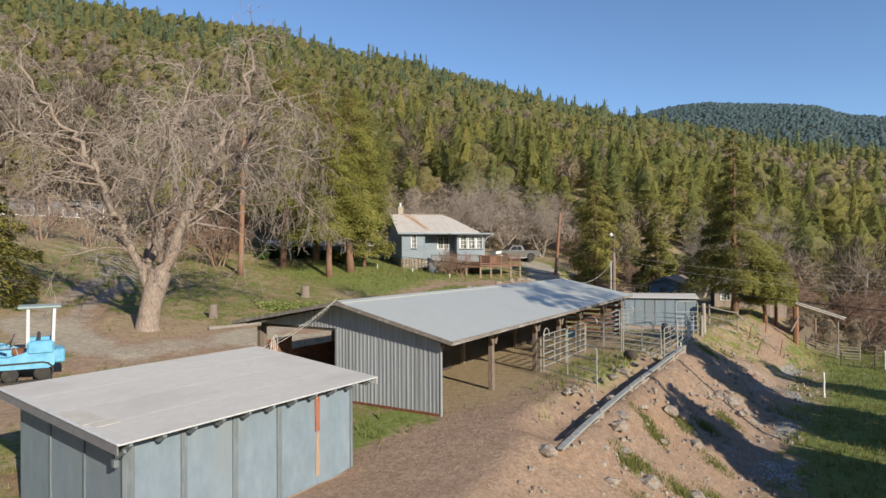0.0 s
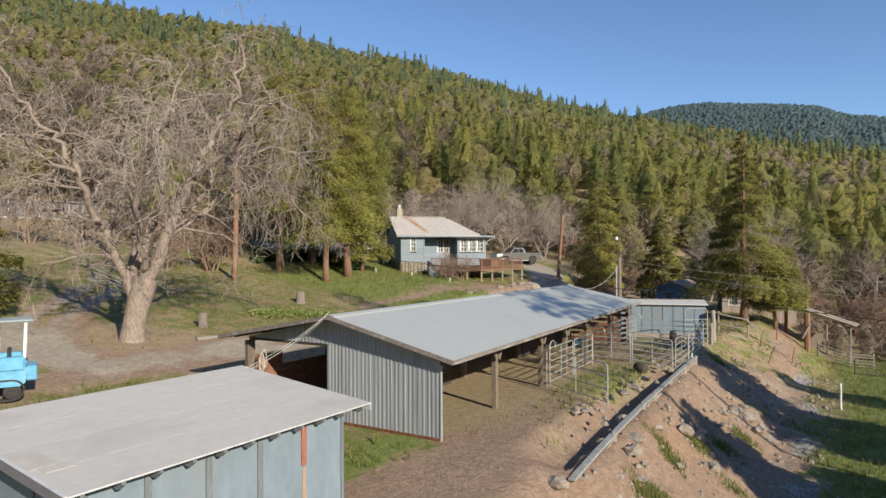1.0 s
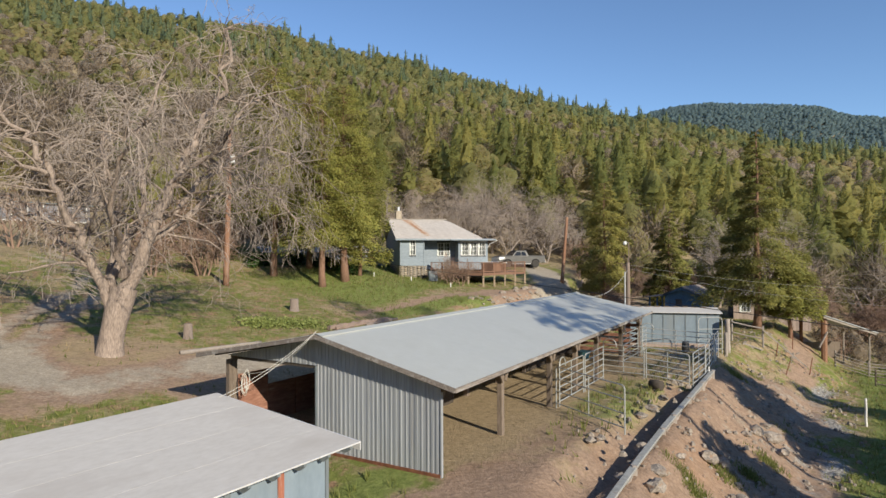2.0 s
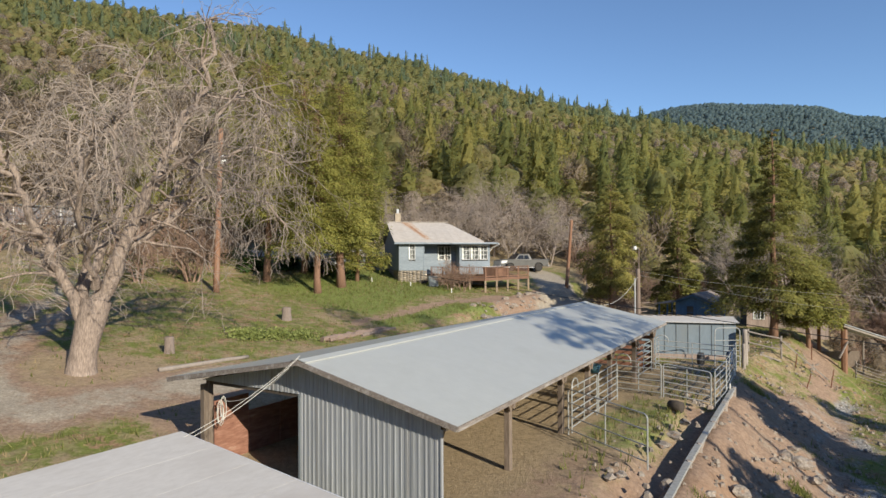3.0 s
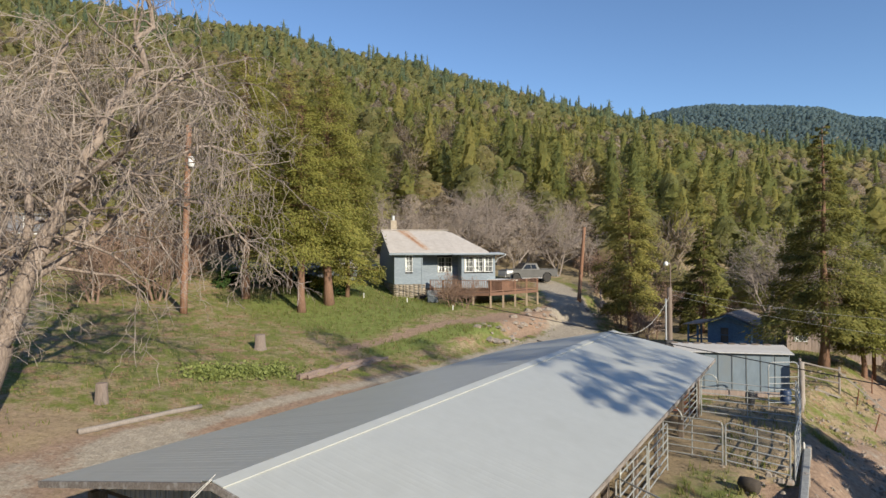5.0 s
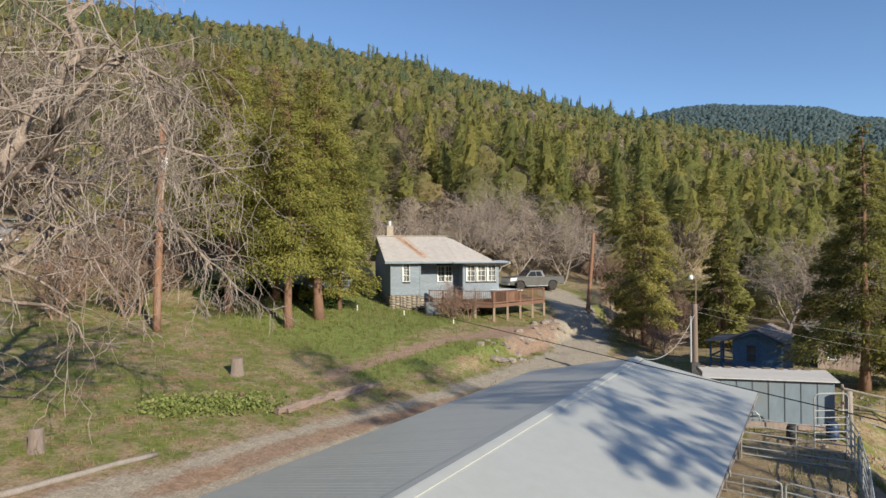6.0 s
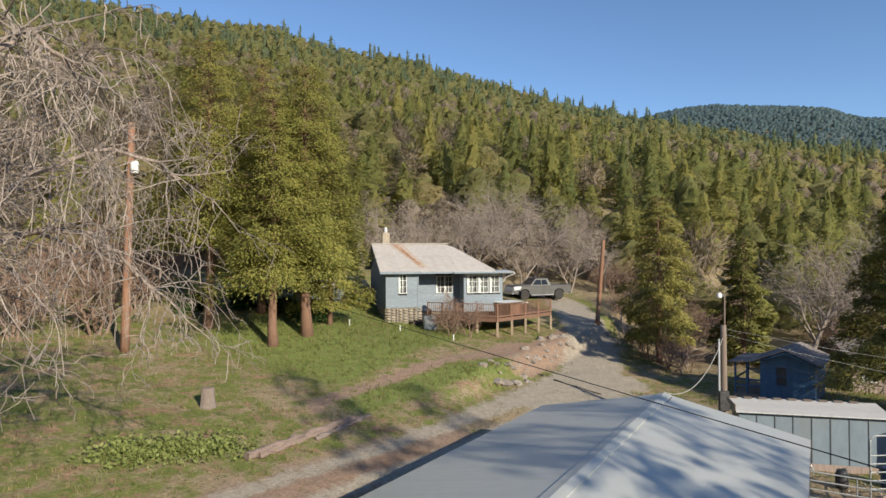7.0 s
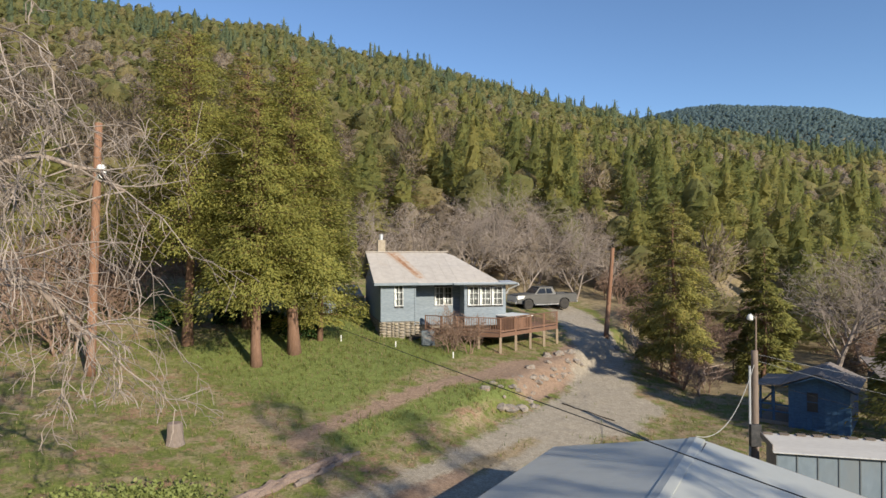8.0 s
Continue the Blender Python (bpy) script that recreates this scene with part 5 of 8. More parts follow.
    part("wing_roof", Mesher().prism([(-13.9, 5.1, 5.3), (-13.9, 8.9, 5.9), (-13.9, 8.9, 6.0), (-13.9, 5.1, 5.4)], (0, 0, 0), (13.4, 0, 0)), MAT_HOUSE_ROOF, wing)
    part("wing_door", Mesher().box(-5.3, -4.4, 5.44, 5.48, base + 0.6, 4.75, None, 0.01), MAT_WHITE, wing)


build_house()


# ---- deck ----
def build_deck():
    deck = thing("deck", pose(0, 0, 0), "red-brown timber deck with baluster railing on posts beside the house", "deck")
    z = 3.62
    corners = [(-1.15, 61.3), (0.9, 60.2), (3.55, 59.3), (7.85, 63.9)]
    inner = [(6.3, 66.2), (3.8, 63.0), (-0.6, 62.3)]
    floor = Mesher().prism([(x, y, z - 0.16) for x, y in corners + inner], (0, 0, 0), (0, 0, 0.10))
    part("frame", floor, MAT_DECK, deck)
    ax, ay = 0.68, 0.73
    boards = corners + inner
    for i in range(34):
        off = -1.9 + i * 0.15
        # boards run along the outer edge, clipped by the deck outline
        hits = []
        for (x0, y0), (x1, y1) in zip(boards, boards[1:] + boards[:1]):
            d0 = (x0 - 3.55) * -ay + (y0 - 59.3) * ax
            d1 = (x1 - 3.55) * -ay + (y1 - 59.3) * ax
            if (d0 - off) * (d1 - off) < 0:
                k = (off - d0) / (d1 - d0)
                hits.append(Vector((x0 + (x1 - x0) * k, y0 + (y1 - y0) * k, z - 0.04)))
        if len(hits) >= 2:
            hits.sort(key=lambda p: p.x * ax + p.y * ay)
            part("deck_board", Mesher().beam(hits[0], hits[-1], 0.138, 0.035), MAT_DECK, deck)
    for (x0, y0), (x1, y1) in zip(corners[:-1], corners[1:]):
        a, b = Vector((x0, y0, 0)), Vector((x1, y1, 0))
        n = max(2, int((b - a).length / 1.5))
        part("rim_board", Mesher().beam(a + Vector((0, 0, z - 0.11)), b + Vector((0, 0, z - 0.11)), 0.05, 0.24), MAT_DECK, deck)
        part("top_rail", Mesher().beam(a + Vector((0, 0, z + 0.95)), b + Vector((0, 0, z + 0.95)), 0.13, 0.045), MAT_DECK, deck)
        part("bottom_rail", Mesher().beam(a + Vector((0, 0, z + 0.12)), b + Vector((0, 0, z + 0.12)), 0.05, 0.08), MAT_DECK, deck)
        for i in range(n + 1):
            p = a.lerp(b, i / n)
            if i < n or (x1, y1) == corners[-1]:
                part("rail_post", Mesher().box(p.x - 0.05, p.x + 0.05, p.y - 0.05, p.y + 0.05, z - 0.25, z + 0.93), MAT_DECK, deck)
                g = ground_z(p.x, p.y)
                part("support_post", Mesher().box(p.x - 0.075, p.x + 0.075, p.y - 0.075, p.y + 0.075, g - 0.2, z - 0.24), MAT_DECK_POST, deck)
        m = int((b - a).length / 0.155)
        for i in range(1, m):
            p = a.lerp(b, i / m)
            part("baluster", Mesher().box(p.x - 0.02, p.x + 0.02, p.y - 0.02, p.y + 0.02, z + 0.155, z + 0.93), MAT_DECK, deck)
    stairs = part("stairs", Mesher().beam((-1.3, 61.0, z - 0.1), (-2.5, 60.4, ground_z(-2.5, 60.4) + 0.05), 0.06, 0.2).beam((-0.95, 60.3, z - 0.1), (-2.15, 59.7, ground_z(-2.15, 59.7) + 0.05), 0.06, 0.2), MAT_DARK_WOOD, deck, "dark wooden steps")
    for i in range(4):
        k = (i + 0.5) / 4
        c = Vector((-1.12, 60.65, z - 0.06)).lerp(Vector((-2.32, 60.05, ground_z(-2.3, 60.05) + 0.12)), k)
        part("tread", Mesher().beam(c + Vector((-0.2, 0.4, 0)), c + Vector((0.2, -0.4, 0)), 0.28, 0.04), MAT_DARK_WOOD, stairs)


build_deck()
hot = thing("hot_tub", pose(4.6, 61.9, 3.66, 0, 0, 40), "square tub with white cover on the deck", "tub")
part("cabinet", Mesher().box(-0.9, 0.9, -0.9, 0.9, 0.0, 0.78, None, 0.04), MAT_DECK, hot)
part("cover", Mesher().box(-0.96, 0.96, -0.96, 0.96, 0.79, 0.92, None, 0.05), MAT_WHITE, hot, "white padded cover")
x, y = -0.9, 58.9
solo("tarp_bundle", Mesher().box(-0.42, 0.42, -0.12, 0.12, 0.0, 0.95, pose(0, 0, 0, -14, 0, 0), 0.05), MAT_BATTEN, "grey slab leaning beside the deck steps", "panel", pose(x, y, ground_z(x, y), 0, 0, 20))


# ---- vehicles ----
def wheel(parent, x, y, r, w, mat_rim):
    m = pose(x, y, r, 90, 0, 0)
    ob = part("wheel", Mesher().lathe([(r * 0.62, -w / 2), (r * 0.92, -w / 2), (r, -w * 0.36), (r, w * 0.36), (r * 0.92, w / 2), (r * 0.62, w / 2)], 20, m), MAT_RUBBER, parent, "black tyre", True)
    part("rim", Mesher().lathe([(r * 0.60, -w * 0.48), (r * 0.5, -w * 0.40), (r * 0.2, -w * 0.44), (r * 0.1, -w * 0.50)], 14, m).lathe([(r * 0.1, w * 0.50), (r * 0.2, w * 0.44), (r * 0.5, w * 0.40), (r * 0.60, w * 0.48)], 14, m), mat_rim, ob, "", True)
    return ob


def build_truck():
    # x forward, y left; rear axle at 0
    fx, fy, rx, ry = 7.15, 76.0, 10.35, 77.2
    a = math.degrees(math.atan2(fy - ry, fx - rx))
    truck = thing("pickup_truck", pose(rx, ry, ground_z(rx, ry) + 0.02, 0, 0, a) @ Matrix.Scale(1.09, 4), "grey extended-cab pickup truck parked on the gravel drive", "truck")
    hw = 0.92
    for x in (0.0, 3.3):
        for y in (-0.80, 0.80):
            wheel(truck, x, y, 0.44, 0.30, MAT_DARK_STEEL)
    lower = [(-1.15, 0.62), (-1.15, 1.22), (4.25, 1.18), (4.3, 0.95), (4.3, 0.55), (3.8, 0.5), (3.72, 0.78), (3.5, 0.93), (3.1, 0.93), (2.88, 0.78), (2.8, 0.48), (0.5, 0.48), (0.42, 0.78), (0.2, 0.93), (-0.2, 0.93), (-0.42, 0.78), (-0.5, 0.55)]
    part("body", Mesher().prism([(x, -hw, z) for x, z in lower], (0, 0, 0), (0, 2 * hw, 0)), MAT_TRUCK, truck)
    part("bonnet", Mesher().prism([(2.55, -0.86, 1.181), (4.2, -0.82, 1.181), (4.0, -0.78, 1.25), (2.6, -0.84, 1.32)], (0, 0, 0), (0, 1.68, 0)), MAT_TRUCK, truck)
    cab = part("cab", Mesher().prism([(0.75, -0.86, 1.222), (2.75, -0.86, 1.222), (2.2, -0.70, 1.76), (1.0, -0.70, 1.78)], (0, 0, 0), (0, 0.03, 0)).prism([(0.75, 0.83, 1.222), (2.75, 0.83, 1.222), (2.2, 0.68, 1.76), (1.0, 0.68, 1.78)], (0, 0, 0), (0, 0.03, 0)), MAT_TRUCK, truck)
    part("roof", Mesher().box(0.95, 2.22, -0.72, 0.74, 1.76, 1.84, None, 0.03), MAT_TRUCK, cab)
    for y in (-0.875, 0.865):
        part("side_window", Mesher().prism([(1.05, y, 1.30), (1.62, y, 1.30), (1.62, y * 0.86, 1.70), (1.18, y * 0.86, 1.70)], (0, 0, 0), (0, 0.012, 0)), MAT_TINTED, cab, "dark window glass")
        part("side_window", Mesher().prism([(1.70, y, 1.30), (2.52, y, 1.30), (2.15, y * 0.86, 1.70), (1.70, y * 0.86, 1.70)], (0, 0, 0), (0, 0.012, 0)), MAT_TINTED, cab)
    part("windscreen", Mesher().quad((2.74, -0.82, 1.25), (2.74, 0.82, 1.25), (2.24, 0.68, 1.75), (2.24, -0.68, 1.75)).quad((2.73, -0.82, 1.25), (2.23, -0.68, 1.75), (2.23, 0.68, 1.75), (2.73, 0.82, 1.25)), MAT_TINTED, cab)
    part("bed", Mesher().box(-1.1, 0.7, -0.88, -0.80, 1.21, 1.30).box(-1.1, 0.7, 0.80, 0.88, 1.21, 1.30).box(-1.14, -1.06, -0.88, 0.88, 1.21, 1.30), MAT_DARK_STEEL, truck, "dark bed rails")
    part("bumper", Mesher().box(4.28, 4.42, -0.85, 0.85, 0.5, 0.72, None, 0.04), MAT_CHROME, truck)
    part("bumper", Mesher().box(-1.3, -1.17, -0.85, 0.85, 0.5, 0.68, None, 0.04), MAT_CHROME, truck)
    for y in (-0.7, 0.7):
        part("headlight", Mesher().box(4.2, 4.31, y - 0.14, y + 0.14, 0.85, 1.05, None, 0.03), MAT_CHROME, truck)
    # White panels painted on for the glint off the truck's nose.
    part("front_panel", Mesher().box(4.302, 4.33, -0.84, 0.84, 0.74, 1.12, None, 0.01).prism([(3.72, 0.925, 0.94), (4.28, 0.925, 0.86), (4.27, 0.925, 1.16), (3.6, 0.925, 1.17)], (0, 0, 0), (0, 0.012, 0)).prism([(3.72, -0.937, 0.94), (4.28, -0.937, 0.86), (4.27, -0.937, 1.16), (3.6, -0.937, 1.17)], (0, 0, 0), (0, 0.012, 0)), MAT_WHITE, truck, "white panels over fender and grille, painted for sun glint")
    part("running_board", Mesher().box(0.55, 2.7, 0.86, 0.98, 0.40, 0.46).box(0.55, 2.7, -0.98, -0.86, 0.40, 0.46), MAT_CHROME, truck)


build_truck()


def build_tractor():
    # x to the back, seen from its side; rear wheel at 0
    tr = thing("tractor", pose(-13.85, 20.5, ground_z(-13.85, 20.5) - 0.02, 0, 0, 33), "light blue compact tractor with canopy and front loader", "tractor")
    for y in (-0.62, 0.62):
        for wx in (0.62, -0.25, -1.1):
            wheel(tr, wx, y, 0.24, 0.2, MAT_DARK_STEEL)
        loop = [(0.62 + 0.30 * math.cos(a), 0.30 + 0.30 * math.sin(a)) for a in np.linspace(-1.57, 1.57, 7)] + [(-1.1 + 0.30 * math.cos(a), 0.30 + 0.30 * math.sin(a)) for a in np.linspace(1.57, 4.71, 7)]
        belt = Mesher()
        for (xa, za), (xb, zb) in zip(loop, loop[1:] + loop[:1]):
            belt.beam((xa, y, za), (xb, y, zb), 0.32, 0.05)
        part("track", belt, MAT_RUBBER, tr, "black rubber track")
        part("side_panel", Mesher().prism([(0.95, y - 0.14, 0.5), (1.0, y - 0.14, 0.95), (0.4, y - 0.14, 1.0), (-0.3, y - 0.14, 0.8), (-1.2, y - 0.14, 0.85), (-1.4, y - 0.14, 0.62), (-1.3, y - 0.14, 0.44), (0.8, y - 0.14, 0.40)], (0, 0, 0), (0, 0.28, 0)), MAT_TRACTOR, tr)
        part("fender_box", Mesher().box(0.2, 0.95, y - 0.18, y + 0.18, 0.85, 1.27, None, 0.06), MAT_TRACTOR, tr)
        part("canopy_post", Mesher().tube([(0.92, y * 0.8, 1.2), (0.96, y * 0.8, 2.30)], 0.05, 8), MAT_WHITE, tr, "white canopy post")
        part("canopy_post", Mesher().tube([(0.22, y * 0.8, 1.05), (0.24, y * 0.8, 2.30)], 0.05, 8), MAT_WHITE, tr)
        part("loader_arm", Mesher().prism([(0.0, y * 0.85, 0.95), (-0.5, y * 0.85, 1.15), (-1.6, y * 0.85, 0.95), (-2.2, y * 0.85, 0.35), (-2.05, y * 0.85, 0.3), (-1.5, y * 0.85, 0.82), (-0.5, y * 0.85, 1.0), (0.0, y * 0.85, 0.8)], (0, -0.05, 0), (0, 0.05, 0)), MAT_TRACTOR, tr)
        part("loader_strut", Mesher().tube([(-0.55, y * 0.85, 0.55), (-1.5, y * 0.85, 0.85)], 0.04, 6), MAT_CHROME, tr)
    part("bonnet", Mesher().prism([(-0.35, -0.28, 0.65), (-0.35, -0.28, 1.15), (-1.5, -0.28, 1.05), (-1.62, -0.28, 0.95), (-1.62, -0.28, 0.62)], (0, 0, 0), (0, 0.56, 0)), MAT_TRACTOR, tr)
    part("chassis", Mesher().box(-1.5, 0.8, -0.2, 0.2, 0.4, 0.66, None, 0.03), MAT_DARK_STEEL, tr)
    part("floor_plate", Mesher().box(-0.4, 0.3, -0.5, 0.5, 0.62, 0.67), MAT_TRACTOR, tr)
    part("hood_grille", Mesher().box(-1.68, -1.625, -0.24, 0.24, 0.66, 0.93), MAT_DARK_STEEL, tr)
    seat = part("seat", Mesher().box(0.1, 0.55, -0.24, 0.24, 0.95, 1.07, None, 0.04), MAT_DARK_STEEL, tr, "black seat")
    part("backrest", Mesher().box(0.48, 0.58, -0.24, 0.24, 1.07, 1.5, None, 0.04), MAT_DARK_STEEL, seat)
    part("steering_wheel", Mesher().tube([(-0.2 + 0.06 * math.cos(w), 0.18 * math.sin(w), 1.30 + 0.17 * math.cos(w)) for w in np.linspace(0, 2 * math.pi, 13)], 0.018, 6).tube([(-0.42, 0, 1.05), (-0.2, 0, 1.30)], 0.02, 6), MAT_DARK_STEEL, tr)
    part("canopy", Mesher().box(-0.06, 1.16, -0.6, 0.6, 2.30, 2.38, None, 0.035), MAT_CANOPY, tr, "grey-green canopy roof")
    bucket = Mesher().prism([(-2.1, -0.75, 0.62), (-2.15, -0.75, 0.12), (-2.7, -0.75, 0.06), (-2.7, -0.75, 0.10), (-2.2, -0.75, 0.16), (-2.14, -0.75, 0.62)], (0, 0, 0), (0, 1.5, 0))
    part("bucket", bucket, MAT_TRACTOR, tr)
    part("back_box", Mesher().box(0.95, 1.25, -0.5, 0.5, 0.5, 0.95, None, 0.04), MAT_TRACTOR, tr)
    part("engine_block", Mesher().box(-0.2, 0.12, -0.72, -0.3, 0.86, 1.06, None, 0.03), MAT_RUSTY, tr, "brown rusted engine cover")
    part("guard_rail", Mesher().tube([(-0.75, -0.72, 0.8), (-0.75, -0.72, 1.12), (-0.1, -0.72, 1.12), (-0.02, -0.72, 0.8)], 0.02, 6), MAT_CHROME, tr)
    return tr


build_tractor()
for k, (x, y, L, a) in enumerate(((-14.0, 18.9, 2.6, 30), (-14.4, 18.4, 2.3, 34))):
    solo("plank", Mesher().box(-L / 2, L / 2, -0.14, 0.14, 0.0, 0.07, None, 0.01), MAT_DARK_WOOD if k else MAT_POST, "dark weathered plank lying beside the tractor", "plank", pose(x, y, ground_z(x, y) + 0.02, 0, 0, a), "planks")


# ---- blue cabin ----
def build_cabin():
    cab = thing("cabin", pose(16.9, 51.2, 0.2, 0, 0, -38), "small deep-blue board cabin with brown shingle roof and porch", "cabin")
    w, dp, h0, hr = 2.55, 3.6, 1.98, 2.55
    for i in range(10):
        a, b = i * w / 10, (i + 1) * w / 10
        top = lambda v: h0 + (hr - h0) * (1 - abs(v - w / 2) / (w / 2)) - 0.08
        zb = -0.55
        if 3 <= i <= 4:
            part("board", Mesher().prism([(a, 0, zb), (b - 0.006, 0, zb), (b - 0.006, 0, 0.75), (a, 0, 0.75)], (0, 0, 0), (0, 0.04, 0)), MAT_CABIN, cab)
            part("board", Mesher().prism([(a, 0, 1.7), (b - 0.006, 0, 1.7), (b - 0.006, 0, top(b)), (a, 0, top(a))], (0, 0, 0), (0, 0.04, 0)), MAT_CABIN, cab)
        else:
            part("board", Mesher().prism([(a, 0, zb), (b - 0.006, 0, zb), (b - 0.006, 0, top(b)), (a, 0, top(a))], (0, 0, 0), (0, 0.04, 0)), MAT_CABIN, cab)
    part("window", Mesher().box(0.78, 1.26, 0.03, 0.05, 0.75, 1.7), MAT_INSIDE, cab, "dark window in the blue wall")
    part("window_frame", Mesher().box(0.73, 0.79, -0.02, -0.002, 0.71, 1.74).box(1.25, 1.31, -0.02, -0.002, 0.71, 1.74).box(0.791, 1.249, -0.02, -0.002, 1.68, 1.74).box(0.791, 1.249, -0.02, -0.002, 0.71, 0.77).box(0.791, 1.249, -0.004, 0.012, 1.21, 1.25), MAT_CABIN, cab)
    for x in (0.0, w - 0.05):
        part("side_wall", Mesher().box(x, x + 0.05, 0.05, dp, -0.55, h0 - 0.05), MAT_CABIN, cab)
    part("back_wall", Mesher().box(0.05, w - 0.05, dp - 0.05, dp, -0.55, h0 - 0.05), MAT_CABIN, cab)
    roof = part("roof", Mesher().prism([(-0.3, -0.4, h0 - 0.12), (w / 2, -0.4, hr + 0.02), (w + 0.3, -0.4, h0 - 0.12), (w / 2, -0.4, hr - 0.1)], (0, 0, 0), (0, dp + 0.8, 0)), MAT_CABIN, cab)
    for sgn in (0, 1):
        for i in range(8):
            k0, k1 = i / 8, (i + 1) / 8 + 0.02
            ex = -0.34 if sgn == 0 else w + 0.34
            xa, xb = ex + (w / 2 - ex) * k0, ex + (w / 2 - ex) * min(k1, 1)
            za, zb = h0 - 0.06 + (hr - h0 + 0.14) * k0 + 0.02, h0 - 0.06 + (hr - h0 + 0.14) * min(k1, 1)
            part("shingle_course", Mesher().prism([(xa, -0.45, za), (xb, -0.45, zb), (xb, -0.45, zb + 0.015), (xa, -0.45, za + 0.02)], (0, 0, 0), (0, dp + 0.9, 0)), MAT_CABIN_ROOF, roof)
    porch = part("porch", Mesher().box(-1.4, -0.02, 0.2, 3.4, -0.55, 0.06), MAT_OLD_WOOD, cab, "open timber porch")
    for x, y in ((-1.3, 0.3), (-1.3, 3.2), (-0.7, 0.3)):
        part("porch_post", Mesher().box(x - 0.05, x + 0.05, y - 0.05, y + 0.05, 0.065, 1.72), MAT_CABIN, porch)
    part("porch_rail", Mesher().beam((-1.3, 0.3, 0.85), (-0.05, 0.3, 0.85), 0.06, 0.08).beam((-1.3, 0.3, 0.5), (-0.05, 0.3, 0.5), 0.06, 0.08).beam((-1.3, 0.36, 0.85), (-1.3, 3.2, 0.85), 0.06, 0.08), MAT_CABIN, porch)
    part("porch_roof", Mesher().prism([(-1.6, 0, 1.72), (-0.31, 0, 1.86), (-0.31, 0, 1.91), (-1.6, 0, 1.77)], (0, 0, 0), (0, 3.5, 0)), MAT_CABIN_ROOF, porch)


build_cabin()


def build_board_hut():
    a, b = Vector((22.85, 52.8, 0)), Vector((28.05, 51.2, 0))
    ang = math.degrees(math.atan2(b.y - a.y, b.x - a.x))
    hut = thing("board_hut", pose(a.x, a.y, -0.25, 0, 0, ang), "weathered vertical-board outbuilding with a small-paned window", "outbuilding")
    L = (b - a).length
    n = 26
    for i in range(n):
        x0, x1 = L * i / n, L * (i + 1) / n - 0.012
        top = 2.25 + 0.03 * math.sin(i * 1.7)
        if 2 <= i <= 5:
            part("wall_board", Mesher().box(x0, x1, 0, 0.03, -0.4, 0.95), MAT_PINK_WOOD, hut)
        else:
            part("wall_board", Mesher().box(x0, x1, 0, 0.03 + 0.006 * (i % 2), -0.4, top), MAT_PINK_WOOD, hut)
    window(hut, L * 2 / n + 0.05, L * 6 / n - 0.08, 1.0, 2.0, -0.002, 3, 2)
    part("wall", Mesher().box(0.0, L, 0.14, 3.0, -0.4, 2.2), MAT_INSIDE, hut)
    part("roof", Mesher().prism([(-0.3, -0.35, 2.26), (-0.3, 3.2, 2.95), (-0.3, 3.2, 3.0), (-0.3, -0.35, 2.32)], (0, 0, 0), (L + 0.6, 0, 0)), MAT_CABIN_ROOF, hut)


build_board_hut()


def build_leanto():
    ob = thing("lean_to", pose(25.8, 45.9, 0, 0, 0, 4), "open lean-to shelter with pale sloping metal roof and red-brown corner post", "shelter")
    for x, y, top, r in ((0.0, 0.0, 1.02, 0.20), (3.3, 0.1, -0.15, 0.06), (0.1, 2.6, 1.0, 0.12), (3.3, 2.6, -0.15, 0.06)):
        p = ob.matrix_world @ Vector((x, y, 0))
        part("post", Mesher().tube([(x, y, ground_z(p.x, p.y) - 0.2), (x, y, top)], r, 8), MAT_POLE if r > 0.1 else MAT_OLD_WOOD, ob)
    n = 5
    for i in range(n):
        y0 = -0.4 + i * 3.6 / n
        part("roof_sheet", Mesher().prism([(-0.3, y0, 1.13), (3.6, y0, -0.12), (3.6, y0, -0.08), (-0.3, y0, 1.17)], (0, 0, 0), (0, 3.6 / n - 0.01, 0)), MAT_PALE_METAL, ob)
    part("roof_beam", Mesher().beam((-0.25, -0.3, 1.03), (3.5, -0.3, -0.18), 0.06, 0.14), MAT_OLD_WOOD, ob)
    part("back_wall", Mesher().box(0.2, 3.1, 2.7, 2.74, -2.2, -1.1), MAT_POST, ob)


build_leanto()


# ---- rail fences, posts ----
def rail_fence(points, high, rails, mat, label, group, post_r=0.06, rail_r=0.045):
    for (x0, y0), (x1, y1) in zip(points[:-1], points[1:]):
        z0, z1 = ground_z(x0, y0), ground_z(x1, y1)
        L = math.hypot(x1 - x0, y1 - y0)
        ob = thing("fence_section", pose(x0, y0, z0, 0, 0, math.degrees(math.atan2(y1 - y0, x1 - x0))), label, "fence", group)
        for x, z in ((0.0, 0.0), (L, z1 - z0)):
            part("post", Mesher().tube([(x, 0, z - 0.2), (x, 0, z + high + 0.08)], post_r, 7), mat, ob)
        for k in range(rails):
            h = high * (k + 1) / rails - 0.08
            part("rail", Mesher().tube([(0.0, -post_r - rail_r, h), (L * 0.5, -post_r - rail_r, h + (z1 - z0) / 2 - 0.02), (L, -post_r - rail_r, z1 - z0 + h)], rail_r, 6), mat, ob)


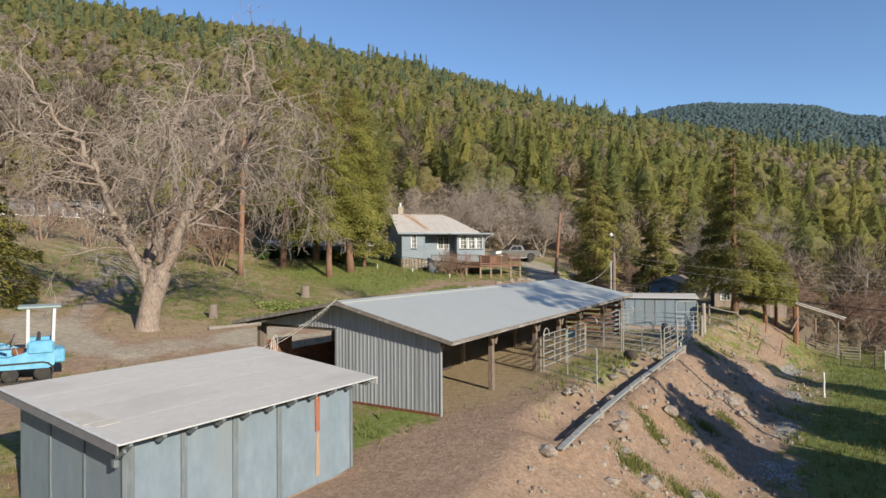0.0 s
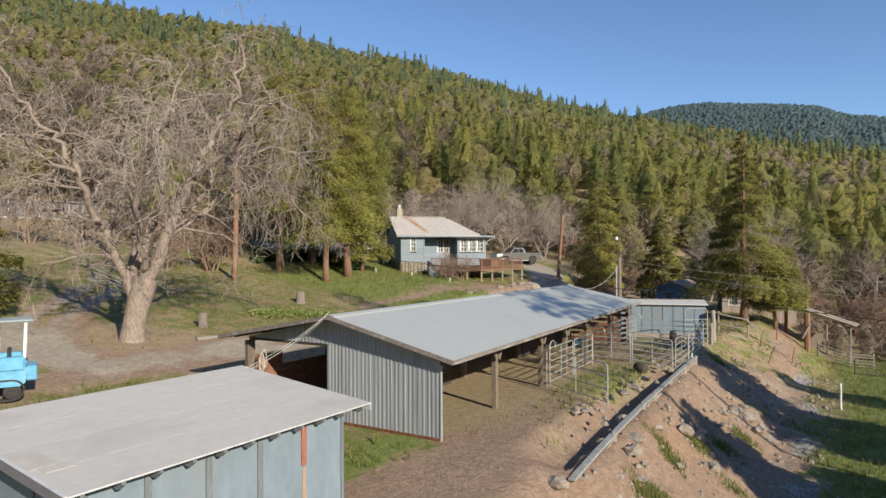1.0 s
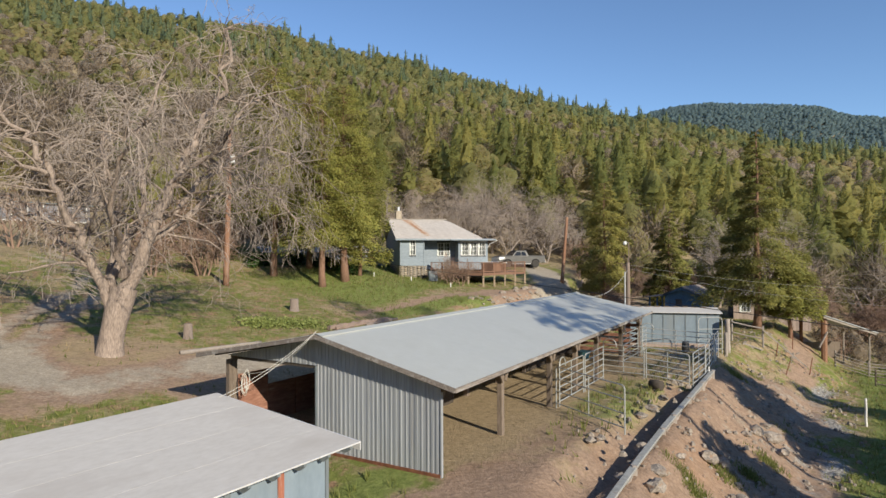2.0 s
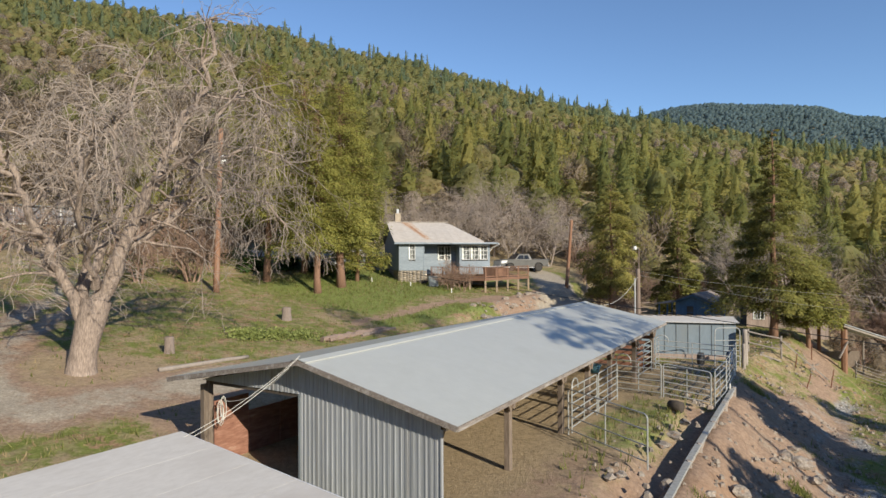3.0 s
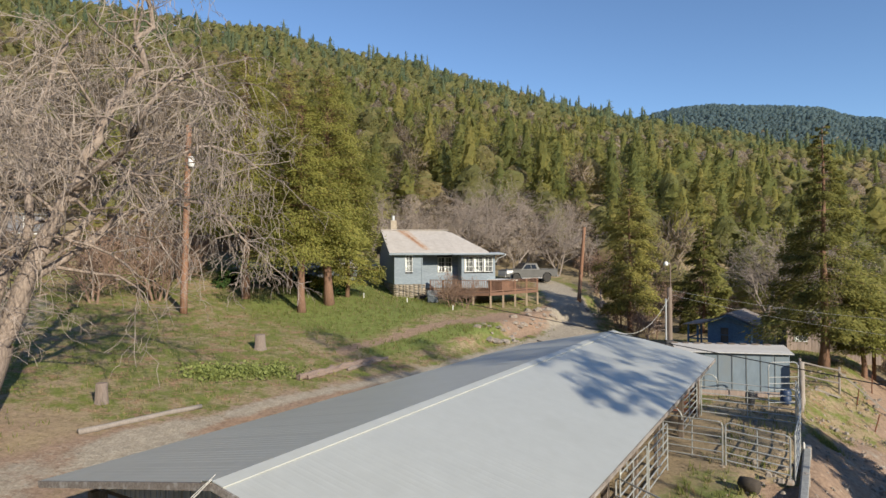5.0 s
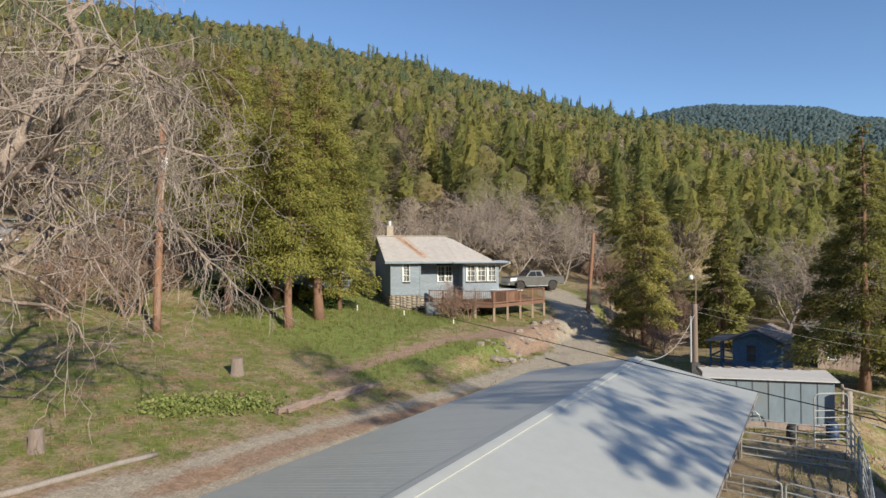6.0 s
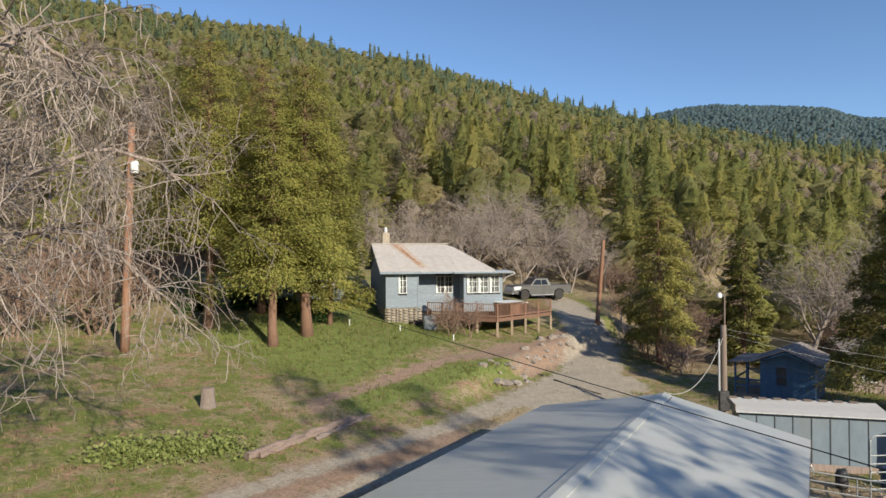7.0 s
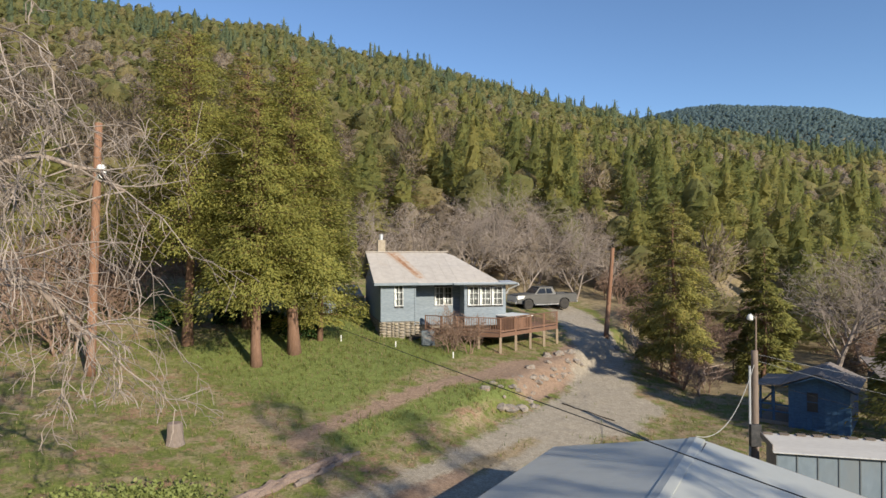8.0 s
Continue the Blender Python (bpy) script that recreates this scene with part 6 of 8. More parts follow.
rail_fence([(18.4, 43.4), (20.15, 42.95)], 1.3, 2, MAT_OLD_WOOD, "silvered two-rail wooden fence by the storage shed", "rail fence")
solo("leaning_rail", Mesher().beam((20.05, 42.85, 0.55), (22.6, 42.4, ground_z(22.6, 42.4) + 0.05), 0.08, 0.08), MAT_OLD_WOOD, "pale rail sloping down from the fence", "rail")
solo("leaning_rail", Mesher().beam((25.1, 45.3, -1.0), (25.9, 45.7, 0.0), 0.08, 0.08), MAT_OLD_WOOD, "pale prop against the shelter post", "rail")
solo("fallen_rail", Mesher().beam((18.7, 42.6, ground_z(18.7, 42.6) + 0.06), (19.9, 42.5, ground_z(19.9, 42.5) + 0.12), 0.08, 0.08), MAT_OLD_WOOD, "pale rail fallen on the grass", "rail")
rail_fence([(27.0, 42.6), (28.6, 41.6), (30.2, 40.4)], 0.95, 4, MAT_POST, "grey rail fence beside the lawn", "lawn fence", 0.05, 0.024)
rail_fence([(26.6, 46.0), (28.2, 45.0), (29.6, 44.6)], 1.0, 5, MAT_OLD_WOOD, "grey rail fence beyond the shelter", "lawn fence", 0.05, 0.026)
rail_fence([(30.6, 44.4), (33.5, 43.6), (37.0, 43.0)], 0.95, 4, MAT_POST, "weathered rail fence beyond the shelter", "lawn fence", 0.05, 0.024)
for x, y, hgt in ((20.6, 34.0, 1.35), (31.0, 40.2, 1.4), (29.0, 41.2, 1.3)):
    post_thing("fence_post", x, y, hgt, 0.06, MAT_WHITE_POST, "white-topped fence post on the lawn", "post", group="lawn posts")
for s, d, hgt, lean in ((31.0, 5.2, 0.8, 0.2), (31.6, 7.0, 0.9, 0.25), (29.0, 5.8, 0.8, 0.35), (34.0, 6.0, 0.9, 0.1)):
    x, y = at_barn(s, d)
    post_thing("steel_stake", x, y, hgt, 0.03, MAT_RUSTY, "rusty leaning fence stake on the bank", "post", (lean, 0.1), "bank stakes")
for x, y, hgt in ((-2.8, 57.6, 0.35), (0.6, 56.7, 0.35), (-6.0, 57.4, 0.4)):
    post_thing("marker_stake", x, y, hgt, 0.035, MAT_WHITE, "short white marker stake in the grass", "stake", group="marker stakes", square=True)
fence_pts = [(14.6, 69.5), (13.9, 65.5), (14.2, 61.5), (15.4, 58.3), (16.6, 60.5), (19.6, 63.0)]
rail_fence(fence_pts, 1.15, 3, MAT_PINK_WOOD, "low weathered fence above the gravel road", "road fence", 0.05, 0.03)


# ---- poles and wires ----
def pole(name, x, y, top, r, mat, label, lean=(0, 0)):
    z = ground_z(x, y)
    ob = thing(name, pose(x, y, z), label, "utility pole")
    n = 8
    hgt = top - z
    part("shaft", Mesher().tube([(lean[0] * k / n, lean[1] * k / n, -0.3 + (hgt + 0.3) * k / n) for k in range(n + 1)], [r * (1.1 - 0.3 * k / n) for k in range(n + 1)], 10), mat, ob, smooth_faces=True)
    return ob, hgt


p1, h1 = pole("light_pole", 12.28, 45.1, 4.75, 0.15, MAT_GREY_POLE, "grey timber pole with a yard light beside the barn")
part("conduit", Mesher().tube([(-0.22, -0.05, -0.2), (-0.22, -0.05, h1 - 0.6)], 0.045, 7), MAT_PALE_METAL, p1)
part("mast", Mesher().tube([(0.05, 0.0, h1 - 0.6), (0.06, 0.0, h1 + 1.35)], 0.035, 7), MAT_GREY_POLE, p1)
lamp = part("yard_light", Mesher().lathe([(0.05, 0.22), (0.10, 0.16), (0.12, 0.04), (0.10, 0.0), (0.03, -0.02)], 12, pose(-0.22, -0.1, h1 + 1.2)), MAT_WHITE, p1, "white dome yard light", True)
part("arm", Mesher().tube([(0.05, 0, h1 + 1.25), (-0.2, -0.1, h1 + 1.45)], 0.02, 6), MAT_PIPE, p1)
part("meter_box", Mesher().box(-0.3, 0.12, -0.3, -0.12, 1.4, 2.25, None, 0.02), MAT_DARK_STEEL, p1)
p2, h2 = pole("utility_pole", 12.0, 67.0, 9.0, 0.17, MAT_POLE, "red-brown timber pole beside the gravel road", (0.55, 0.0))
p3, h3 = pole("utility_pole", -15.6, 48.2, 14.4, 0.20, MAT_POLE, "red-brown timber utility pole with a white transformer box", (0.35, 0.0))
part("transformer", Mesher().lathe([(0.16, -0.3), (0.19, -0.27), (0.19, 0.24), (0.12, 0.32)], 12, pose(0.56, -0.15, h3 - 2.2)), MAT_WHITE, p3, "white transformer can", True)
part("bracket", Mesher().beam((0.3, -0.05, h3 - 1.95), (0.58, -0.15, h3 - 1.95), 0.05, 0.06), MAT_DARK_STEEL, p3)


def wire(a, b, sag, r, mat, label, name="wire"):
    a, b = Vector(a), Vector(b)
    n = 24
    m = Mesher().tube([a.lerp(b, k / n) - Vector((0, 0, 4 * sag * (k / n) * (1 - k / n))) for k in range(n + 1)], r, 5)
    solo(name, m, mat, label, "cable")


wire((-11.3, 61.3, 5.42), (19.6, 16.4, 2.35), 0.12, 0.016, MAT_CABLE, "black cable strung from the house over the barn to a fir")
wire((12.21, 45.0, 4.2), barn_point(21.0, 4.2, 3.25), 0.85, 0.012, MAT_PALE_CABLE, "pale cable looping from the light pole to the barn ridge")
wire((12.36, 45.1, 4.6), (28.0, 36.0, 3.4), 0.5, 0.006, MAT_PALE_CABLE, "pale overhead wire leaving the light pole")
wire((12.36, 45.1, 4.35), (27.0, 35.0, 2.4), 0.5, 0.006, MAT_PALE_CABLE, "pale lower wire leaving the light pole")
wire((12.26, 45.1, 3.6), (26.5, 36.0, 1.6), 0.4, 0.006, MAT_CABLE, "thin dark wire leaving the light pole")
wire((13.1, 68.0, 7.2), (12.31, 45.1, 4.6), 1.0, 0.007, MAT_CABLE, "thin wire between the two poles")
wire((-15.25, 48.2, 14.2), (13.0, 68.0, 8.6), 1.6, 0.008, MAT_CABLE, "thin high wire between the timber poles")


# ---- loose things ----
def stump(x, y, r, hgt, label):
    ob = thing("stump", pose(x, y, ground_z(x, y)), label, "stump", "cut stumps on the lawn")
    prof = [(r * 1.3, -0.1), (r * 1.1, 0.1), (r * 1.0, hgt * 0.5), (r * 0.96, hgt * 0.96), (r * 0.88, hgt)]
    me = Mesher().lathe(prof, 14)
    me.v = [(vx * (1 + 0.07 * math.sin(5 * math.atan2(vy, vx)) + 0.04 * math.sin(9 * math.atan2(vy, vx))), vy * (1 + 0.07 * math.sin(5 * math.atan2(vy, vx))), vz) for vx, vy, vz in me.v]
    part("bark", me, MAT_STUMP, ob)
    part("cut_face", Mesher().lathe([(r * 0.84, hgt + 0.004), (r * 0.80, hgt + 0.012)], 14), MAT_LOG, ob, "pale sawn face")


stump(-9.35, 42.5, 0.27, 0.72, "weathered upright tree stump on the grass")
stump(-12.0, 32.7, 0.2, 0.7, "leaning grey-brown stump on the grass")


def fallen_log(a, b, r0, r1, mat, label, name="log", rough=0.0):
    n = 8 if not rough else 22
    lump = random.Random(int(1000 * r0 + 100 * a[0]))
    pts, rad = [], []
    for k in range(n + 1):
        x, y = a[0] + (b[0] - a[0]) * k / n, a[1] + (b[1] - a[1]) * k / n
        r = r0 + (r1 - r0) * k / n
        pts.append((x + 0.04 * math.sin(k * 1.9), y + 0.04 * math.cos(k * 1.3), ground_z(x, y) + r * 0.75))
        rad.append(r * (1 + 0.06 * math.sin(k * 2.3) + rough * lump.uniform(-1, 1)))
    o = Vector(pts[0])
    m = Mesher().tube([Vector(p) - o for p in pts], rad, 9)
    if rough:
        m.v = [(x + lump.gauss(0, 0.12 * r0), y + lump.gauss(0, 0.12 * r0), z + lump.gauss(0, 0.12 * r0)) for x, y, z in m.v]
    solo(name, m, mat, label, "log", Matrix.Translation(o), smooth_faces=not rough)


fallen_log((-6.4, 38.0), (-3.6, 43.0), 0.15, 0.11, MAT_LOG, "reddish rotting log along the road edge", "log", 0.22)
fallen_log((-6.05, 38.3), (-3.3, 43.3), 0.11, 0.08, MAT_LOG, "second rotting log beside the road edge", "log", 0.25)
fallen_log((-4.6, 40.3), (-3.0, 43.6), 0.10, 0.07, MAT_STUMP, "broken grey log end beside the road edge", "log", 0.3)
fallen_log((-11.2, 29.9), (-8.8, 33.4), 0.10, 0.08, MAT_OLD_WOOD, "long pale beam lying on the grass", "beam")
fallen_log((6.2, 53.0), (8.4, 51.2), 0.03, 0.03, MAT_DARK_WOOD, "dark thin branch lying on the road", "branch")
x, y = at_barn(12.6, 2.0)
logs = Mesher().lathe([(0.02, -0.27), (0.15, -0.27), (0.19, -0.25), (0.22, 0.0), (0.20, 0.24), (0.15, 0.26), (0.02, 0.26)], 11, pose(0, 0, 0.16, 90, 0, 40))
solo("log_section", logs, MAT_DARK_WOOD, "dark cut log section lying in the pen", "log", pose(x, y, ground_z(x, y)), smooth_faces=True)


# ---- rocks ----
def rock_mesh(seed, mat):
    r = random.Random(seed)
    bm = bmesh.new()
    bmesh.ops.create_icosphere(bm, subdivisions=2, radius=1.0)
    off = Vector((r.uniform(0, 50), r.uniform(0, 50), r.uniform(0, 50)))
    sx, sy, sz = r.uniform(0.8, 1.2), r.uniform(0.7, 1.0), r.uniform(0.45, 0.7)
    for v in bm.verts:
        k = 1 + 0.6 * noise.noise(v.co * 1.2 + off) + 0.42 * noise.noise(v.co * 2.9 + off)
        v.co = Vector((v.co.x * sx * k, v.co.y * sy * k, max(v.co.z * sz * k, -0.4)))
    me = bpy.data.meshes.new("rock")
    bm.to_mesh(me)
    bm.free()
    me.materials.append(mat)
    return me


ROCKS = [rock_mesh(i, MAT_ROCK) for i in range(6)]


def rock(x, y, size, label, group, sink=0.15):
    ob = new("rock", rnd.choice(ROCKS))
    ob.matrix_world = pose(x, y, ground_z(x, y) + size * (0.3 - sink), 0, 0, rnd.uniform(0, 360)) @ Matrix.Diagonal((size, size, size * rnd.uniform(0.8, 1.1), 1))
    tagged(ob, label, "rock", group)


for s, d, sz in ((-0.6, 3.2, 0.28), (0.4, 4.6, 0.26), (1.6, 4.1, 0.16), (2.0, 5.2, 0.3), (2.6, 4.4, 0.22), (3.6, 3.95, 0.26), (4.4, 3.8, 0.3), (5.4, 4.9, 0.18), (6.5, 4.0, 0.24), (8.4, 4.5, 0.34),
                 (8.9, 4.9, 0.28), (4.6, 1.9, 0.2), (4.9, 2.1, 0.17), (5.1, 1.75, 0.12), (8.0, 2.5, 0.22), (9.2, 2.6, 0.28), (11.0, 2.6, 0.24), (14.8, 5.4, 0.32), (15.3, 5.9, 0.4), (14.4, 6.3, 0.3), (16.4, 5.6, 0.26), (13.4, 5.1, 0.25), (1.2, 6.0, 0.24), (3.4, 6.2, 0.3), (12.2, 4.6, 0.16), (17.6, 4.9, 0.2), (20.0, 4.4, 0.16), (7.2, 5.6, 0.25), (0.0, 5.6, 0.2), (-1.0, 5.0, 0.24), (3.0, 3.2, 0.18), (5.6, 3.15, 0.22)):
    rock(*at_barn(s, d), sz, "pale rock on the dirt bank below the guardrail", "bank rocks")
for x, y, sz in ((3.3, 50.9, 0.5), (3.9, 51.3, 0.45), (2.8, 50.5, 0.4), (4.6, 52.0, 0.32), (6.5, 59.9, 0.36), (7.4, 60.8, 0.4), (8.3, 61.7, 0.42), (8.5, 60.6, 0.36), (5.2, 54.9, 0.3), (12.6, 66.3, 0.35), (12.9, 65.2, 0.3), (12.2, 67.4, 0.3)):
    rock(x, y, sz, "pale boulder in the cut bank above the road", "road-cut boulders", 0.3)
cut = random.Random(19)
for _ in range(34):
    k = cut.random()
    rock(2.4 + 6.2 * k + cut.gauss(0, 0.35), 50.6 + 10.0 * k + cut.gauss(0, 0.5), cut.uniform(0.10, 0.30), "brown rock bedded in the cut bank above the road", "road-cut boulders", 0.25)
sc = random.Random(3)
small_v, small_f = [], []
for _ in range(1500):
    s, d = sc.uniform(-5, 34), sc.gauss(5.0, 1.9) if sc.random() < 0.7 else sc.uniform(7.0, 9.2)
    if d < 0.8 or (s < 4 and d < 3.2 and sc.random() < 0.85):
        continue
    x, y = at_barn(s, d)
    z, r = ground_z(x, y), abs(sc.gauss(0.04, 0.035)) + 0.02
    n = len(small_v)
    a0 = sc.uniform(0, 6.28)
    for k in range(5):
        a = a0 + k * 1.257
        small_v.append((x + r * sc.uniform(0.8, 1.3) * math.cos(a), y + r * sc.uniform(0.7, 1.1) * math.sin(a), z - 0.02))
    for k in range(5):
        a = a0 + k * 1.257
        small_v.append((x + 0.62 * r * math.cos(a), y + 0.62 * r * math.sin(a), z + r * sc.uniform(0.5, 0.95)))
    small_f += [(n + k, n + (k + 1) % 5, n + 5 + (k + 1) % 5, n + 5 + k) for k in range(5)] + [tuple(n + 5 + k for k in range(5))]
st = Mesher()
st.v, st.f = small_v, small_f
solo("loose_stones", st, MAT_ROCK, "scattered small pale stones on the dirt bank", "stones", kind="stuff")


# ---- building up the hill ----
def build_far_shed():
    ob = thing("far_building", pose(-41.6, 58.6, 8.4, 0, 0, 60), "long low grey building with white posts up the drive", "building")
    part("wall", Mesher().box(0, 10.5, 0, 3.5, -2.5, 1.95), MAT_FASCIA_GREY, ob)
    for i in range(8):
        part("wall_post", Mesher().box(0.3 + i * 1.4, 0.38 + i * 1.4, -0.06, -0.003, -1.5, 1.95), MAT_WHITE_POST, ob)
    part("base_rail", Mesher().box(0.0, 10.5, -0.10, -0.064, 0.2, 0.32), MAT_WHITE_POST, ob)
    part("roof", Mesher().prism([(-0.3, -0.3, 1.96), (-0.3, 3.8, 2.25), (-0.3, 3.8, 2.33), (-0.3, -0.3, 2.04)], (0, 0, 0), (11.1, 0, 0)), MAT_BATTEN, ob)


build_far_shed()


# ---- plants ----
def kites(p, along, length, width, roll_seed, face=None):
    """Leaf sprays: one slim four-cornered blade at each point p, pointing along."""
    g = np.random.default_rng(roll_seed)
    a = along / np.linalg.norm(along, axis=1, keepdims=True)
    ref = g.normal(size=a.shape) if face is None else face + 0.5 * g.normal(size=a.shape)
    side = np.cross(a, ref)
    side /= np.linalg.norm(side, axis=1, keepdims=True) + 1e-9
    lift = np.cross(side, a) * (length * 0.12)[:, None]
    mid = p + a * (length * 0.45)[:, None] + lift
    v = np.stack([p, mid + side * width[:, None], p + a * length[:, None], mid - side * width[:, None]], 1).reshape(-1, 3)
    return v, np.arange(len(v)).reshape(-1, 4)


def conifer_arrays(h, r, seed, sprays, clear=0.08, droop=0.25, size=0.42, power=0.8, full=0.0, limbs=None, slim=(0.16, 0.3), lobed=0.3):
    """Limb lines and leaf sprays of a conifer standing at the origin, the sprays bunched in a lobe on each limb."""
    g = np.random.default_rng(seed)
    nb = limbs or int(60 + h * 16)
    t = clear + (0.99 - clear) * ((np.arange(nb) + g.random(nb)) / nb) ** 0.95
    az = np.arange(nb) * 2.4 + g.normal(size=nb) * 0.5
    prof = np.minimum((1 - t) ** power, 0.55 + 1.9 * np.maximum(t - clear, 0) + full)
    lump = 1 + 0.20 * np.sin(az * 2 + seed + t * 9) + 0.13 * np.sin(az * 5 + t * 23 + seed * 2)
    ln = r * prof * lump * g.uniform(0.62, 1.15, nb) + 0.02 * h
    root = np.stack([np.zeros(nb), np.zeros(nb), t * h], 1)
    out = np.stack([np.cos(az), np.sin(az), np.zeros(nb)], 1)
    rise = 0.35 * t - droop + g.normal(size=nb) * 0.08
    share = (ln + 0.15 * r) ** 1.2
    which = g.choice(nb, sprays, p=share / share.sum())
    lw = ln[which]
    k = 1 - 0.75 * g.random(sprays) ** 1.45
    spread = g.normal(size=sprays) * 0.20 * lw * (1.15 - k * 0.55)
    sidev = np.stack([-np.sin(az[which]), np.cos(az[which]), np.zeros(sprays)], 1)
    p = root[which] + out[which] * (lw * k)[:, None] + sidev * spread[:, None]
    p[:, 2] += lw * (rise[which] * k - 0.16 * k * k) - 0.3 * np.abs(spread) + g.normal(size=sprays) * 0.07 * lw
    core = root[which] + out[which] * (lw * 0.62)[:, None]
    core[:, 2] += lw * (rise[which] * 0.62 - 0.14)
    along = out[which] + sidev * (spread / (lw * 0.2))[:, None] * 0.5 + g.normal(size=(sprays, 3)) * 0.4
    along[:, 2] -= 0.45
    length = size * g.uniform(0.55, 1.25, sprays) * (0.45 + 0.55 * (1 - t[which]) ** 0.5)
    face = out[which] * 0.75 + lobed * (p - core) / (0.35 * lw + 0.1)[:, None] + g.normal(size=(sprays, 3)) * 0.3
    face[:, 2] += 0.5
    v, f = kites(p, along, length, length * g.uniform(slim[0], slim[1], sprays), seed + 1, face)
    return root, out, ln, rise, v, f, face


def conifer(x, y, h, r, seed, sprays, leaf, label, name="conifer", clear=0.08, droop=0.25, size=0.42, power=0.8, trunk_r=None, base=None, tone=0.5, full=0.0, group="", limbs=None, slim=(0.16, 0.3)):
    z = ground_z(x, y) if base is None else base
    tree = thing(name, pose(x, y, z, 0, 0, 0), label, "tree", group)
    root, out, ln, rise, v, f, face = conifer_arrays(h, r, seed, sprays, clear, droop, size, power, full, limbs, slim)
    tr = trunk_r or 0.016 * h + 0.06
    m = Mesher()
    n = 10
    m.tube([(0.08 * math.sin(k * 1.1 + seed), 0.08 * math.cos(k * 0.9 + seed), -0.3 + (h * 0.98 + 0.3) * k / n) for k in range(n + 1)], [tr * (1.25 if k == 0 else 1.0) * (1 - 0.95 * k / n) + 0.01 for k in range(n + 1)], 9)
    for i in range(len(ln)):
        a = Vector(root[i])
        pts = [a + Vector(out[i]) * float(ln[i] * k) + Vector((0, 0, float(ln[i] * (rise[i] * k - 0.16 * k * k)))) for k in (0, 0.5, 0.9)]
        m.tube(pts, [0.035, 0.022, 0.008], 3, False)
    part("trunk", m, MAT_BARK_RED, tree, smooth_faces=True)
    g = np.random.default_rng(seed + 5)
    tint = np.repeat(np.clip(tone + 0.16 * g.normal(size=len(f)), 0, 1), 4)
    part("crown", array_mesh("crown", v, f, leaf, tint, 4, face), None, tree)
    return tree


def grow(m, fine, p, way, length, r, level, g, wander, sag, kids, sides):
    """Grows a limb and its side limbs into the Meshers m (thick) and fine (twigs)."""
    n = 6 if level < 2 else 5 if level < 4 else 4
    n = min(n, SEGMENTS[min(level, 4)])
    pts, rad = [p.copy()], [r]
    d = way.normalized()
    for k in range(n):
        d = (d + Vector((g.gauss(0, wander), g.gauss(0, wander), g.gauss(0, wander) + sag)) * (1.0 if k else 0.4)).normalized()
        pts.append(pts[-1] + d * (length / n))
        rad.append(max(r * (1 - 0.62 * (k + 1) / n), 0.008))
    (m if r > 0.03 else fine).tube(pts, rad, sides[min(level, len(sides) - 1)], False)
    if level >= len(kids):
        return
    for j in range(kids[level]):
        k = 1 + (n - 1) * (0.15 + 0.85 * (j + g.random()) / kids[level])
        i = min(int(k), n - 1)
        q = pts[i].lerp(pts[i + 1], k - i)
        base = (pts[i + 1] - pts[i]).normalized()
        ax = base.cross(Vector((g.gauss(0, 1), g.gauss(0, 1), g.gauss(0, 1)))).normalized()
        side = (Matrix.Rotation(g.uniform(0.5, 1.15), 3, ax) @ base)
        side.z += 0.12 if level < 2 else -0.05
        grow(m, fine, q, side, length * g.uniform(0.42, 0.68), max(rad[i] * g.uniform(0.45, 0.66), 0.009), level + 1, g, wander * 1.12, sag + SAG_STEP, kids, sides)


SAG_STEP = -0.10
SEGMENTS = (6, 6, 5, 4, 3)


def smooth_path(pts, n):
    out = []
    for i in range(len(pts) - 1):
        p0, p1, p2, p3 = pts[max(i - 1, 0)], pts[i], pts[i + 1], pts[min(i + 2, len(pts) - 1)]
        for k in range(n):
            t = k / n
            out.append(0.5 * ((2 * p1) + (p2 - p0) * t + (2 * p0 - 5 * p1 + 4 * p2 - p3) * t * t + (3 * p1 - p0 - 3 * p2 + p3) * t ** 3))
    return out + [pts[-1]]


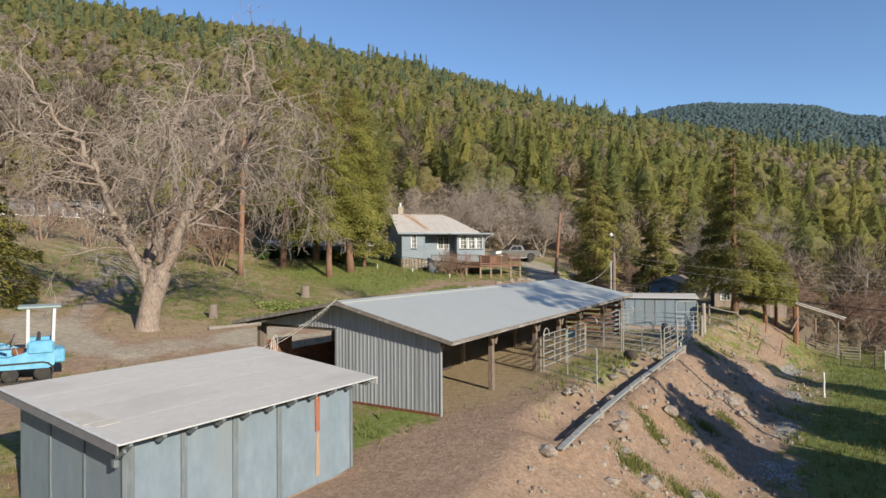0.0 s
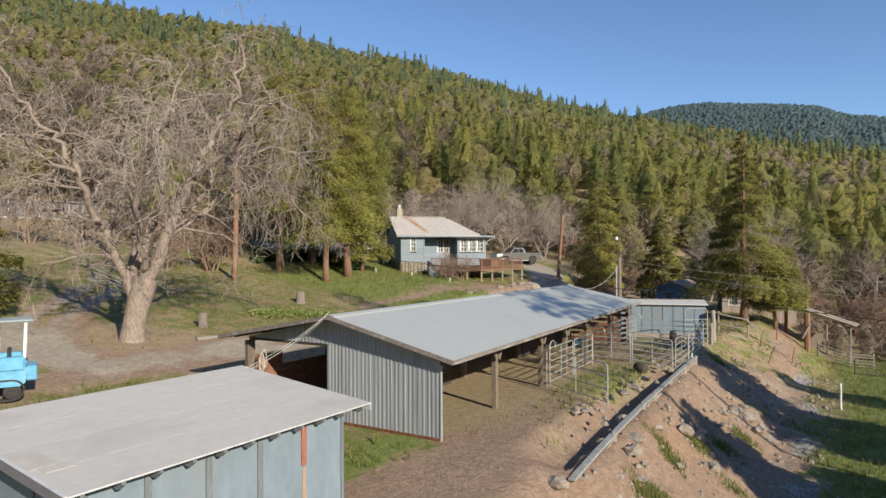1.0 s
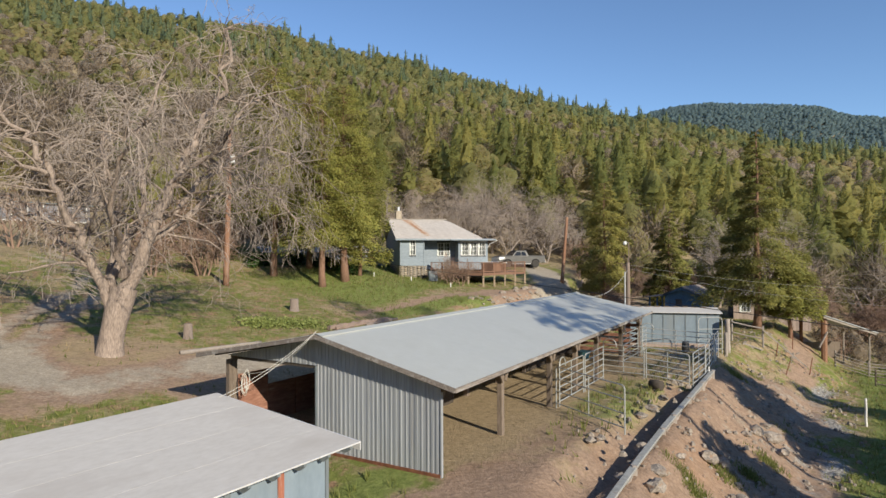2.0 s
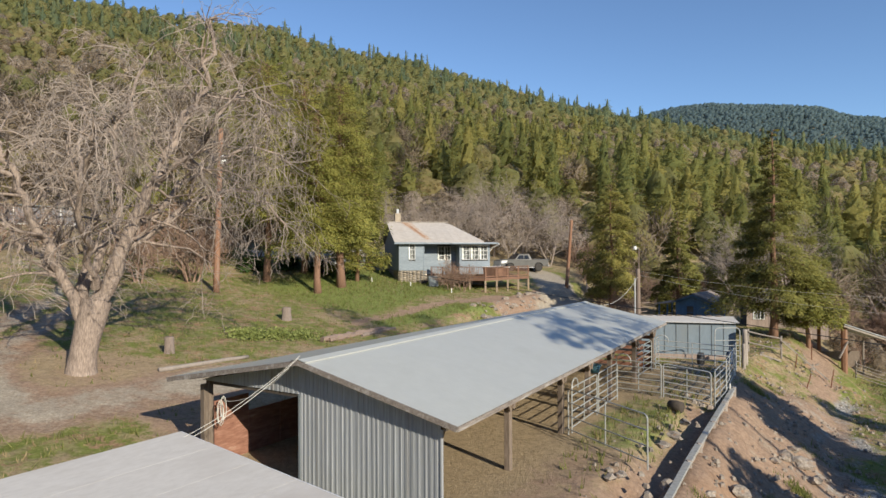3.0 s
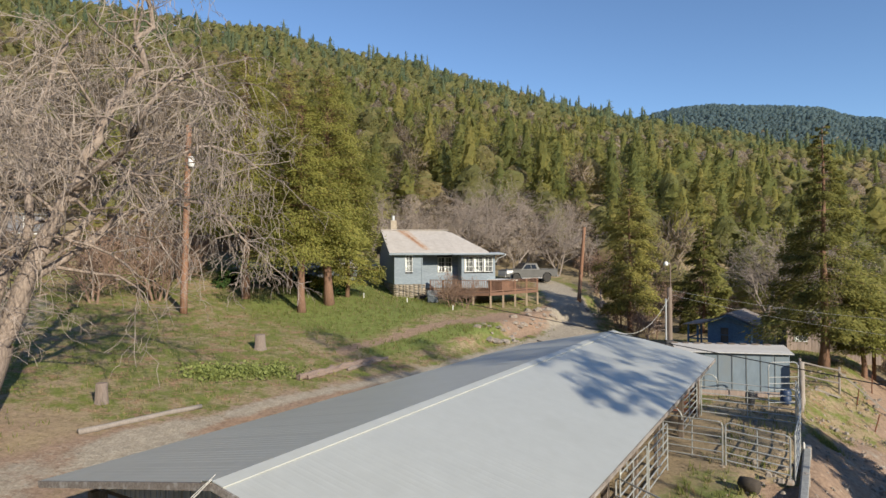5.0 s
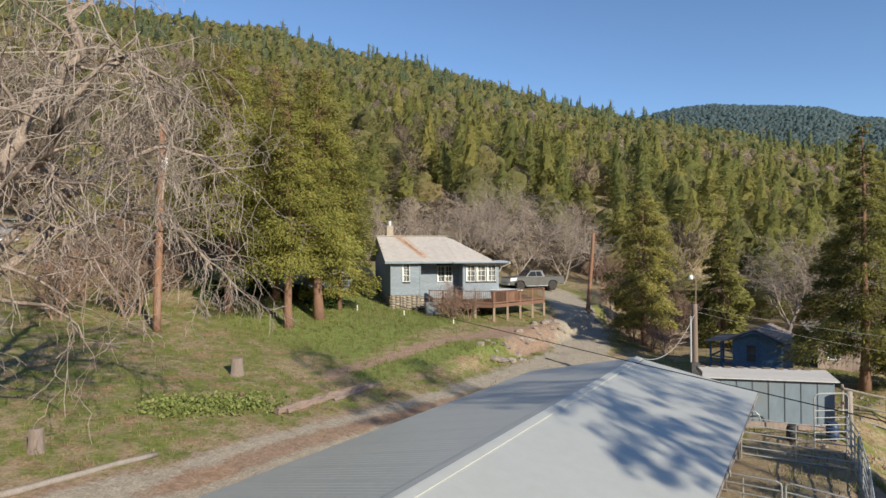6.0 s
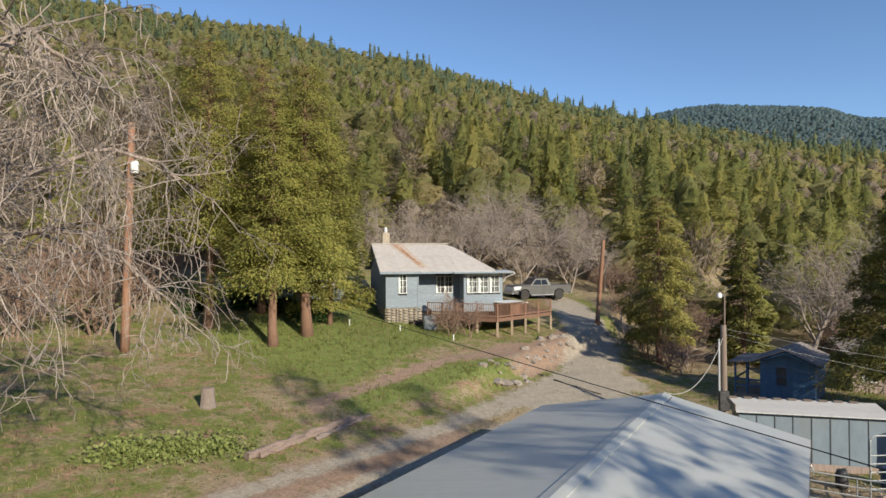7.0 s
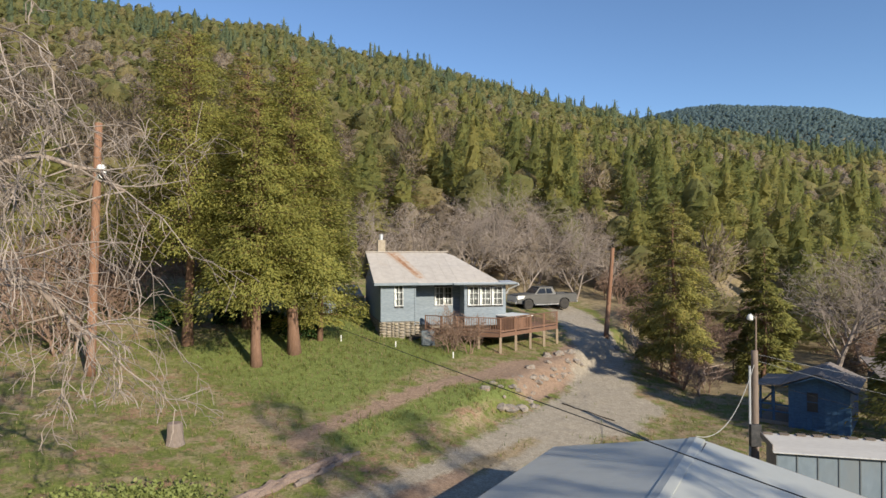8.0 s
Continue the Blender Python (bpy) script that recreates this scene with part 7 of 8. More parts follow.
def build_big_tree():
    """The old bare tree by the drive: forked trunk, crooked limbs, drooping twigs."""
    bx, by = -13.55, 28.8
    bz = ground_z(bx, by)
    tree = thing("bare_tree", pose(bx, by, bz), "huge leafless old tree with pale bark beside the drive", "tree")
    g = random.Random(42)
    trunk, fine = Mesher(), Mesher()
    V = Vector
    base = smooth_path([V((-0.05, 0, -0.3)), V((0.0, 0.0, 0.4)), V((0.2, 0, 1.4)), V((0.5, 0.1, 2.7))], 4)
    trunk.tube(base, [0.70, 0.62, 0.56, 0.52, 0.50, 0.48, 0.47, 0.47, 0.48, 0.50, 0.52, 0.53, 0.52], 14, False)
    limbs = [
        ([(0.1, 0, 1.7), (-0.35, -0.2, 3.0), (-1.15, -0.5, 5.1), (-1.9, -0.9, 7.2), (-2.9, -1.0, 8.8), (-3.9, -1.6, 10.1), (-4.7, -1.8, 12.4)], 0.42, 0.07),
        ([(0.42, 0, 2.2), (1.45, 0.4, 5.0), (2.4, 0.8, 7.2), (3.2, 1.3, 9.5), (4.0, 1.6, 11.6), (4.4, 1.9, 13.9)], 0.54, 0.08),
        ([(2.4, 0.8, 7.0), (3.9, 0.2, 8.0), (5.0, -0.3, 8.8), (6.2, -0.4, 10.4), (7.2, -0.2, 9.6)], 0.22, 0.05),
        ([(0.0, 0.1, 2.4), (0.6, 1.5, 6.4), (0.2, 2.2, 9.7), (1.0, 2.8, 12.6)], 0.34, 0.06),
        ([(0.9, 0.2, 4.0), (3.2, 1.9, 6.4), (5.2, 3.2, 7.0), (6.7, 4.0, 5.4)], 0.24, 0.05),
        ([(-0.6, -0.2, 3.6), (-3.2, 1.2, 5.0), (-5.2, 1.8, 6.4), (-6.6, 2.2, 7.0)], 0.24, 0.05),
        ([(-0.2, 0.3, 2.9), (-1.2, 2.8, 6.2), (-2.6, 4.2, 9.0), (-2.8, 5.2, 11.2)], 0.28, 0.05),
        ([(0.6, -0.2, 3.2), (1.4, -2.4, 5.8), (2.6, -3.8, 8.2), (3.6, -4.4, 8.6)], 0.24, 0.05),
        ([(1.7, 0.4, 5.3), (2.8, 3.2, 7.6), (4.6, 5.2, 9.2), (6.4, 6.0, 8.6)], 0.22, 0.05),
        ([(-1.9, -0.9, 7.2), (-3.4, -3.2, 8.2), (-4.2, -4.6, 9.6)], 0.16, 0.04),
    ]
    for pts, r0, r1 in limbs:
        path = smooth_path([V(p) for p in pts], 5)
        path = [p + V((g.gauss(0, 0.13), g.gauss(0, 0.13), g.gauss(0, 0.10))) if 0 < i < len(path) - 1 else p for i, p in enumerate(path)]
        n = len(path)
        rad = [0.74 * (r0 + (r1 - r0) * (i / (n - 1)) ** 0.5) for i in range(n)]
        trunk.tube(path, rad, 9, False)
        kids = int(n * 1.1)
        for j in range(kids):
            i = min(n - 2, int(n * (0.16 + 0.84 * (j + g.random()) / kids)))
            d = (path[i + 1] - path[i]).normalized()
            ax = d.cross(V((g.gauss(0, 1), g.gauss(0, 1), g.gauss(0, 1)))).normalized()
            side = Matrix.Rotation(g.uniform(0.6, 1.25), 3, ax) @ d
            side.z += 0.1
            ln = g.uniform(1.3, 2.9) * (1.15 - 0.35 * i / n)
            grow(trunk, fine, path[i], side, ln, min(rad[i] * 0.5, 0.065), 2, g, 0.24, -0.06, [0, 0, 4, 4, 1], [9, 7, 5, 3, 3, 3])
        # long shoots hanging from the outer half of the limb
        for j in range(int(n * 0.9)):
            i = min(n - 1, int(n * g.uniform(0.45, 1.0)))
            a = g.uniform(0, 6.28)
            grow(trunk, fine, path[i], V((0.8 * math.cos(a), 0.8 * math.sin(a), g.uniform(-0.5, 0.3))), g.uniform(1.4, 3.0), 0.022, 3, g, 0.16, -0.20, [0, 0, 0, 4, 2], [5, 5, 4, 3, 3, 3])
    # shoots sprouting from the fork
    for _ in range(60):
        a = g.uniform(0, 6.28)
        q = V((0.55 * math.cos(a), 0.5 * math.sin(a), g.uniform(1.9, 4.4)))
        grow(trunk, fine, q, V((math.cos(a), math.sin(a), 0.7)), g.uniform(0.7, 1.5), 0.014, 4, g, 0.25, -0.05, [0, 0, 0, 0, 2], [5, 5, 4, 3, 3, 3])
    part("trunk", trunk, MAT_BARK_PALE, tree, smooth_faces=True)
    part("crown", fine, MAT_TWIG, tree, "fine grey drooping twigs")


build_big_tree()


def bare_meshes(seed, h, kids, lean=0.0, mat=None):
    g = random.Random(seed)
    m, fine = Mesher(), Mesher()
    n = g.choice((1, 2, 2, 3))
    for i in range(n):
        a = g.uniform(0, 6.28)
        way = Vector((0.32 * math.cos(a) * (n > 1), 0.32 * math.sin(a) * (n > 1), 1.0))
        grow(m, fine, Vector((0.12 * math.cos(a), 0.12 * math.sin(a), -0.2)), way, h * g.uniform(0.62, 0.8), 0.022 * h, 0, g, 0.11, 0.01, kids, [7, 5, 4, 3, 3])
    return m.data("trunk", mat or MAT_TWIG), fine.data("crown", mat or MAT_TWIG)


def bare_tree(meshes, x, y, scale, turn, label, group, name="bare_tree"):
    t = thing(name, pose(x, y, ground_z(x, y), 0, 0, turn), label, "tree", group)
    for nm, me in zip(("trunk", "crown"), meshes):
        ob = part(nm, me, None, t)
        ob.scale = (scale, scale, scale)
    return t


SAG_STEP = 0.0
SEGMENTS = (6, 4, 3, 2, 2)
BARE = [bare_meshes(100 + i, 9.0, [7, 6, 5, 2]) for i in range(4)]
for i, (x, y, sc_) in enumerate(((-5.0, 79.0, 0.9), (-1.5, 83.0, 1.0), (-8.5, 84.0, 1.0), (3.0, 84.0, 1.05), (6.5, 86.0, 1.15), (10.0, 88.0, 1.1), (13.5, 87.0, 1.1), (5.0, 91.0, 1.3), (9.5, 94.0, 1.2), (1.5, 92.0, 1.1), (15.0, 92.0, 1.0), (-12.5, 88.0, 1.1), (13.0, 82.5, 0.8), (-3.0, 88.0, 1.1), (8.0, 82.0, 0.8), (-15.5, 82.0, 1.0), (-10.0, 78.0, 0.8), (17.0, 84.0, 1.0), (11.5, 92.5, 1.2))):
    bare_tree(BARE[i % 4], x, y, sc_ * 0.68, i * 77, "leafless grey tree behind the house", "bare trees behind the house")
for i, (x, y, sc_) in enumerate(((25.6, 62.0, 0.85), (29.0, 64.0, 0.9), (33.0, 66.0, 0.9), (42.0, 64.0, 0.8))):
    bare_tree(BARE[(i + 1) % 4], x, y, sc_, i * 61, "leafless grey tree on the valley floor", "bare valley trees")
SHRUB = [bare_meshes(300 + i, 2.4, [8, 6, 3], mat=MAT_SHRUB) for i in range(3)]
for i, (x, y, sc_) in enumerate(((0.9, 58.4, 1.1), (0.3, 57.9, 0.8), (1.6, 58.2, 0.9), (14.5, 58.8, 0.9), (15.0, 60.0, 1.0), (14.2, 61.2, 0.8), (13.9, 64.0, 0.6), (-20.5, 47.5, 1.6), (-18.0, 50.5, 1.5), (-22.0, 53.0, 1.8), (-25.0, 57.0, 1.7), (-19.5, 57.5, 1.8), (-16.5, 60.0, 1.5), (-28.0, 50.0, 1.6), (27.5, 57.0, 1.0), (16.8, 66.0, 1.2), (18.5, 69.5, 1.3))):
    bare_tree(SHRUB[i % 3], x, y, sc_, i * 53, "leafless brown shrub with many stems", "brown shrubs", "shrub")

sg = random.Random(77)
for i in range(34):
    x, y = sg.uniform(-40, -13.5), sg.uniform(47, 74)
    if abs(x + 22 + (y - 40) * 0.5) < 3 or (x > -18 and 50 < y < 60) or (x < -33 and y < 66):
        continue
    bare_tree(SHRUB[i % 3], x, y, sg.uniform(1.1, 2.2), i * 47, "leafless brown shrub on the slope", "brown shrubs", "shrub")
for i in range(12):
    x, y = sg.uniform(15.5, 34), sg.uniform(66, 84)
    bare_tree(SHRUB[i % 3], x, y, sg.uniform(1.0, 1.9), i * 47, "leafless brown shrub on the slope", "brown shrubs", "shrub")
for i, (x, y, sc_) in enumerate(((15.2, 57.4, 0.7), (16.0, 58.6, 0.8), (14.2, 63.2, 0.7), (15.6, 68.2, 0.9), (17.0, 72.0, 1.1), (14.9, 71.5, 0.9), (19.8, 74.0, 1.2), (18.6, 66.0, 1.0), (21.0, 70.0, 1.2), (16.4, 75.5, 1.0), (22.8, 66.5, 1.1), (24.0, 72.5, 1.2))):
    bare_tree(SHRUB[i % 3], x, y, sc_, i * 71, "leafless brown shrub above the gravel road", "brown shrubs", "shrub")
for i in range(30):
    x, y = sg.uniform(28, 50), sg.uniform(50, 66)
    bare_tree(SHRUB[i % 3], x, y, sg.uniform(0.8, 1.7), i * 47, "leafless brown thicket shrub on the valley floor", "valley thicket", "shrub")
# conifers standing in the open
CEDAR = "tall feathery cedar with red-brown trunk beside the house"
for i, (x, y, h, r, n, low, tone, tr) in enumerate(((-8.1, 54.5, 16.0, 3.8, 66000, 0.25, 0.48, 0.33), (-9.5, 52.6, 14.0, 3.4, 58000, 0.25, 0.44, 0.27), (-13.8, 54.5, 17.2, 4.4, 70000, 0.29, 0.48, 0.28), (-11.6, 57.6, 16.4, 3.0, 46000, 0.12, 0.74, 0.26), (-7.2, 57.0, 12.6, 2.2, 36000, 0.10, 0.5, 0.16))):
    conifer(x, y, h, r, 21 + i, n, LEAF_CEDAR, "tall bronze-tinged cedar beside the house" if i == 3 else "small bushy cedar against the house wall" if i == 4 else CEDAR, "cedar", low, 0.03, 0.23, 0.5, tr, None, tone, 0.25, "cedars beside the house", 330 if i < 4 else 220, (0.11, 0.2))
conifer(21.75, 46.8, 13.9, 3.9, 31, 46000, LEAF_FIR, "broad olive fir tree by the rail fence", "fir", 0.15, 0.16, 0.27, 1.02, 0.26, None, 0.34, 0.15, "", 90, (0.10, 0.18))
conifer(24.0, 46.9, 5.4, 2.0, 32, 16000, LEAF_CEDAR, "bushy low cedar beside the shelter", "cedar", 0.30, 0.04, 0.26, 0.55, 0.16, None, 0.35, 0.3, "", 150, (0.10, 0.19))
conifer(14.7, 60.6, 11.5, 2.8, 34, 30000, LEAF_FIR, "dark olive fir above the gravel road", "fir", 0.16, 0.18, 0.28, 0.58, 0.2, None, 0.60, 0.1, "", 100, (0.10, 0.19))
conifer(-21.1, 28.8, 7.0, 2.3, 35, 13000, LEAF_FIR, "dark young fir beside the drive", "fir", 0.1, 0.25, 0.30, 0.75, 0.15, None, 0.55, 0.1, "", 80, (0.10, 0.18))
conifer(20.8, 61.2, 9.0, 2.3, 36, 16000, LEAF_FIR, "dense young fir behind the cabin", "fir", 0.05, 0.22, 0.38, 0.7, 0.14, None, 0.3, 0.2, "", 80, (0.10, 0.18))
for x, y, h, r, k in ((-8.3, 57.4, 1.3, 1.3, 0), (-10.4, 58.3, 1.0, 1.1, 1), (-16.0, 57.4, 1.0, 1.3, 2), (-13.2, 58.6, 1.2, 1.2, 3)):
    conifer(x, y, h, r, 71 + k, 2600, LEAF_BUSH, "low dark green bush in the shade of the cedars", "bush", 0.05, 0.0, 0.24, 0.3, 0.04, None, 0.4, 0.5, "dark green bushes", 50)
# trees beside the creek, whose shadows fall across bank and roof
for i, (x, y, h, r, bare) in enumerate(((20.5, 9.3, 28.0, 4.0, 0.58), (26.2, 9.6, 27.0, 3.6, 0.62), (34.5, 20.0, 12.0, 2.6, 0.2), (19.6, 16.4, 4.8, 1.7, 0.03), (24.4, 21.0, 13.0, 3.7, 0.27), (18.0, 13.7, 9.0, 2.2, 0.05))):
    conifer(x, y, h, r, 51 + i, 9000 if i > 2 else (950, 480, 3000)[i], LEAF_FIR, "tall open fir standing beside the creek", "fir", bare, 0.3, 0.7, 0.8 if i < 3 else 0.36, 0.17, None, 0.4, 0.6 if i < 3 else 0.1, "", 120, (0.25, 0.4))


# ---- forest ----
def crown_core(g, shape, sides, rings, lean, rough):
    """The dense inner part of a crown: a lumpy closed form, r 1 and height 1, with soft outward normals."""
    v, face = [], []
    t = np.linspace(0.05 if shape == "spire" else 0.15, 1.0, rings)
    ring = []
    for k, tk in enumerate(t):
        a = np.arange(sides) * 2 * np.pi / sides + 0.5 * k
        if shape == "spire":
            rr = (1 - tk) ** lean * min(1.0, 0.6 + 2 * tk) * 0.5 * (1 + 0.16 * (-1) ** k)
        else:
            rr = 0.6 * math.sqrt(max(1 - ((tk - 0.55) / 0.47) ** 2, 0.02))
        rr = rr * (1 + 0.3 * g.normal(size=sides)) + 0.01
        zz = tk + 0.035 * g.normal(size=sides) * (1 if 0 < k < rings - 1 else 0)
        ring.append(np.stack([rr * np.cos(a), rr * np.sin(a), zz], 1))
    for k in range(rings - 1):
        for i in range(sides):
            j = (i + 1) % sides
            q = np.array([ring[k][i], ring[k][j], ring[k + 1][j], ring[k + 1][i]])
            c = q.mean(0)
            n = np.array([c[0], c[1], 0.0]) / (math.hypot(c[0], c[1]) + 1e-6) + np.array([0, 0, 0.9]) + rough * g.normal(size=3)
            v.append(q)
            face.append(n / np.linalg.norm(n))
    return np.concatenate(v), np.array(face)


def forest(name, xy, h, r, tone, leaf, label, leaves, seed, shape, size=0.3, core=(9, 8), rough=0.3):
    """Many trees in one mesh: a few leafy tree shapes, turned and scaled for each place."""
    g = np.random.default_rng(seed)
    n = len(xy)
    z = height(xy[:, 0], xy[:, 1])
    kinds = 7
    kind = g.integers(0, kinds, n)
    vs, faces_, tints = [], [], []
    for q in range(kinds):
        idx = np.nonzero(kind == q)[0]
        lean = (0.62, 0.8, 0.55, 0.7, 0.85, 0.6, 0.75)[q]
        ratio = (2.9, 3.6, 4.4, 5.2, 3.9, 3.2, 4.6)[q]
        if shape == "spire":
            v, face = conifer_arrays(ratio, 1.0, seed * 31 + q, leaves, 0.06, 0.2, size, lean, 0.3, max(30, leaves // 4), (0.22, 0.36), 0.6)[4::2]
            v = v / np.array([1.0, 1.0, ratio])
            # leader at the very top
            v[:4] = np.array([(0, 0, 0.7), (0.08, 0.05, 0.76), (0, 0, 0.97), (-0.08, -0.05, 0.76)])
        else:
            lobes = max(9, int(leaves / 22))
            u = g.normal(size=(lobes, 3))
            u /= np.linalg.norm(u, axis=1, keepdims=True)
            u[:, 2] = np.abs(u[:, 2]) * 1.1 - 0.25
            mid = u * g.uniform(0.5, 0.72, (lobes, 1))
            w = g.integers(0, lobes, leaves)
            off = g.normal(size=(leaves, 3))
            off *= (0.45 if shape == "bare" else 0.24) / (np.linalg.norm(off, axis=1, keepdims=True) + 0.3)
            face = 0.7 * u[w] + 3.2 * off + g.normal(size=(leaves, 3)) * 0.2 + np.array([0, 0, 0.3])
            along = u[w] * (0.45 if shape == "bare" else 0.4) + g.normal(size=(leaves, 3)) * 0.5 + np.array([0, 0, 0.3 if shape == "bare" else 0.0])
            ln_ = size * g.uniform(0.6, 1.3, leaves)
            v = kites(mid[w] + off, along, ln_, ln_ * (0.045 if shape == "bare" else 0.3), seed + q, face)[0]
            v = v * np.array([1, 1, 0.5]) + np.array([0, 0, 0.56])
        face = face / (np.linalg.norm(face, axis=1, keepdims=True) + 1e-9) + np.array([0, 0, 0.42])
        face = face + rough * g.normal(size=face.shape)
        shade = 0.09 * g.normal(size=len(face))
        if shape != "bare" and core:
            cv, cf = crown_core(g, shape, core[0], core[1], lean, rough)
            v, face = np.concatenate([v, cv]), np.concatenate([face, cf])
            shade = np.concatenate([shade, 0.4 * rough * g.normal(size=len(cf))])
        a = g.random(len(idx)) * 2 * np.pi
        ca, sa = np.cos(a)[:, None], np.sin(a)[:, None]
        rr, hh = r[idx][:, None], h[idx][:, None]
        ang = np.arctan2(v[:, 1], v[:, 0])[None, :]
        rr = rr * (1 + g.uniform(0.0, 0.28, (len(idx), 1)) * np.sin(2 * ang + g.uniform(0, 6.3, (len(idx), 1))) + g.uniform(0.0, 0.2, (len(idx), 1)) * np.sin(3 * ang + 6 * v[None, :, 2]))
        tall = np.clip(v[None, :, 2], 0, None) ** g.uniform(0.72, 1.08, (len(idx), 1))
        vs.append(np.stack([xy[idx, 0][:, None] + rr * (v[:, 0] * ca - v[:, 1] * sa), xy[idx, 1][:, None] + rr * (v[:, 0] * sa + v[:, 1] * ca), z[idx][:, None] + hh * tall - 0.2], 2).reshape(-1, 3))
        faces_.append(np.stack([face[:, 0] * ca - face[:, 1] * sa, face[:, 0] * sa + face[:, 1] * ca, face[:, 2] + 0 * ca], 2).reshape(-1, 3))
        tints.append(np.clip(np.repeat(tone[idx], len(v)) + np.tile(np.repeat(shade, 4), len(idx)), 0, 1))
    v = np.concatenate(vs)
    me = array_mesh(name, v, np.arange(len(v)).reshape(-1, 4), leaf, np.concatenate(tints), 4, np.concatenate(faces_))
    tagged(new(name, me), label, "forest", kind="stuff")


def scatter(g, count, r0, r1, a0, a1, grow_=1.0):
    """Points spread over a sector of the hills."""
    r = np.sqrt(r0 ** 2 + (r1 ** 2 - r0 ** 2) * g.random(count) ** grow_)
    a = g.uniform(a0, a1, count)
    return np.stack([r * np.sin(a), r * np.cos(a)], 1)


def keep_clear(xy):
    """Leave out the farmyard, house and open valley floor."""
    x, y = xy[:, 0], xy[:, 1]
    s, d = barn_axes(x, y)
    r = np.hypot(x, y)
    ok = (r > 96) | ((d < -42) & (r > 62)) | ((x > 20) & (y > 66))
    ok &= ~((np.abs(x + 39) < 12) & (y < 72))
    ok &= ~((x > -16) & (x < 20) & (y < 90))
    return xy[ok]


def spaced(xy, gap):
    """Thins points so that no two stand closer than gap."""
    taken, keep = {}, []
    for i, (x, y) in enumerate(xy):
        c = (int(x // gap), int(y // gap))
        if any((x - u) ** 2 + (y - w) ** 2 < gap * gap for dx in (-1, 0, 1) for dy in (-1, 0, 1) for u, w in taken.get((c[0] + dx, c[1] + dy), ())):
            continue
        taken.setdefault(c, []).append((x, y))
        keep.append(i)
    return xy[keep]


def build_forest():
    g = np.random.default_rng(99)
    # lower slope: conifers, leafless oaks and russet crowns, ever more bare towards the drive
    near = spaced(keep_clear(scatter(g, 1650, 62, 175, -0.82, 0.74)), 3.7)
    a = np.arctan2(near[:, 0], near[:, 1])
    k = g.random(len(near)) + np.interp(a, [-0.5, -0.22, -0.1], [0.5, 0.3, 0.0]) + 0.3 * ((near[:, 0] > 16) & (near[:, 0] < 50) & (near[:, 1] < 92))
    con, lea, oak = near[k < 0.50], near[(k >= 0.50) & (k < 0.66) | (k >= 1.0)], near[(k >= 0.66) & (k < 1.0)]
    forest("near_conifers", con, 6 + 9 * g.random(len(con)) ** 1.4, g.uniform(2.8, 5.0, len(con)), g.normal(0.54, 0.26, len(con)), LEAF_FOREST, "olive conifers on the lower hillside", 900, 1, "spire", 0.19, (9, 12), 0.35)
    forest("near_bare_oaks", lea, g.uniform(5, 9, len(lea)), g.uniform(2.5, 4.0, len(lea)), g.normal(0.55, 0.25, len(lea)), LEAF_BARE, "leafless grey-brown oaks on the lower hillside", 640, 2, "bare", 0.34)
    brush = spaced(keep_clear(scatter(g, 800, 60, 150, -0.80, -0.12)), 3.6)
    forest("near_thicket", brush, g.uniform(2.5, 5.5, len(brush)), g.uniform(2.0, 3.6, len(brush)), g.normal(0.5, 0.25, len(brush)), LEAF_THICKET, "pinkish-brown leafless thicket on the lower slope", 260, 11, "round", 0.2, (7, 5))
    wild = spaced(np.stack([g.uniform(-22, 24, 420), g.uniform(85, 112, 420)], 1), 2.6)
    forest("wild_thicket", wild, g.uniform(2.0, 4.5, len(wild)), g.uniform(1.6, 2.8, len(wild)), g.normal(0.4, 0.25, len(wild)), LEAF_THICKET, "grey-brown leafless thicket behind the house", 300, 12, "round", 0.2, (7, 5))
    low = spaced(np.stack([g.uniform(29, 62, 420), g.uniform(47, 68, 420)], 1), 1.9)
    forest("valley_thicket", low, g.uniform(0.8, 2.2, len(low)), g.uniform(0.9, 1.6, len(low)), g.normal(0.3, 0.2, len(low)), LEAF_THICKET, "purple-brown leafless thicket on the valley floor", 200, 13, "round", 0.2, (7, 5))
    forest("near_oaks", oak, g.uniform(4, 9, len(oak)), g.uniform(2.2, 3.8, len(oak)), g.normal(0.5, 0.3, len(oak)), LEAF_OAK, "russet and olive oak crowns on the lower hillside", 620, 8, "round", 0.15, (7, 6))
    # middle slope: a closed canopy of broad crowns with conifers standing through it
    mid = spaced(scatter(g, 7200, 165, 430, -0.70, 0.70), 4.9)
    a = np.arctan2(mid[:, 0], mid[:, 1])
    k = g.random(len(mid)) + np.interp(a, [-0.6, -0.3, -0.12], [0.3, 0.18, 0.0]) + 0.25 * np.sin(mid[:, 0] * 0.021 + 1.0) * np.sin(mid[:, 1] * 0.017) + 0.12 * np.sin(mid[:, 0] * 0.06 + mid[:, 1] * 0.045)
    bare = (k >= 0.30) & (k < 0.44) | (k >= 0.95)
    con, lea, oak = mid[k < 0.30], mid[bare], mid[(k >= 0.44) & ~bare]
    forest("hillside_conifers", con, 7 + 8 * g.random(len(con)) ** 1.6, g.uniform(3.0, 5.2, len(con)), g.normal(0.48, 0.18, len(con)), LEAF_FOREST, "olive-green conifers covering the hillside", 170, 3, "spire", 0.34, (8, 8))
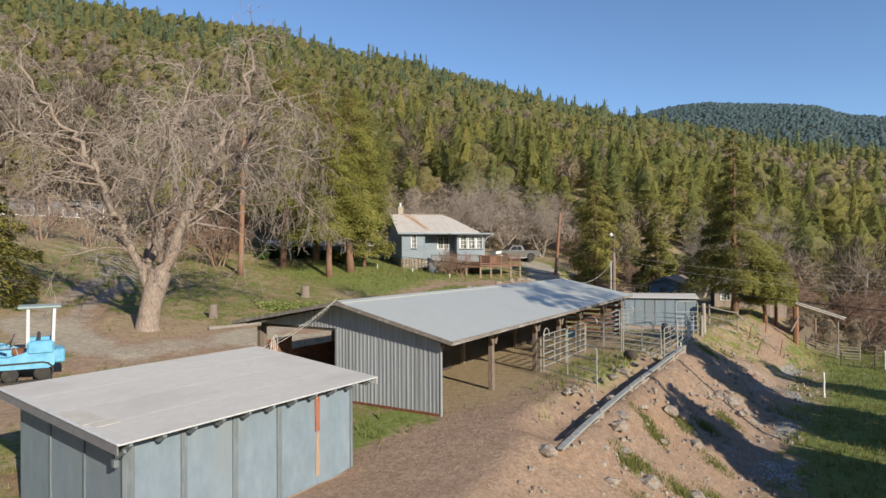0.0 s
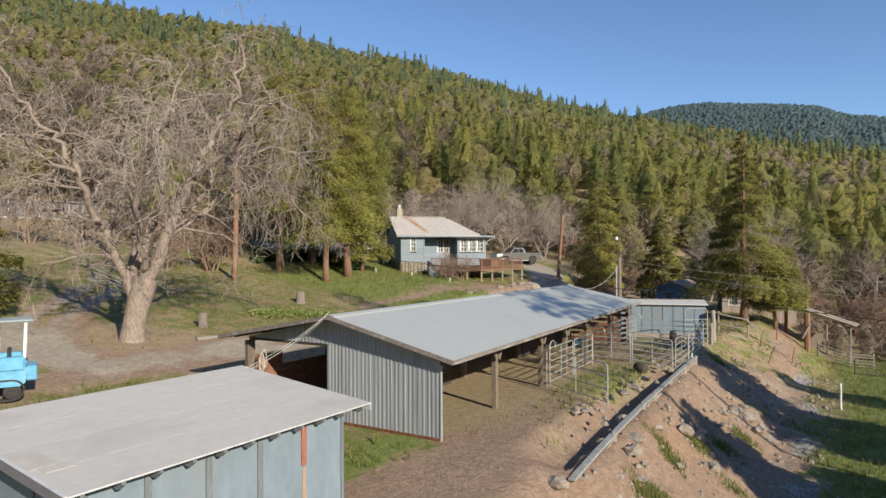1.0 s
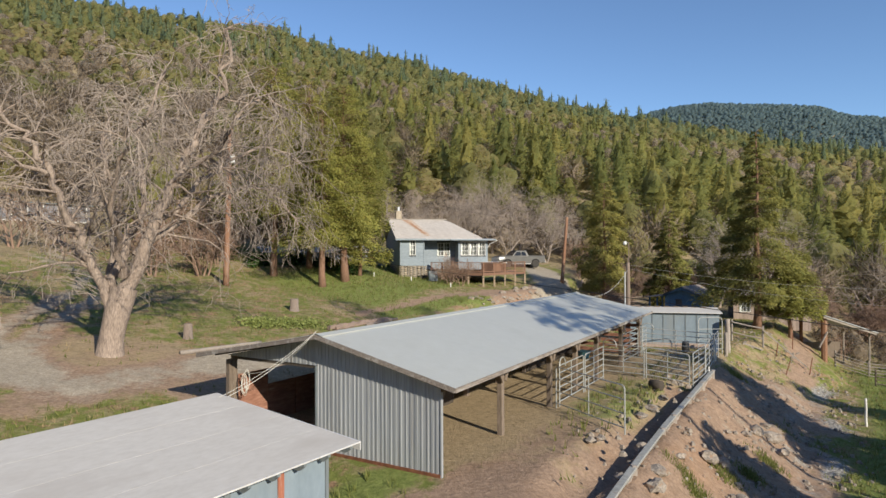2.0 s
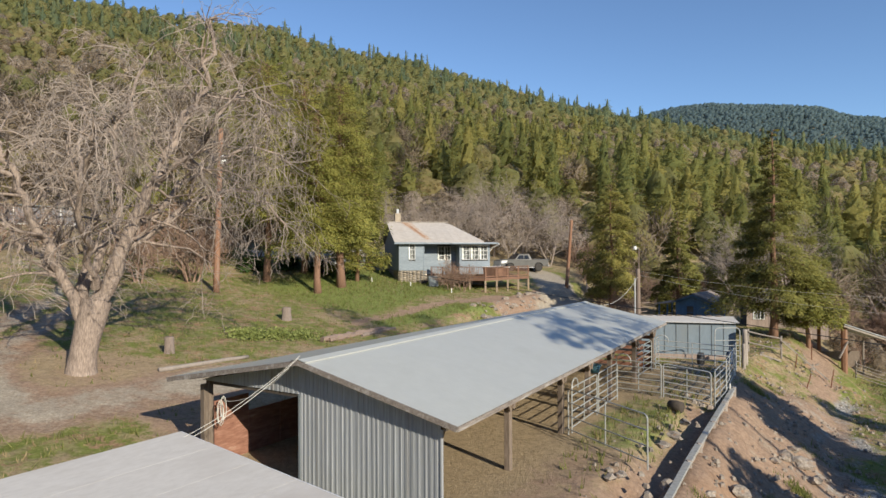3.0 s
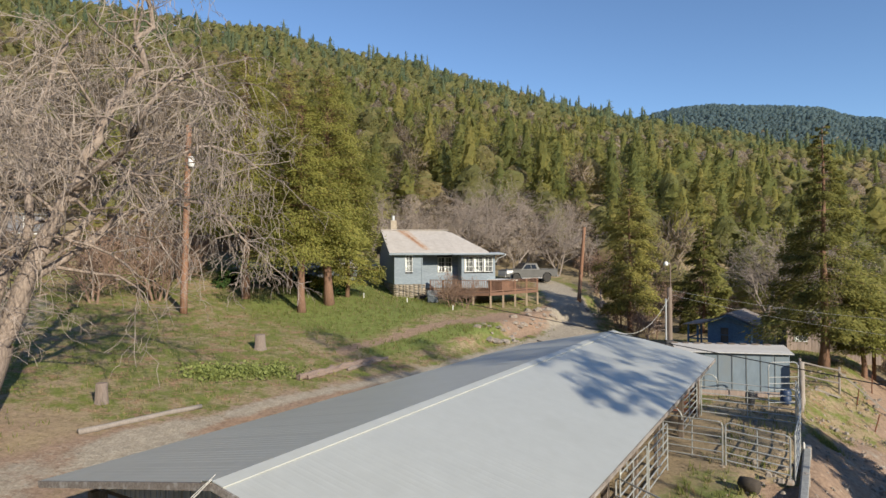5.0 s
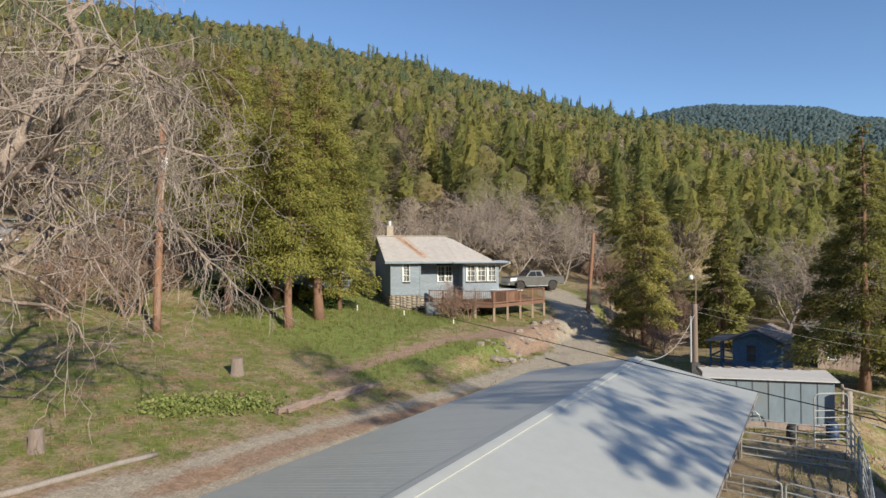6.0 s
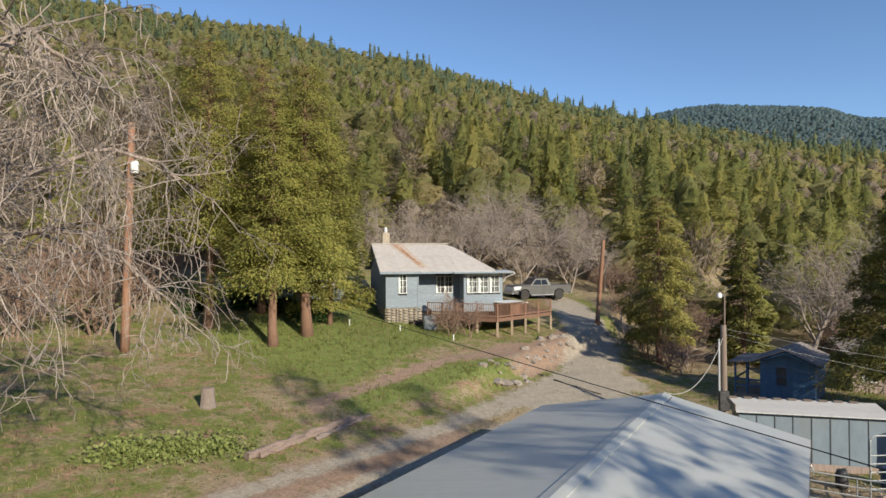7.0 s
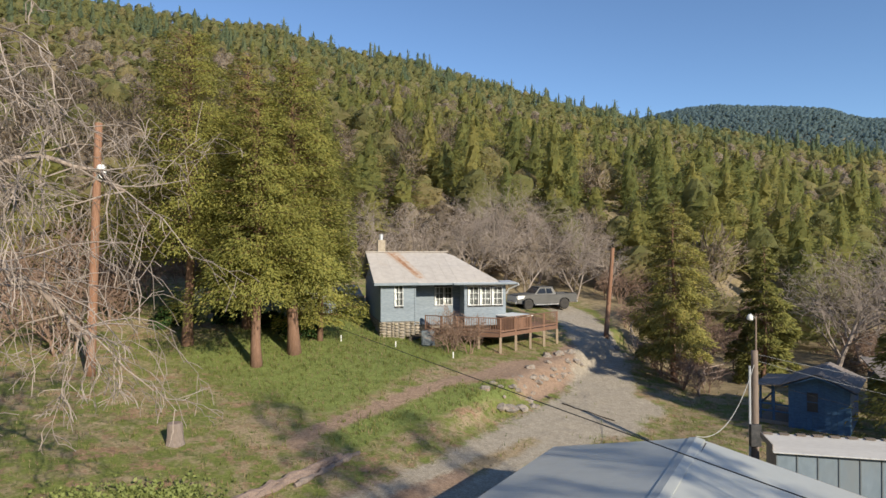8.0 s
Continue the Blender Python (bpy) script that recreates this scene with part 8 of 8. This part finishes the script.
    forest("hillside_bare_oaks", lea, g.uniform(5, 10, len(lea)), g.uniform(3, 5, len(lea)), g.normal(0.55, 0.25, len(lea)), LEAF_THICKET, "leafless brown woodland on the hillside", 90, 4, "round", 0.27, (7, 5))
    forest("hillside_oaks", oak, g.uniform(5, 10, len(oak)), g.uniform(3.2, 5.6, len(oak)), g.normal(0.5, 0.25, len(oak)), LEAF_OAK, "olive and russet oak crowns on the hillside", 90, 5, "round", 0.27, (7, 5))
    # upper slope and skyline
    far = spaced(scatter(g, 5200, 415, 640, -0.70, 0.70), 5.9)
    k = g.random(len(far))
    top, low = far[k < 0.4], far[k >= 0.4]
    forest("ridge_conifers", top, 7 + 14 * g.random(len(top)) ** 2.4, g.uniform(3.0, 5.4, len(top)), g.normal(0.42, 0.18, len(top)), LEAF_RIDGE_HAZE, "dark green conifers along the ridge, paled and blued for haze", 75, 6, "spire", 0.44, (7, 6))
    forest("ridge_oaks", low, g.uniform(6, 11, len(low)), g.uniform(4, 6.5, len(low)), g.normal(0.25, 0.22, len(low)), LEAF_OAK, "olive-brown broadleaf crowns near the ridge", 46, 9, "round", 0.28, (7, 5))
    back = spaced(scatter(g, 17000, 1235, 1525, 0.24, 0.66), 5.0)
    forest("distant_conifers", back, 8 + 5 * g.random(len(back)) ** 2, g.uniform(6.0, 8.5, len(back)), g.normal(0.45, 0.12, len(back)), LEAF_FAR_HAZE, "distant dark woodland on the far ridge, tinted blue for haze", 4, 7, "round", 0.4, (6, 4), 0.06)


build_forest()


# ---- grass ----
def blades(name, xy, low, high, wide, leaf, label, seed, per=3):
    g = np.random.default_rng(seed)
    xy = np.repeat(xy, per, 0) + g.normal(size=(len(xy) * per, 2)) * 0.05
    n = len(xy)
    z = height(xy[:, 0], xy[:, 1])
    a = g.random(n) * 2 * np.pi
    h = g.uniform(low, high, n)
    lean = g.normal(size=(n, 2)) * 0.35 * h[:, None]
    dx, dy = np.cos(a) * wide, np.sin(a) * wide
    v = np.stack([np.stack([xy[:, 0] - dx, xy[:, 1] - dy, z - 0.03], 1), np.stack([xy[:, 0] + dx, xy[:, 1] + dy, z - 0.03], 1), np.stack([xy[:, 0] + lean[:, 0], xy[:, 1] + lean[:, 1], z + h], 1)], 1).reshape(-1, 3)
    tint = np.repeat(np.clip(g.normal(0.5, 0.25, n), 0, 1), 3)
    tagged(new(name, array_mesh(name, v, np.arange(len(v)).reshape(-1, 3), leaf, tint, 3)), label, "grass", kind="stuff")


def build_grass():
    g = np.random.default_rng(12)
    xy = np.stack([g.uniform(-32, 34, 90000), g.uniform(9, 64, 90000)], 1)
    m = ground_masks(xy[:, 0], xy[:, 1])
    s, d = barn_axes(xy[:, 0], xy[:, 1])
    indoors = (s > -0.6) & (s < 21) & (d > -8.5) & (d < 0.2)
    patch = 0.5 + 0.5 * np.sin(xy[:, 0] * 1.3 + np.sin(xy[:, 1] * 0.9) * 2) * np.sin(xy[:, 1] * 1.1 + np.sin(xy[:, 0] * 0.6) * 2)
    bare = np.clip(m["dirt"] + m["gravel"] + m["creek"] + m["wood"], 0, 1)
    u = g.random(len(xy))
    lush = (u < 0.75 * m["lush"] * (0.4 + 0.6 * patch)) & ~indoors
    blades("lush_grass", xy[lush], 0.08, 0.34, 0.018, LEAF_GRASS, "lush green spring grass on the lawn", 1, 4)
    thin = (~lush) & (u < 0.22 * (1 - bare) * patch) & ~indoors
    blades("short_grass", xy[thin], 0.06, 0.22, 0.02, LEAF_GRASS, "short patchy green grass", 2, 3)
    dry = (~lush) & (~thin) & (u > 0.80 - 0.10 * (1 - patch)) & (m["gravel"] < 0.5) & (m["dirt"] < 0.3) & (m["wood"] < 0.5) & ~indoors
    blades("dry_grass", xy[dry], 0.04, 0.18, 0.016, LEAF_DRY, "dry straw-coloured grass and litter", 3, 3)


build_grass()


def build_weed_patch():
    """Broad-leaved weeds crowding the grass above the log."""
    g = np.random.default_rng(44)
    n = 3400
    k = g.random(n)
    xy = np.stack([-10.4 + 3.2 * k, 37.2 + 1.7 * k], 1) + g.normal(size=(n, 2)) * np.array([0.55, 0.5])
    clump = np.sin(xy[:, 0] * 5.0 + 2 * np.sin(xy[:, 1] * 3.0)) * np.sin(xy[:, 1] * 4.3)
    xy = xy[clump > -0.35]
    n = len(xy)
    p = np.stack([xy[:, 0], xy[:, 1], height(xy[:, 0], xy[:, 1]) + g.uniform(0.0, 0.22, n)], 1)
    a = g.random(n) * 2 * np.pi
    along = np.stack([np.cos(a), np.sin(a), g.uniform(0.1, 1.2, n)], 1)
    size = g.uniform(0.08, 0.18, n)
    v, f = kites(p, along, size, size * 0.32, 45)
    tint = np.repeat(np.clip(g.normal(0.45, 0.25, n), 0, 1), 4)
    tagged(new("weed_patch", array_mesh("weed_patch", v, f, LEAF_WEED, tint, 4)), "leafy bright green weeds crowding the grass", "weeds", kind="stuff")


build_weed_patch()


def build_weeds():
    g = np.random.default_rng(31)
    tufts = np.array([at_barn(a, b) for a, b in ((2.2, 4.6), (2.6, 4.9), (3.1, 5.9), (0.6, 5.3), (5.4, 4.6), (5.8, 4.2), (8.2, 5.1), (1.4, 6.6), (-0.6, 6.2), (9.8, 5.6), (6.8, 6.3), (4.2, 6.6), (12.4, 6.0), (0.0, 6.9), (-1.8, 6.0), (17.5, 6.2), (22.0, 4.0), (25.0, 4.4))])
    n = 130
    xy = np.repeat(tufts, n, 0) + g.normal(size=(len(tufts) * n, 2)) * 0.24
    blades("bank_weeds", xy, 0.05, 0.22, 0.016, LEAF_GRASS, "small green weeds on the dirt bank", 5, 3)


build_weeds()
